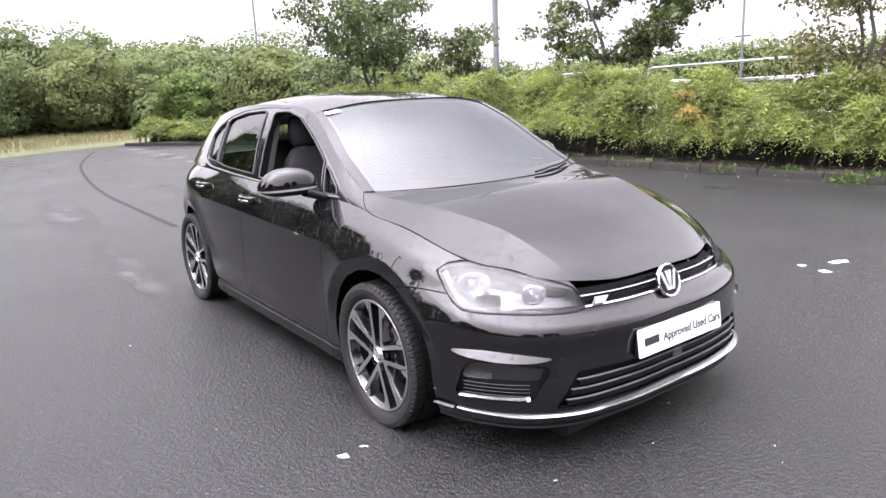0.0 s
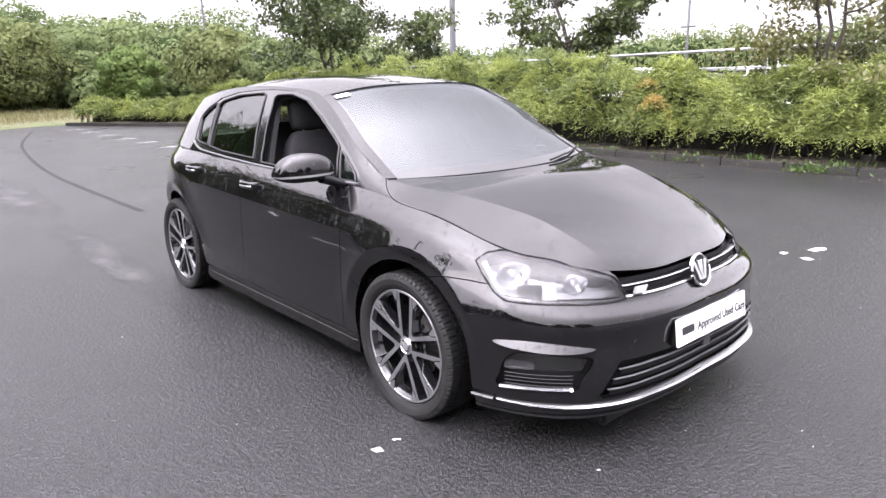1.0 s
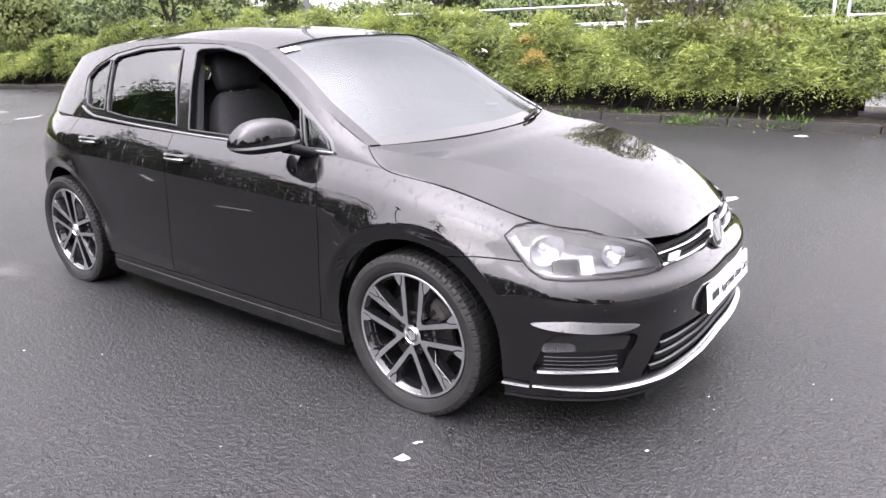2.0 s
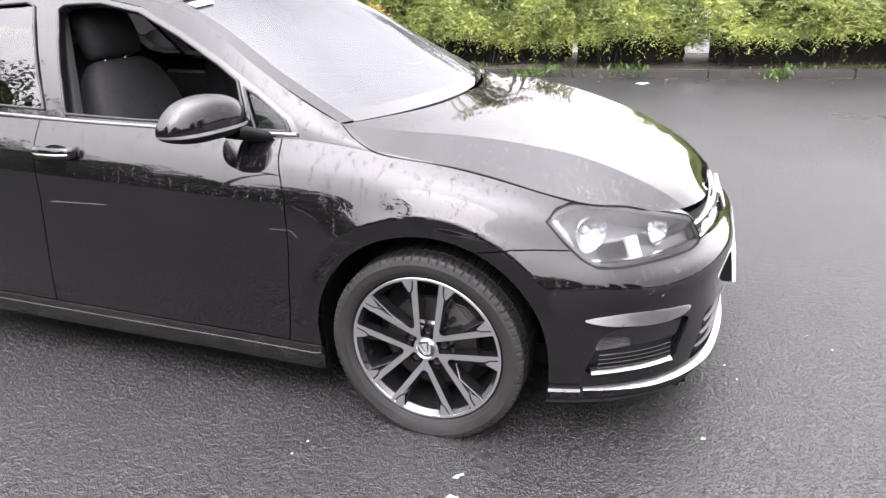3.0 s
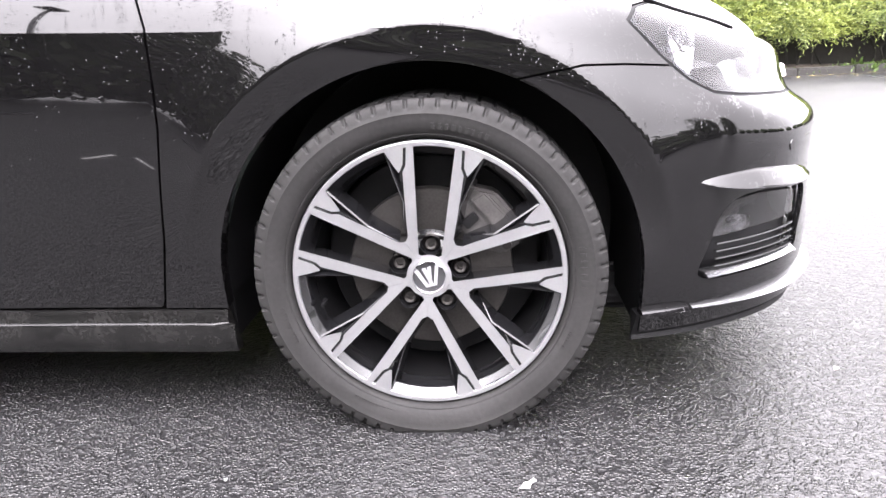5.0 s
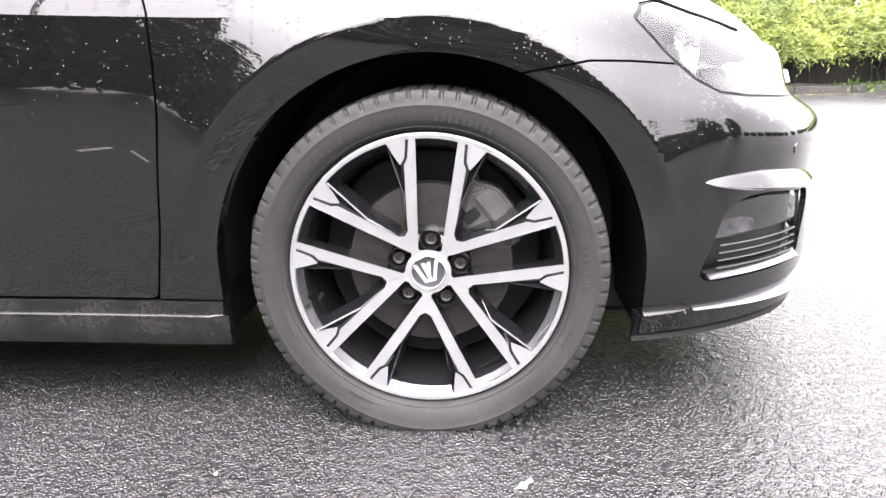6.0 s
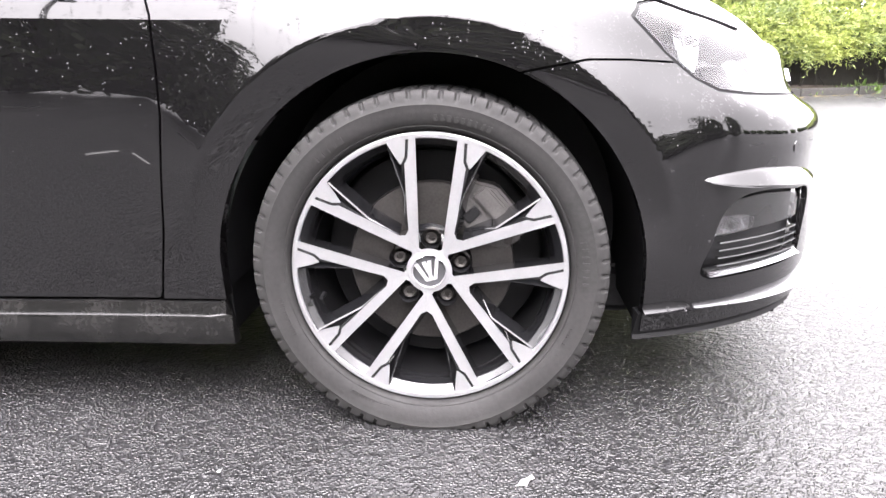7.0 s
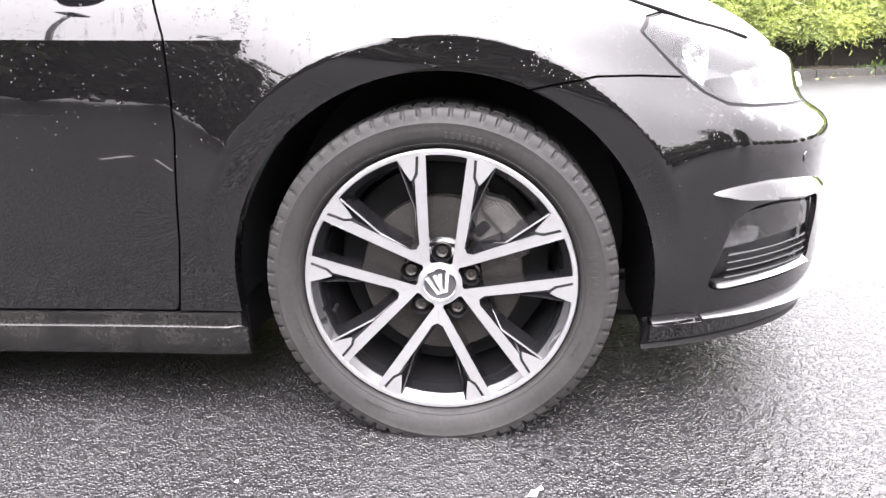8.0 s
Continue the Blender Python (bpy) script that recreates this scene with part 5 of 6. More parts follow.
# ---- planting ----
def leaf_mat(name, light, dark, warm=None, rough=0.45, patchy=0.9, sheen=0.5):
    """Leaves: each its own green, a little light passing through."""
    m = bpy.data.materials.new(name)
    m.use_nodes = True
    n, l = m.node_tree.nodes, m.node_tree.links
    b = n["Principled BSDF"]
    b.inputs["Roughness"].default_value = rough
    b.inputs["Specular IOR Level"].default_value = sheen
    g = n.new("ShaderNodeNewGeometry")
    r = n.new("ShaderNodeValToRGB")
    els = [(0.0, dark), (0.55, tuple((a + c) / 2 for a, c in zip(light, dark))), (0.95, light)]
    if warm:
        els.append((1.0, warm))
        r.color_ramp.elements.new(0.9)
    r.color_ramp.elements.new(0.5)
    for e, (p, c) in zip(r.color_ramp.elements, els):
        e.position, e.color = p, (*c, 1)
    tc, big, ad = n.new("ShaderNodeTexCoord"), n.new("ShaderNodeTexNoise"), n.new("ShaderNodeMath")
    big.inputs["Scale"].default_value, big.inputs["Detail"].default_value = patchy, 3
    l.new(tc.outputs["Object"], big.inputs["Vector"])
    ad.operation = "MULTIPLY_ADD"
    ad.inputs[1].default_value = 0.55
    l.new(g.outputs["Random Per Island"], ad.inputs[0])
    sc = n.new("ShaderNodeMath")
    sc.operation = "MULTIPLY_ADD"
    sc.inputs[1].default_value, sc.inputs[2].default_value = 1.5, -0.5
    l.new(big.outputs["Fac"], sc.inputs[0])
    l.new(sc.outputs[0], ad.inputs[2])
    l.new(ad.outputs[0], r.inputs["Fac"])
    l.new(r.outputs["Color"], b.inputs["Base Color"])
    t = n.new("ShaderNodeBsdfTranslucent")
    l.new(r.outputs["Color"], t.inputs["Color"])
    x = n.new("ShaderNodeMixShader")
    x.inputs[0].default_value = 0.35
    l.new(b.outputs[0], x.inputs[1])
    l.new(t.outputs[0], x.inputs[2])
    l.new(x.outputs[0], n["Material Output"].inputs["Surface"])
    return m


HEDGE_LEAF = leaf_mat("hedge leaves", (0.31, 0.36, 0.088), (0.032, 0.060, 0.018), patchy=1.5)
# darker copy of the hedge leaves, with the inner shade in its colour
HEDGE_SHADED = leaf_mat("hedge leaves in painted shade", (0.060, 0.095, 0.024), (0.016, 0.030, 0.010))
WARM_LEAF = leaf_mat("yellowing leaves", (0.45, 0.30, 0.10), (0.28, 0.22, 0.05))
WEED_LEAF = leaf_mat("weed leaves", (0.095, 0.155, 0.032), (0.035, 0.066, 0.016))
TREE_LEAF = leaf_mat("tree leaves", (0.105, 0.135, 0.040), (0.020, 0.034, 0.012))
# dark green for the solid crown cores, the shade put into the colour
WOOD_SHADE = leaf_mat("crown core in painted shade", (0.042, 0.060, 0.024), (0.022, 0.034, 0.014), rough=0.9, sheen=0.0)
OLIVE_LEAF = leaf_mat("olive tree leaves", (0.17, 0.165, 0.055), (0.04, 0.055, 0.016))
WOOD_LEAF = leaf_mat("woodland leaves", (0.190, 0.225, 0.095), (0.085, 0.120, 0.052), rough=0.7, patchy=0.13, sheen=0.12)
GRASS = leaf_mat("dry grass", (0.27, 0.215, 0.12), (0.12, 0.14, 0.05))
BARK = mat("grey brown bark", (0.050, 0.043, 0.035), 0.85, var=0.35, scale=6, bump=0.6, bscale=40, bdist=0.01)
# twig brown, darkened for the shade under and inside the hedge
TWIG_SHADE = mat("twigs and painted hedge shade", (0.012, 0.0105, 0.008), 0.9, var=0.3, scale=5)
rng = np.random.default_rng(7)


def quads(name, v, material, parent=None):
    """One mesh of loose four-sided leaves, v of shape (n, 4, 3)."""
    n = len(v)
    me = bpy.data.meshes.new(name)
    me.vertices.add(4 * n)
    me.vertices.foreach_set("co", np.ascontiguousarray(v, np.float32).ravel())
    me.loops.add(4 * n)
    me.loops.foreach_set("vertex_index", np.arange(4 * n, dtype=np.int32))
    me.polygons.add(n)
    me.polygons.foreach_set("loop_start", np.arange(0, 4 * n, 4, dtype=np.int32))
    me.update(calc_edges=True)
    me.materials.append(material)
    ob = new(name, me)
    ob.parent = parent
    return ob


def unit(a):
    return a / np.maximum(np.linalg.norm(a, axis=-1, keepdims=True), 1e-9)


def leaves(at, along_, size, width=0.45, rnd=rng):
    """Leaf quads at places, pointing along directions."""
    n = len(at)
    d = unit(along_)
    sidev = unit(np.cross(d, unit(rnd.normal(size=(n, 3)))))
    up = np.cross(sidev, d)
    s = size * rnd.uniform(.6, 1.3, (n, 1)) if np.isscalar(size) else size[:, None]
    w = s * width
    return np.stack([at, at + d * s * .5 + sidev * w * .5 + up * s * .06, at + d * s, at + d * s * .5 - sidev * w * .5 + up * s * .06], 1)


def shoots(base, out, length, leaf, per, droop=.5, rnd=rng, width=.45):
    """Arching shoots set with paired leaves."""
    n = len(base)
    ln = length * rnd.uniform(.5, 1.3, (n, 1))
    d = unit(out)
    res = []
    for k in range(per):
        t = (k + 1) / per
        p = base + d * ln * t + np.array([0, 0, -1.0]) * droop * ln * t * t
        tan = unit(d + np.array([0, 0, -2.0]) * droop * t)
        s = unit(np.cross(tan, unit(rnd.normal(size=(n, 3)) * .4 + (0, 0, 1))))
        sg = 1 if k % 2 else -1
        dirn = tan * .75 + s * sg * .9 + rnd.normal(size=(n, 3)) * .2
        res.append(leaves(p, dirn, leaf * (1.15 - .5 * t), width, rnd))
    return np.concatenate(res)


def tubes(name, paths, material, parent=None, seg=7):
    """Tapered round limbs: each path a list of (x, y, z, radius)."""
    v, f = [], []
    for path in paths:
        p = np.array(path, float)
        t = unit(np.gradient(p[:, :3], axis=0))
        ref = np.array([.3, .9, .2])
        a = unit(np.cross(t, ref))
        b = np.cross(t, a)
        k0 = len(v)
        for i in range(len(p)):
            for j in range(seg):
                w = 2 * math.pi * j / seg
                v.append(p[i, :3] + (a[i] * math.cos(w) + b[i] * math.sin(w)) * p[i, 3])
        for i in range(len(p) - 1):
            for j in range(seg):
                q = k0 + i * seg
                f.append((q + j, q + (j + 1) % seg, q + seg + (j + 1) % seg, q + seg + j))
        f.append(tuple(k0 + (len(p) - 1) * seg + j for j in range(seg)))
    return obj(name, v, f, material, parent)


def tree(at, height, spread, clear_z, n_leaf, leaf, seed, material, label, stems=1, lean=0.0):
    """A tree: tapered stem, forking limbs, and leaves in loose clumps about the twigs."""
    rnd = np.random.default_rng(seed)
    t = thing("tree", label, "tree", at=at)
    paths, tips = [], []
    for sidx in range(stems):
        a0 = rnd.uniform(0, 6.28)
        off = np.array([math.cos(a0), math.sin(a0), 0]) * (.12 if stems > 1 else 0)
        top = np.array([lean + rnd.normal() * .15 * spread + off[0] * 4, rnd.normal() * .15 * spread + off[1] * 4, height * .82])
        pts = [off * (1 - u) + top * u + np.array([rnd.normal(), rnd.normal(), 0]) * .04 * (u > 0) for u in np.linspace(0, 1, 9)]
        r0 = .035 * height ** .7 / stems ** .4
        paths.append([(*p, r0 * (1 - .85 * u)) for p, u in zip(pts, np.linspace(0, 1, 9))])
        for k in range(int(10 / stems ** .5)):
            u = rnd.uniform(max(.12, clear_z / height * .85), .98)
            b = off * (1 - u) + top * u
            a = rnd.uniform(0, 6.28)
            ln = spread * .5 * rnd.uniform(.55, 1.1) * (1.15 - .55 * u)
            e = b + np.array([math.cos(a) * ln, math.sin(a) * ln, ln * rnd.uniform(.15, .75)])
            limb = [b + (e - b) * w + np.array([0, 0, .12 * ln * math.sin(3.1 * w)]) + rnd.normal(size=3) * .03 for w in np.linspace(0, 1, 6)]
            paths.append([(*p, r0 * .34 * (1 - .85 * w)) for p, w in zip(limb, np.linspace(0, 1, 6))])
            for w in (.45, .7, .9, 1.0):
                c = b + (e - b) * w
                for _ in range(2):
                    q = c + rnd.normal(size=3) * np.array([.2, .2, .15]) * spread * .36
                    q[2] = min(max(q[2], clear_z), height)
                    tips.append(q)
                    if w > .6:
                        paths.append([(*c, r0 * .09), (*((c + q) / 2 + rnd.normal(size=3) * .03), r0 * .06), (*q, r0 * .02)])
    tubes("trunk", paths, BARK, t)
    tips = np.array(tips)
    c = tips[rnd.integers(0, len(tips), n_leaf)]
    p = c + rnd.normal(size=(n_leaf, 3)) * np.array([1, 1, .55]) * spread * .046
    quads("crown", leaves(p, rnd.normal(size=(n_leaf, 3)) + (0, 0, -.35), leaf, .6, rnd), material, t)
    return t


KERB = [(-24.2, 3.0), (-19.5, 5.6), (-15.5, 6.9), (-9, 7.15), (-2, 7.35), (1, 7.65), (4.5, 8.35), (8, 9.3), (14, 11.5), (22, 15)]
KX, KY = np.array(KERB).T


def kerb_y(x):
    return np.interp(x, KX, KY)


def hedge_top(x):
    return np.interp(x, [-24, -20.5, -19, -16, -12, -9, -6.5, -4.5, -2, 0, 3, 8, 22], [.66, .70, 1.15, 1.60, 1.62, 1.62, 1.50, 1.33, 1.27, 1.30, 1.40, 1.5, 1.6])


def hedge(x0, x1, n_shoot, n_deep, label, seed, leaf=.066):
    rnd = np.random.default_rng(seed)
    h = thing("hedge", label, "hedge", at=((x0 + x1) / 2, float(kerb_y((x0 + x1) / 2)) + 1.1, 0))
    off = np.array(h.location)
    # solid near-black shell, added for the shade deep in the hedge
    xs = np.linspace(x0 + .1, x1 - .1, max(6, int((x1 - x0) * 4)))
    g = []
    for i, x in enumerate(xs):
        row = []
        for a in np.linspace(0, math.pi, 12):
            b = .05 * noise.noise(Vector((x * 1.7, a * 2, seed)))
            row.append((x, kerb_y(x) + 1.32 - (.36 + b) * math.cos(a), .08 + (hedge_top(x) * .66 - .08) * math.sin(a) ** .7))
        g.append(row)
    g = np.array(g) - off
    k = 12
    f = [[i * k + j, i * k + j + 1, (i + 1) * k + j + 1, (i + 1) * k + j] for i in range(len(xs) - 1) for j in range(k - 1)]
    obj("heart", g.reshape(-1, 3), f, TWIG_SHADE, h)
    stems = []
    for _ in range(int((x1 - x0) * 6)):
        x = rnd.uniform(x0, x1)
        y = float(kerb_y(x)) + .45 + rnd.uniform(0, .35)
        stems.append([(x - off[0], y - off[1], 0, .013), (x - off[0] + rnd.normal() * .08, y - off[1] + .05, .3, .010), (x - off[0] + rnd.normal() * .15, y - off[1] + .1, .7, .006)])
    tubes("stem", stems, TWIG_SHADE, h, 5)

    def surface(n, inner):
        x = rnd.uniform(x0 - .12, x1 + .12, n)
        a = .22 + 2.2 * rnd.uniform(0, 1, n) ** 1.1
        bulge = np.array([noise.noise(Vector((q * 1.1, w * 1.6, seed + 3.1))) for q, w in zip(x, a)])
        fine = np.array([noise.noise(Vector((q * 3.6, w * 4.0, seed + 9.1))) for q, w in zip(x, a)])
        hh = hedge_top(x)
        rad = (.76 + .52 * bulge + .22 * fine) * inner
        low = np.clip(np.sin(a), 0, 1)
        y = kerb_y(x) + 1.12 - rad * np.cos(a) * np.clip(hh / 1.4, .6, 1.1)
        z = .27 + (hh * (.86 + .42 * bulge + .22 * fine) * (.5 + .5 * inner) - .27) * low ** .85
        nrm = np.stack([rnd.normal(size=n) * .55, -np.cos(a), np.sin(a) * .8 + .25], 1)
        return np.stack([x, y, z], 1) - off, nrm

    # inner leaves, coloured dark as if shaded by the outer shoots
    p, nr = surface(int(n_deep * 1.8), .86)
    quads("inner_leaf", leaves(p, nr + rnd.normal(size=p.shape) * .8, leaf * 1.5, .55, rnd), HEDGE_SHADED, h)
    p, nr = surface(int(n_shoot * 1.15), .92)
    quads("shoot", shoots(p, nr + rnd.normal(size=p.shape) * .35 + (0, 0, .15), .42, leaf * 1.35, 14, .55, rnd, .19), HEDGE_LEAF, h)
    p, nr = surface(int(n_shoot * .36), 1.0)
    keep = nr[:, 2] > .35
    quads("spray", shoots(p[keep], nr[keep] + rnd.normal(size=(keep.sum(), 3)) * .3 + (0, 0, .45), .58, leaf * 1.45, 16, .8, rnd, .18), HEDGE_LEAF, h)
    for part_ob in h.children:
        if part_ob.name.split(".")[0] != "heart":
            tagged(part_ob, kind="stuff")
    return h


hedge(-24.2, -18.8, 1600, 1500, "low clipped bright green hedge at the bay's end", 11, .09)
hedge(-18.8, -9.0, 2400, 2200, "tall loose green shrubs along the kerb", 12, .08)
hedge(-9.0, -4.6, 2600, 2400, "tall bright green hedge of arching shoots", 13)
hedge(-4.6, -1.2, 3000, 2600, "bright green hedge with arching leafy shoots", 14)
hedge(-1.2, .56, 1700, 1400, "yellow-green hedge bush with feathery shoots", 15)
hedge(.72, 3.6, 2600, 2200, "bright green hedge beyond a narrow gap", 16)
hedge(3.6, 8.4, 3600, 3000, "leafy yellow-green hedge above the kerb", 17)
hedge(8.4, 20.0, 2200, 2200, "long green hedge along the car park", 18, .08)

# a yellowing spray that hangs out of the hedge
spray = thing("leafy_spray", "yellowing arching spray hanging from the hedge", "plant", at=(-4.15, 7.62, .95))
a = rng.uniform(-1.4, 1.4, 26)
quads("leaf", shoots(np.zeros((26, 3)) + rng.normal(size=(26, 3)) * .03, np.stack([np.sin(a), -.5 * np.ones(26), .35 + 0 * a], 1), .36, .06, 12, 1.0, rng, .3), WARM_LEAF, spray)["kind"] = "stuff"
spray_2 = thing("leafy_spray", "small orange leafy spray in the hedge", "plant", at=(-4.35, 7.75, 1.22))
a = rng.uniform(-1.4, 1.4, 16)
quads("leaf", shoots(np.zeros((16, 3)) + rng.normal(size=(16, 3)) * .03, np.stack([np.sin(a), -.6 * np.ones(16), .5 + 0 * a], 1), .26, .05, 10, .9, rng, .3), WARM_LEAF, spray_2)["kind"] = "stuff"


def weed(x, y, r, n, seed):
    rnd = np.random.default_rng(seed)
    w = thing("weed", "low green weed at the kerb's edge", "plant", "weeds along the kerb", at=(x, y, .0))
    b = np.c_[rnd.normal(size=(n, 2)) * r * .5, np.zeros(n) + .01]
    d = np.c_[rnd.normal(size=(n, 2)), np.abs(rnd.normal(size=n)) + .6]
    quads("leaf", leaves(b + unit(d) * rnd.uniform(0, .5, (n, 1)) * r, d, r * .42, .35, rnd), WEED_LEAF, w)
    tagged(w.children[0], kind="stuff")


rw = random.Random(4)
for k in range(64):
    x = rw.uniform(-7.5, 7.5)
    weed(x, float(kerb_y(x)) + rw.uniform(.08, .34), rw.uniform(.10, .24), 60, 100 + k)
for x, dy in ((-1.7, -.02), (-1.45, .0), (-3.4, .05), (1.75, -.03), (1.6, .05)):
    weed(x, float(kerb_y(x)) + dy, .20, 80, int(300 + x * 10))

# ---- kerb and bed ----
KERBSTONE = mat("wet kerb concrete", (0.024, 0.0225, 0.020), 0.55, var=0.35, scale=5, bump=0.5, bscale=60)
SOIL = mat("dark leaf litter", (0.035, 0.027, 0.018), 0.9, var=0.5, scale=9, bump=1.0, bscale=30, bdist=0.03)
LITTER = mat("yellow leaf litter", (0.15, 0.12, 0.05), 0.8, var=0.5, scale=30)
kerb_root = tagged(new("kerb"), "worn dark concrete kerb along the hedge", "kerb", kind="structure")
stone_me = None
xs = np.arange(-24, 20, .92)
for x in xs:
    x1 = x + .915
    y0, y1 = float(kerb_y(x)), float(kerb_y(x1))
    ln = math.hypot(x1 - x, y1 - y0)
    if stone_me is None:
        bm = bmesh.new()
        bmesh.ops.create_cube(bm, size=1, matrix=Matrix.Translation((.455, .065, .03)) @ Matrix.Diagonal((.905, .13, .17, 1)))
        bmesh.ops.bevel(bm, geom=[e for e in bm.edges if all(v.co.z > .1 for v in e.verts)], offset=.018, segments=2, affect="EDGES")
        stone_me = bpy.data.meshes.new("kerb_stone")
        bm.to_mesh(stone_me)
        bm.free()
        stone_me.materials.append(KERBSTONE)
    st = new("kerb_stone", stone_me)
    st.parent = kerb_root
    st.matrix_local = pose(x, y0, rw.uniform(-.006, .004), 0, 0, math.degrees(math.atan2(y1 - y0, x1 - x))) @ Matrix.Diagonal((ln / .915, 1, 1, 1))
bx = np.linspace(-24, 20, 120)
g = np.array([[(x, kerb_y(x) + .12, .075), (x, kerb_y(x) + .5, .10 + .02 * math.sin(x * 3)), (x, kerb_y(x) + 2.4, .10), (x, kerb_y(x) + 2.6, -.02)] for x in bx])
obj("planting_bed", g.reshape(-1, 3), [[i * 4 + j, (i + 1) * 4 + j, (i + 1) * 4 + j + 1, i * 4 + j + 1] for i in range(119) for j in range(3)], SOIL)
tagged(bpy.data.objects["planting_bed"], "dark soil bed under the hedge", "planting bed", kind="structure")
n = 480
x = rng.uniform(-6, 7, n)
p = np.c_[x, kerb_y(x) - np.abs(rng.normal(size=n)) * .22, np.full(n, .006)]
q = quads("leaf_litter", leaves(p, np.c_[rng.normal(size=(n, 2)), rng.normal(size=n) * .08], .03, .6), LITTER)
tagged(q, "fallen yellow leaves along the kerb", "leaves", kind="stuff")

# ---- trees ----
tree((-16.2, 9.2, 0), 4.8, 4.4, 1.3, 11500, .135, 21, TREE_LEAF, "small multi-stemmed tree with dark green leaves", 3)
tree((-7.5, 9.9, 0), 4.7, 2.9, 2.0, 9000, .112, 22, TREE_LEAF, "small spreading tree with an open dark crown", 2)
tree((-2.05, 9.2, 0), 3.8, 3.1, 1.05, 8500, .085, 23, OLIVE_LEAF, "slender olive green tree rising out of the hedge", 3)
tree((-13.3, 10.2, 0), 3.3, 2.3, 1.3, 3000, .12, 24, TREE_LEAF, "thin sparse sapling beside the lamp post", 1)

# ---- woodland, one mass of leaves ----
def woodland(name, spots, label, seed, leaf, per, material=WOOD_LEAF):
    """Many crowns side by side; spots: (x, y, top, radius)."""
    rnd = np.random.default_rng(seed)
    allv, cores_v, cores_f = [], [], []
    for x, y, top, r in spots:
        h = top * .58
        c = np.array([x, y, top - h])
        # rounded boughs over the crown, each a shell of leaves
        boughs = 30
        d = unit(rnd.normal(size=(boughs, 3)) + (0, 0, .25))
        at = c + d * rnd.uniform(.62, .88, (boughs, 1)) * np.array([r, r, h])
        size = rnd.uniform(.24, .44, boughs)
        pick = rnd.integers(0, boughs, per)
        e = unit(rnd.normal(size=(per, 3)) + d[pick] * .7 + (0, 0, .2))
        p = at[pick] + e * (size[pick] * rnd.uniform(.84, 1.0, per))[:, None] * np.array([r, r, (r + h) / 2])
        n_in = per // 2
        e_in = unit(rnd.normal(size=(n_in, 3)) + (0, 0, .1))
        p = np.r_[p, c + e_in * np.array([r, r, h]) * rnd.uniform(.76, .84, (n_in, 1))]
        e = np.r_[e, e_in]
        keep = p[:, 2] > .1
        p, dd = p[keep], e[keep]
        nrm = unit(dd + rnd.normal(size=dd.shape) * .38 + (0, 0, .15))
        a_ = unit(np.cross(nrm, rnd.normal(size=dd.shape)))
        b_ = np.cross(nrm, a_)
        sz = leaf * rnd.uniform(.5, 1.3, (len(p), 1))
        allv.append(np.stack([p - a_ * sz * .5, p - b_ * sz * .36, p + a_ * sz * .5, p + b_ * sz * .36], 1))
        # solid dark core, stands for the shade inside the crown
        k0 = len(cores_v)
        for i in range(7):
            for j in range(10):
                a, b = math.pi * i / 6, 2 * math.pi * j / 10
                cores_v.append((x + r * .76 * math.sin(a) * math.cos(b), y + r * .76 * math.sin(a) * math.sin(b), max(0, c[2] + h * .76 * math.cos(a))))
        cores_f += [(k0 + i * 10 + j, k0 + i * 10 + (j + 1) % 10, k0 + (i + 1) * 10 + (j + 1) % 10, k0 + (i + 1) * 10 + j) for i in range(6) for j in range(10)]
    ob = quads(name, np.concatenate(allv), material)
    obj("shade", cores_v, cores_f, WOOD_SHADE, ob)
    return tagged(ob, label, "woodland", kind="stuff")


def wood_tree(az, d, top, r, low, material, label, seed, n_leaf=9000, leaf=.17, cx=2.45, cy=-2.36):
    """A broad tree at the wood's edge: a short stem, limbs to every bough, and boughs that are shells of leaves."""
    rnd = np.random.default_rng(seed)
    t = thing("tree", label, "tree", at=(cx + d * math.cos(radians(az)), cy + d * math.sin(radians(az)), 0))
    boughs, mid_z, half = 46, (top + low) / 2, (top - low) / 2
    d_ = unit(rnd.normal(size=(boughs, 3)) + (0, 0, .15))
    c = np.array([0, 0, mid_z]) + d_ * rnd.uniform(.55, .86, (boughs, 1)) * np.array([r, r, half])
    size = rnd.uniform(.20, .36, boughs) * r
    tubes("trunk", [[(0, 0, 0, .07 * r), (.05, 0, mid_z * .6, .055 * r), (0, .04, mid_z, .03 * r)]] + [[(0, 0, mid_z * .5, .03 * r), (*(q * .5 + np.array([0, 0, mid_z * .25])), .02 * r), (*q, .006 * r)] for q in c], BARK, t, 6)
    pick = rnd.integers(0, boughs, n_leaf)
    e = unit(rnd.normal(size=(n_leaf, 3)) + d_[pick] * .6 + (0, 0, .25))
    p = c[pick] + e * (size[pick] * rnd.uniform(.72, 1.0, n_leaf) ** .5)[:, None] * np.array([1, 1, .8])
    n_in = n_leaf // 3
    e_in = unit(rnd.normal(size=(n_in, 3)))
    p = np.r_[p, np.array([0, 0, mid_z]) + e_in * np.array([r, r, half]) * rnd.uniform(.60, .78, (n_in, 1))]
    e = np.r_[e, e_in]
    nrm = unit(e + rnd.normal(size=e.shape) * .35 + (0, 0, .15))
    a_ = unit(np.cross(nrm, rnd.normal(size=e.shape)))
    b_ = np.cross(nrm, a_)
    sz = leaf * rnd.uniform(.5, 1.2, (len(p), 1))
    crown = quads("crown", np.stack([p - a_ * sz * .5, p - b_ * sz * .36, p + a_ * sz * .5, p + b_ * sz * .36], 1), material, t)
    tagged(crown, kind="stuff")
    return t


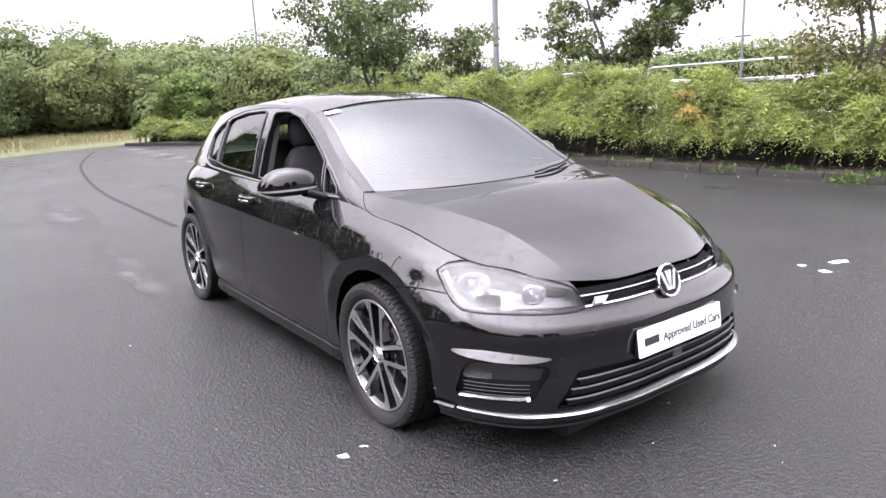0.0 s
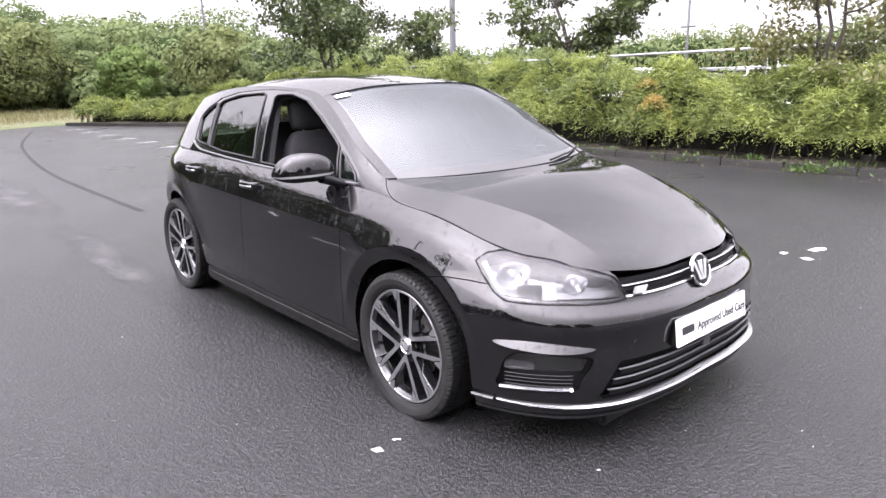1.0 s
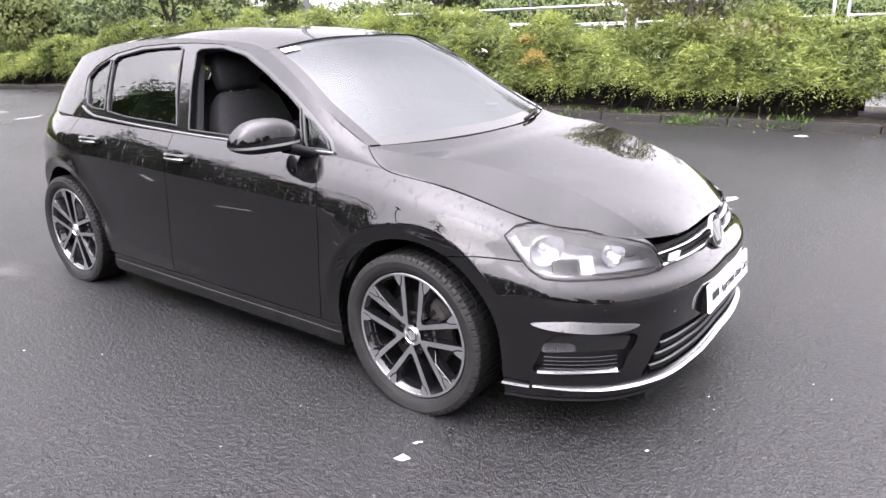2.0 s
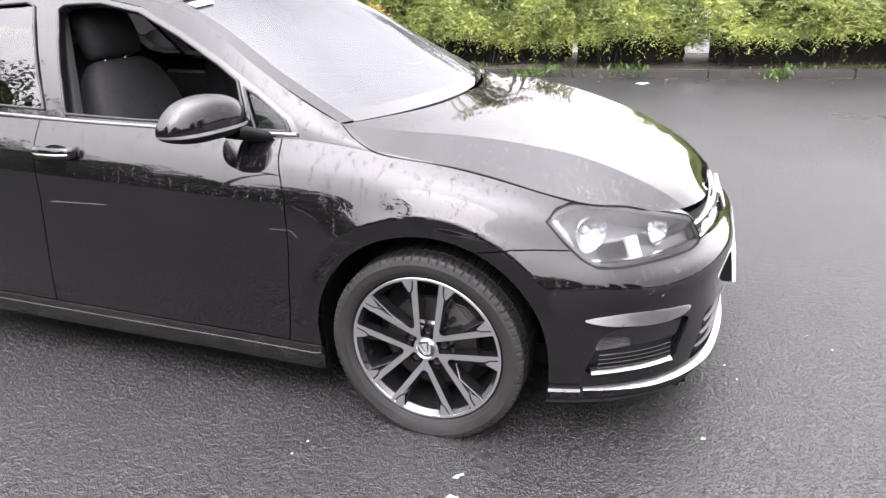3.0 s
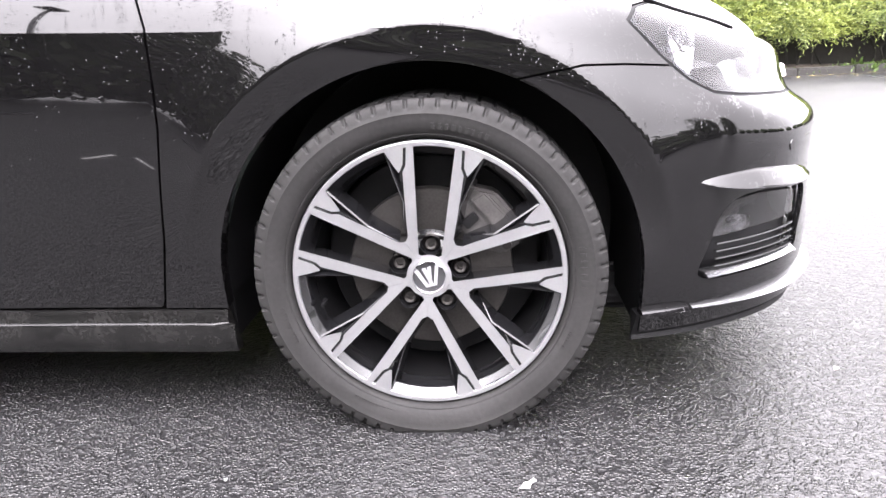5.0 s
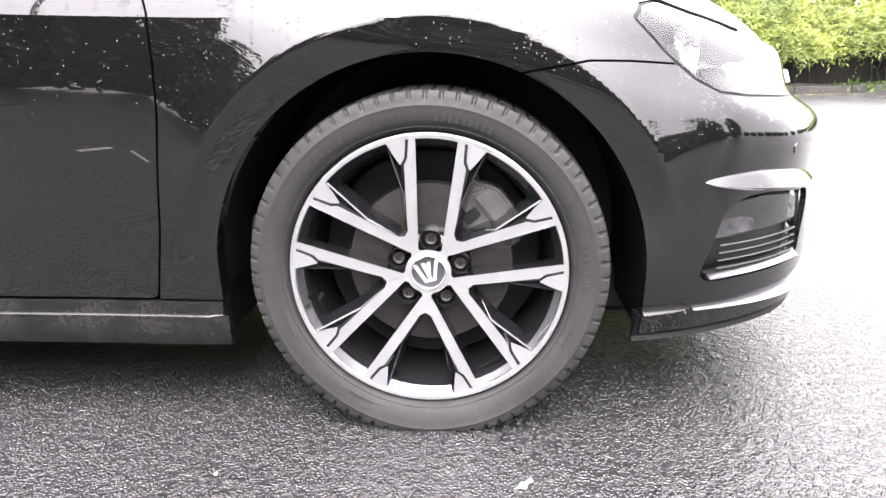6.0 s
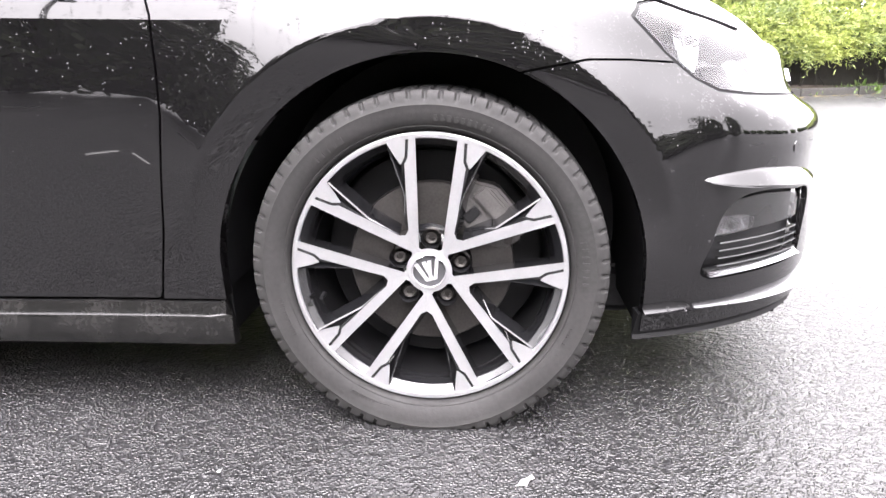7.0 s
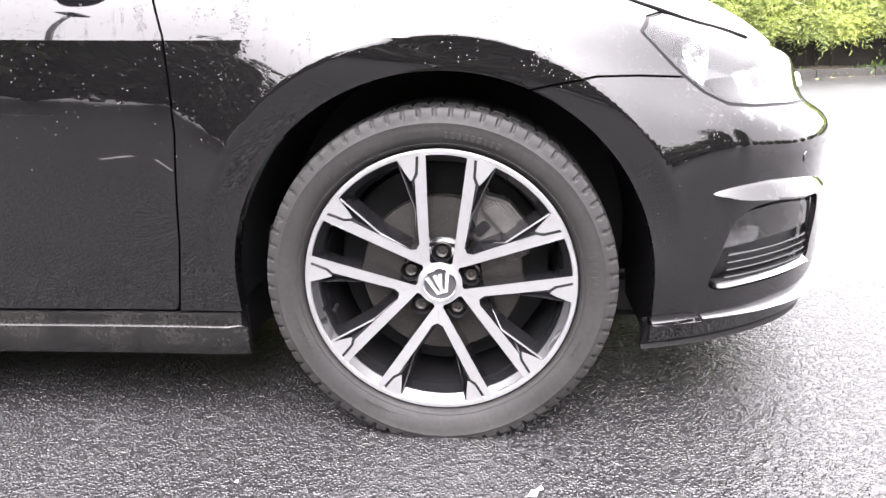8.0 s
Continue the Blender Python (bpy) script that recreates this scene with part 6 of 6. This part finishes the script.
def ring_spots(az0, az1, step, d0, d1, el, r0, seed, cx=2.5, cy=-2.3):
    rr, out = random.Random(seed), []
    a = az0
    while a < az1:
        d = rr.uniform(d0, d1)
        e = np.interp(a, [p for p, _ in el], [q for _, q in el]) * rr.uniform(.72, 1.12)
        out.append((cx + d * math.cos(radians(a)), cy + d * math.sin(radians(a)), 1.4 + math.tan(radians(e)) * d, r0 * rr.uniform(.75, 1.25)))
        a += step * rr.uniform(.7, 1.3)
    return out


EL = [(96, 1.6), (125, 1.9), (140, 2.0), (150, 2.8), (156, 3.9), (163, 4.8), (176, 5.3), (200, 5.3)]
woodland("far_wood", ring_spots(147, 205, 2.6, 44, 56, EL, 3.9, 1) + ring_spots(150, 200, 3.4, 38, 42, [(150, .6), (157, 2.4), (165, 2.2), (180, 3.0), (200, 3.0)], 2.4, 2), "mixed green woodland beyond the grass verge", 31, .24, 5200)
woodland("distant_trees", ring_spots(80, 150, 1.6, 62, 85, [(80, 1.6), (104, 1.9), (110, 2.9), (114, 1.7), (119, 3.0), (124, 2.9), (128, 1.9), (140, 2.4), (150, 3.2)], 2.9, 3), "distant line of trees beyond the hedge", 32, .32, 1100)
OLIVE_WOOD = leaf_mat("olive woodland leaves", (0.205, 0.230, 0.090), (0.080, 0.100, 0.042), rough=0.7, patchy=0.3, sheen=0.12)
GREEN_WOOD = leaf_mat("bright woodland leaves", (0.180, 0.240, 0.075), (0.065, 0.105, 0.034), rough=0.7, patchy=0.4, sheen=0.12)
for az, d, top, r, low, m, label in ((171.0, 37, 3.9, 2.7, .3, OLIVE_WOOD, "broad olive green tree at the wood's edge"), (177.5, 36, 4.6, 2.6, .3, WOOD_LEAF, "tall green tree at the wood's edge"),
                                     (163.4, 35, 2.95, 1.45, .15, GREEN_WOOD, "round bright green tree at the wood's edge"), (157.3, 33, 3.6, 2.1, .3, OLIVE_WOOD, "loose yellow-green tree before the wood"),
                                     (166.8, 39, 3.8, 2.0, .3, WOOD_LEAF, "green tree in the row before the wood"), (153.0, 31, 3.2, 1.7, .3, WOOD_LEAF, "small green tree beside the road's end"),
                                     (182.5, 35, 4.2, 2.3, .3, OLIVE_WOOD, "olive green tree at the wood's edge")):
    wood_tree(az, d, top, r, low, m, label, int(az * 10))
near_row = []
for x in np.r_[np.arange(-50, -14.5, 2.8), np.arange(-14, -.6, 1.5)]:
    tall = float(np.interp(x, [-46, -30, -14, -11, -8, -5.6, -4.4, -3.4, -2.6, -1.6], [17, 13, 9.0, 6.6, 4.2, 3.4, 5.0, 8.6, 8.0, 2.6])) * (1 + .14 * math.sin(x * 2.3 + 1))
    near_row.append((x, -9.6 + 1.1 * math.sin(x * 1.9), tall, .7 + .14 * tall))
bank_row = [(x, -9.2 + .5 * math.sin(x * 1.3), float(np.interp(x, [0, 1.2, 3.4, 5.4], [1.7, 4.4, 4.4, 1.8])) + .5 * math.sin(x * 2.9), 1.0) for x in np.arange(-1.0, 18, 1.15)]
low_row = [(15.0, -5.4, 6.4, 1.9), (13.2, -8.4, 5.2, 1.7)] + [(x, -46 + 4 * math.sin(x), 4.4 + math.sin(x * 2.1), 3.4) for x in np.arange(-3, 60, 4.4)] + [(58 + 5 * math.sin(y), y, 4.5, 3.4) for y in np.arange(-40, 60, 5)]
DARK_LEAF = leaf_mat("dark tree leaves", (0.06, 0.085, 0.025), (0.018, 0.030, 0.010), patchy=0.3)
woodland("trees_opposite", near_row + bank_row + low_row, "line of dark green trees across the car park", 33, .2, 1300, DARK_LEAF)

VERGE = mat("rough grass ground", (0.065, 0.09, 0.032), 0.9, col2=(0.13, 0.115, 0.065), scale=0.6, bump=0.6, bscale=8, bdist=0.05)


def verge_edge(y):
    return np.interp(y, [-60, -12, -4, 0, 1.8, 3.2, 6, 20, 60], [-14, -18, -21, -23, -24.6, -24.6, -25, -30, -60])


g = np.array([[(verge_edge(y) - d, y, z) for d, z in ((0, .004), (.15, .07), (4, .15), (60, .2))] for y in np.linspace(-60, 60, 80)])
obj("grass_verge", g.reshape(-1, 3), [[i * 4 + j, i * 4 + j + 1, (i + 1) * 4 + j + 1, (i + 1) * 4 + j] for i in range(79) for j in range(3)], VERGE)
tagged(bpy.data.objects["grass_verge"], "rough dry grass verge beside the road", "verge", kind="structure")
n = 14000
y = rng.uniform(-9, 5, n)
p = np.c_[verge_edge(y) - rng.uniform(0.05, 14, n), y, np.full(n, .08)]
q = quads("tall_grass", leaves(p, np.c_[rng.normal(size=(n, 2)) * .35, np.ones(n)], .27, .07), GRASS)
tagged(q, "tall dry grass on the verge", "grass", kind="stuff")


# ---- guard rails, lamp posts ----
GALV = mat("galvanised steel", (0.40, 0.41, 0.42), 0.5, metal=0.5, var=0.12, scale=6)
POLE = mat("grey painted post", (0.055, 0.057, 0.06), 0.6, var=0.1, scale=4)


def guard_rail(x0, x1):
    y0, y1 = 12.6 + .05 * x0, 12.6 + .05 * x1
    z0, z1 = 1.76 + .012 * (x0 + 8), 1.76 + .012 * (x1 + 8)
    r = thing("guard_rail", "galvanised tubular guard rail behind the hedge", "railing", "guard rails", at=(x0, y0, 0))
    d = np.array([x1 - x0, y1 - y0])
    u = d / np.linalg.norm(d)
    ln = np.linalg.norm(d)

    def at(s, z):
        return (u[0] * s, u[1] * s, z)

    tube("hoop", [at(0, 0), at(0, z0 - .12), at(.03, z0 - .04), at(.12, z0), at(ln - .12, z1), at(ln - .03, z1 - .04), at(ln, z1 - .12), at(ln, 0)], .03, GALV, r)
    tube("mid_rail", [at(.0, z0 - .38), at(ln, z1 - .38)], .022, GALV, r)
    for s in np.linspace(0, ln, max(2, int(ln / 2.2) + 1))[1:-1]:
        tube("post", [at(s, 0), at(s, z0 + (z1 - z0) * s / ln)], .028, GALV, r)


for x0, x1 in ((-29, -16.4), (-16.0, -8.75), (-8.5, -4.6), (-4.35, -.6), (-.35, 3.6), (3.85, 8), (8.25, 14)):
    guard_rail(x0, x1)


def lamp_post(x, y, h, r, label, arm=None, head=True):
    p = thing("lamp_post", label, "lamp post", "lamp posts", at=(x, y, 0))
    tubes("pole", [[(0, 0, 0, r * 1.25), (0, 0, 1.2, r * 1.25), (0, 0, 1.25, r), (0, 0, h, r * .7)]], POLE, p, 12)
    if arm:
        rbox("crossarm", (-arm[1], -.05, arm[0] - .05), (arm[1], .05, arm[0] + .05), .01, GREY, p)
    if head:
        rbox("lamp_head", (-.16, -.35, h - .05), (.16, .35, h + .09), .03, GREY, p)
    return p


def polar(az, d):
    return 2.5 + d * math.cos(radians(az)), -2.3 + d * math.sin(radians(az))


lamp_post(*polar(158.0, 38), 9, .06, "thin grey lamp post before the woodland")
lamp_post(*polar(139.1, 26), 10.6, .11, "grey steel lamp post behind the hedge", (10.5, 1.3), False)
lamp_post(*polar(120.6, 52), 9, .09, "tall thin grey post with a crossarm", (4.1, .55))
lamp_post(-6.5, -9.2, 7.5, .07, "grey lamp post on the far side of the car park")


# ---- cars parked beyond the hedge ----
WHITEPAINT = mat("white car paint", (0.78, 0.78, 0.79), 0.25, coat=0.8)
DARKGLASS = mat("dark car glass", (0.012, 0.014, 0.015), 0.04)
SILVERPAINT = mat("silver car paint", (0.45, 0.46, 0.47), 0.3, metal=0.5, coat=0.8)


def far_car(x, y, z, turn, paint, label):
    """A plain saloon shape: body, cabin glass, roof, wheels, lamps, bumpers."""
    c = thing("parked_car", label, "car", "cars beyond the hedge", at=(x, y, z))
    c.rotation_euler = (0, 0, radians(turn))
    prof = [(-2.1, .35), (-2.15, .62), (-2.05, .88), (-1.2, .96), (1.0, .94), (1.9, .78), (2.1, .60), (2.08, .32)]
    bm = bmesh.new()
    rows = []
    for yy, k in ((-.86, .94), (-.80, 1), (.80, 1), (.86, .94)):
        rows.append([bm.verts.new((px * (.985 if k < 1 else 1), yy, .32 + (pz - .32) * k)) for px, pz in prof])
    for a_, b_ in zip(rows, rows[1:]):
        for j in range(len(prof) - 1):
            bm.faces.new((a_[j], a_[j + 1], b_[j + 1], b_[j]))
        bm.faces.new((a_[-1], a_[0], b_[0], b_[-1]))
    bm.faces.new(rows[0][::-1])
    bm.faces.new(rows[-1])
    bmesh.ops.recalc_face_normals(bm, faces=bm.faces)
    part("body", bm, paint, c, smooth=False)
    cab = [(-1.75, .94), (-1.2, 1.40), (.15, 1.44), (1.0, .93)]
    for yy in (-1, 1):
        slab("side_glass", [(px, pz - .02) for px, pz in cab], yy * .70, yy * .72, DARKGLASS, c)
    bm = bmesh.new()
    a_ = [bm.verts.new((px, -.70, pz - .01)) for px, pz in cab]
    b_ = [bm.verts.new((px, .70, pz - .01)) for px, pz in cab]
    for j in (0, 2):
        bm.faces.new((a_[j], a_[j + 1], b_[j + 1], b_[j]))
    part("screens", bm, DARKGLASS, c)
    rbox("roof", (-1.25, -.70, 1.385), (.2, .70, 1.455), .03, paint, c)
    for px, pz, qx, qz in ((-1.75, .94, -1.2, 1.40), (.15, 1.42, 1.0, .93)):
        for yy in (-.71, .71):
            tube("pillar", [(px, yy, pz), (qx, yy, qz)], .035, paint, c)
    for px in (-1.3, 1.3):
        for yy in (-.82, .82):
            revolve("wheel", [(0, -.09), (.2, -.09), (.31, -.07), (.32, .0), (.31, .09), (0, .09)], 28, RUBBER, c, pose(px, yy, .32))
    for yy in (-.62, .62):
        rbox("tail_lamp", (-2.16, yy - .16, .70), (-2.05, yy + .16, .84), .02, mat("red lamp", (0.35, 0.02, 0.02), 0.2), c)
        rbox("head_lamp", (1.95, yy - .18, .60), (2.1, yy + .18, .72), .03, SATIN, c)


far_car(.55, 15.2, -.32, 8, WHITEPAINT, "white car parked beyond the hedge")
far_car(-3.4, 15.0, -.1, 8, WHITEPAINT, "white car glimpsed behind the guard rail")
far_car(-6.6, 15.2, -.05, 95, SILVERPAINT, "pale silver car glimpsed behind the hedge")
far_car(-9.6, 15.8, 0, 93, WHITEPAINT, "white car glimpsed through the hedge top")

# ---- marks and bits on the asphalt ----
LINE = mat("worn white paint", (0.45, 0.45, 0.44), 0.6, var=0.25, scale=14, bump=0.5, bscale=150)


def patch(name, pts, label, z=.004, kind="", group="", category="marking", m=LINE):
    """A thin flat shape on the ground."""
    cx, cy = np.mean(pts, axis=0)
    bm = bmesh.new()
    lo = [bm.verts.new((x - cx, y - cy, 0)) for x, y in pts]
    hi = [bm.verts.new((x - cx, y - cy, .0022)) for x, y in pts]
    bm.faces.new(hi)
    for i in range(len(lo)):
        j = (i + 1) % len(lo)
        bm.faces.new((lo[i], lo[j], hi[j], hi[i]))
    bmesh.ops.recalc_face_normals(bm, faces=bm.faces)
    ob = part(name, bm, m)
    ob.location = (cx, cy, z - .003)
    return tagged(ob, label, category, group, kind)


def bar(x0, y0, x1, y1, w=.08):
    d = unit(np.array([x1 - x0, y1 - y0]))
    n_ = np.array([-d[1], d[0]]) * w / 2
    a, b = np.array([x0, y0]), np.array([x1, y1])
    return [tuple(a + n_), tuple(a - n_), tuple(b - n_), tuple(b + n_)]


for k, x in enumerate((-11.9, -13.35, -14.95, -16.5, -18.2, -19.9, -21.6)):
    patch("bay_mark", bar(x, 2.62, x - .06, 3.12, .055), "worn white parking bay mark", group="bay marks")
patch("bay_mark", bar(2.71, 4.10, 2.67, 3.68, .06), "worn white parking bay mark", group="bay marks")
patch("bay_mark", bar(2.64, 3.60, 2.94, 3.65, .07), "worn white parking bay mark", group="bay marks")
patch("paint_flake", [(.09, 3.16), (.15, 3.14), (.20, 3.27), (.16, 3.33), (.11, 3.27)], "worn flake of white line paint", group="flakes")
patch("paint_flake", [(.15, 2.87), (.22, 2.84), (.25, 2.90), (.18, 2.93)], "worn flake of white line paint", group="flakes")
patch("paint_flake", [(-.03, 2.92), (.02, 2.90), (.03, 2.96), (-.02, 2.97)], "small worn flake of white paint", group="flakes")
patch("paint_flake", [(-.08, 7.02), (.04, 6.98), (.10, 7.10), (.0, 7.14)], "worn flake of white line paint", group="flakes")
for x0, y0, x1, y1 in ((-3.36, -2.48, -3.06, -2.64), (-1.76, -2.66, -1.67, -2.76), (-5.25, -3.04, -4.85, -2.92)):
    patch("bay_mark", bar(x0, y0, x1, y1, .05), "worn white parking bay mark", group="bay marks")
PAPER = mat("white scrap", (0.62, 0.62, 0.62), 0.6, var=0.08, scale=60, bump=0.3, bscale=90)


def scrap(pts, label, lift=.006, size=.72):
    """A crumpled scrap with a raised fold."""
    cx, cy = np.mean(pts, axis=0)
    pts = [(cx + (x - cx) * size, cy + (y - cy) * size) for x, y in pts]
    s = thing("paper_scrap", label, "scrap", "white scraps", at=(cx, cy, 0))
    bm = bmesh.new()
    c = bm.verts.new((0, 0, lift + .004))
    ringv = [bm.verts.new((x - cx, y - cy, .0015 + lift * (k % 2))) for k, (x, y) in enumerate(pts)]
    for i in range(len(ringv)):
        bm.faces.new((c, ringv[i], ringv[(i + 1) % len(ringv)]))
    bmesh.ops.solidify(bm, geom=bm.faces[:], thickness=.0012)
    part("sheet", bm, PAPER, s)


scrap([(.150, -1.200), (.205, -1.195), (.222, -1.150), (.170, -1.143)], "square white paper scrap on the asphalt", .003)
scrap([(.140, -1.090), (.155, -1.098), (.178, -1.088), (.186, -1.068), (.205, -1.046), (.196, -1.035), (.176, -1.050), (.160, -1.062), (.150, -1.078)], "torn white scrap on the asphalt", .004, .5)
scrap([(.862, -.655), (.880, -.652), (.884, -.638), (.868, -.634)], "tiny white paper scrap", .003)
n = 110
x, y = rng.uniform(-3, 2.5, n), rng.uniform(-2.0, 5.0, n)
q = quads("grit", leaves(np.c_[x, y, np.full(n, .007)], np.c_[rng.normal(size=(n, 2)), np.zeros(n)], .007, .9), PAPER)
tagged(q, "pale specks of grit on the asphalt", "grit", kind="stuff")


def scuff():
    """A pale dry film that fades out at its edges and breaks up."""
    m = mat("pale dried scuff", (0.055, 0.054, 0.053), 0.55, var=0.4, scale=6)
    nn, ll = m.node_tree.nodes, m.node_tree.links
    tc = nn.new("ShaderNodeTexCoord")
    sep = nn.new("ShaderNodeSeparateXYZ")
    ll.new(tc.outputs["Generated"], sep.inputs[0])
    fade = 1.0
    for k in (0, 1):
        c = math_node(nn, ll, "ABSOLUTE", math_node(nn, ll, "MULTIPLY_ADD", sep.outputs[k], 2.0, -1.0))
        fade = math_node(nn, ll, "MULTIPLY", math_node(nn, ll, "SUBTRACT", 1.0, c, clamp=True), fade)
    bits = nn.new("ShaderNodeTexNoise")
    bits.inputs["Scale"].default_value, bits.inputs["Detail"].default_value = 2.2, 8
    ll.new(tc.outputs["Object"], bits.inputs["Vector"])
    share = math_node(nn, ll, "MULTIPLY", math_node(nn, ll, "MULTIPLY_ADD", bits.outputs["Fac"], 2.6, -0.75, clamp=True), math_node(nn, ll, "MULTIPLY", fade, 1.6, clamp=True), clamp=True)
    clear_, mx = nn.new("ShaderNodeBsdfTransparent"), nn.new("ShaderNodeMixShader")
    ll.new(share, mx.inputs[0])
    ll.new(clear_.outputs[0], mx.inputs[1])
    ll.new(nn["Principled BSDF"].outputs[0], mx.inputs[2])
    ll.new(mx.outputs[0], nn["Material Output"].inputs["Surface"])
    return m


SCUFF = scuff()
patch("surface_streak", bar(-5.8, -1.12, -1.9, -1.0, .34), "pale scuffed streak on the asphalt", .0035, kind="structure", category="streak", m=SCUFF)
patch("surface_streak", bar(-10.5, -.9, -6.0, -1.1, .6), "faint pale streak along the asphalt", .0035, kind="structure", category="streak", m=SCUFF)
TAR = mat("dark tar seam", (0.015, 0.015, 0.0155), 0.62, var=0.3, scale=4, bump=0.5, bscale=90)
TAR.node_tree.nodes["Principled BSDF"].inputs["Specular IOR Level"].default_value = 0.2
line = spline([(-22.0, 1.75), (-17.4, .66), (-13.5, .12), (-10.4, -.14), (-8.0, -.17), (-5.9, -.15)], 40)
d = unit(np.gradient(line, axis=0))
nr = np.c_[-d[:, 1], d[:, 0]] * .034
patch("tar_seam", [tuple(p) for p in np.r_[line + nr, (line - nr)[::-1]]], "dark curved tar seam in the asphalt", .0035, category="seam", m=TAR)
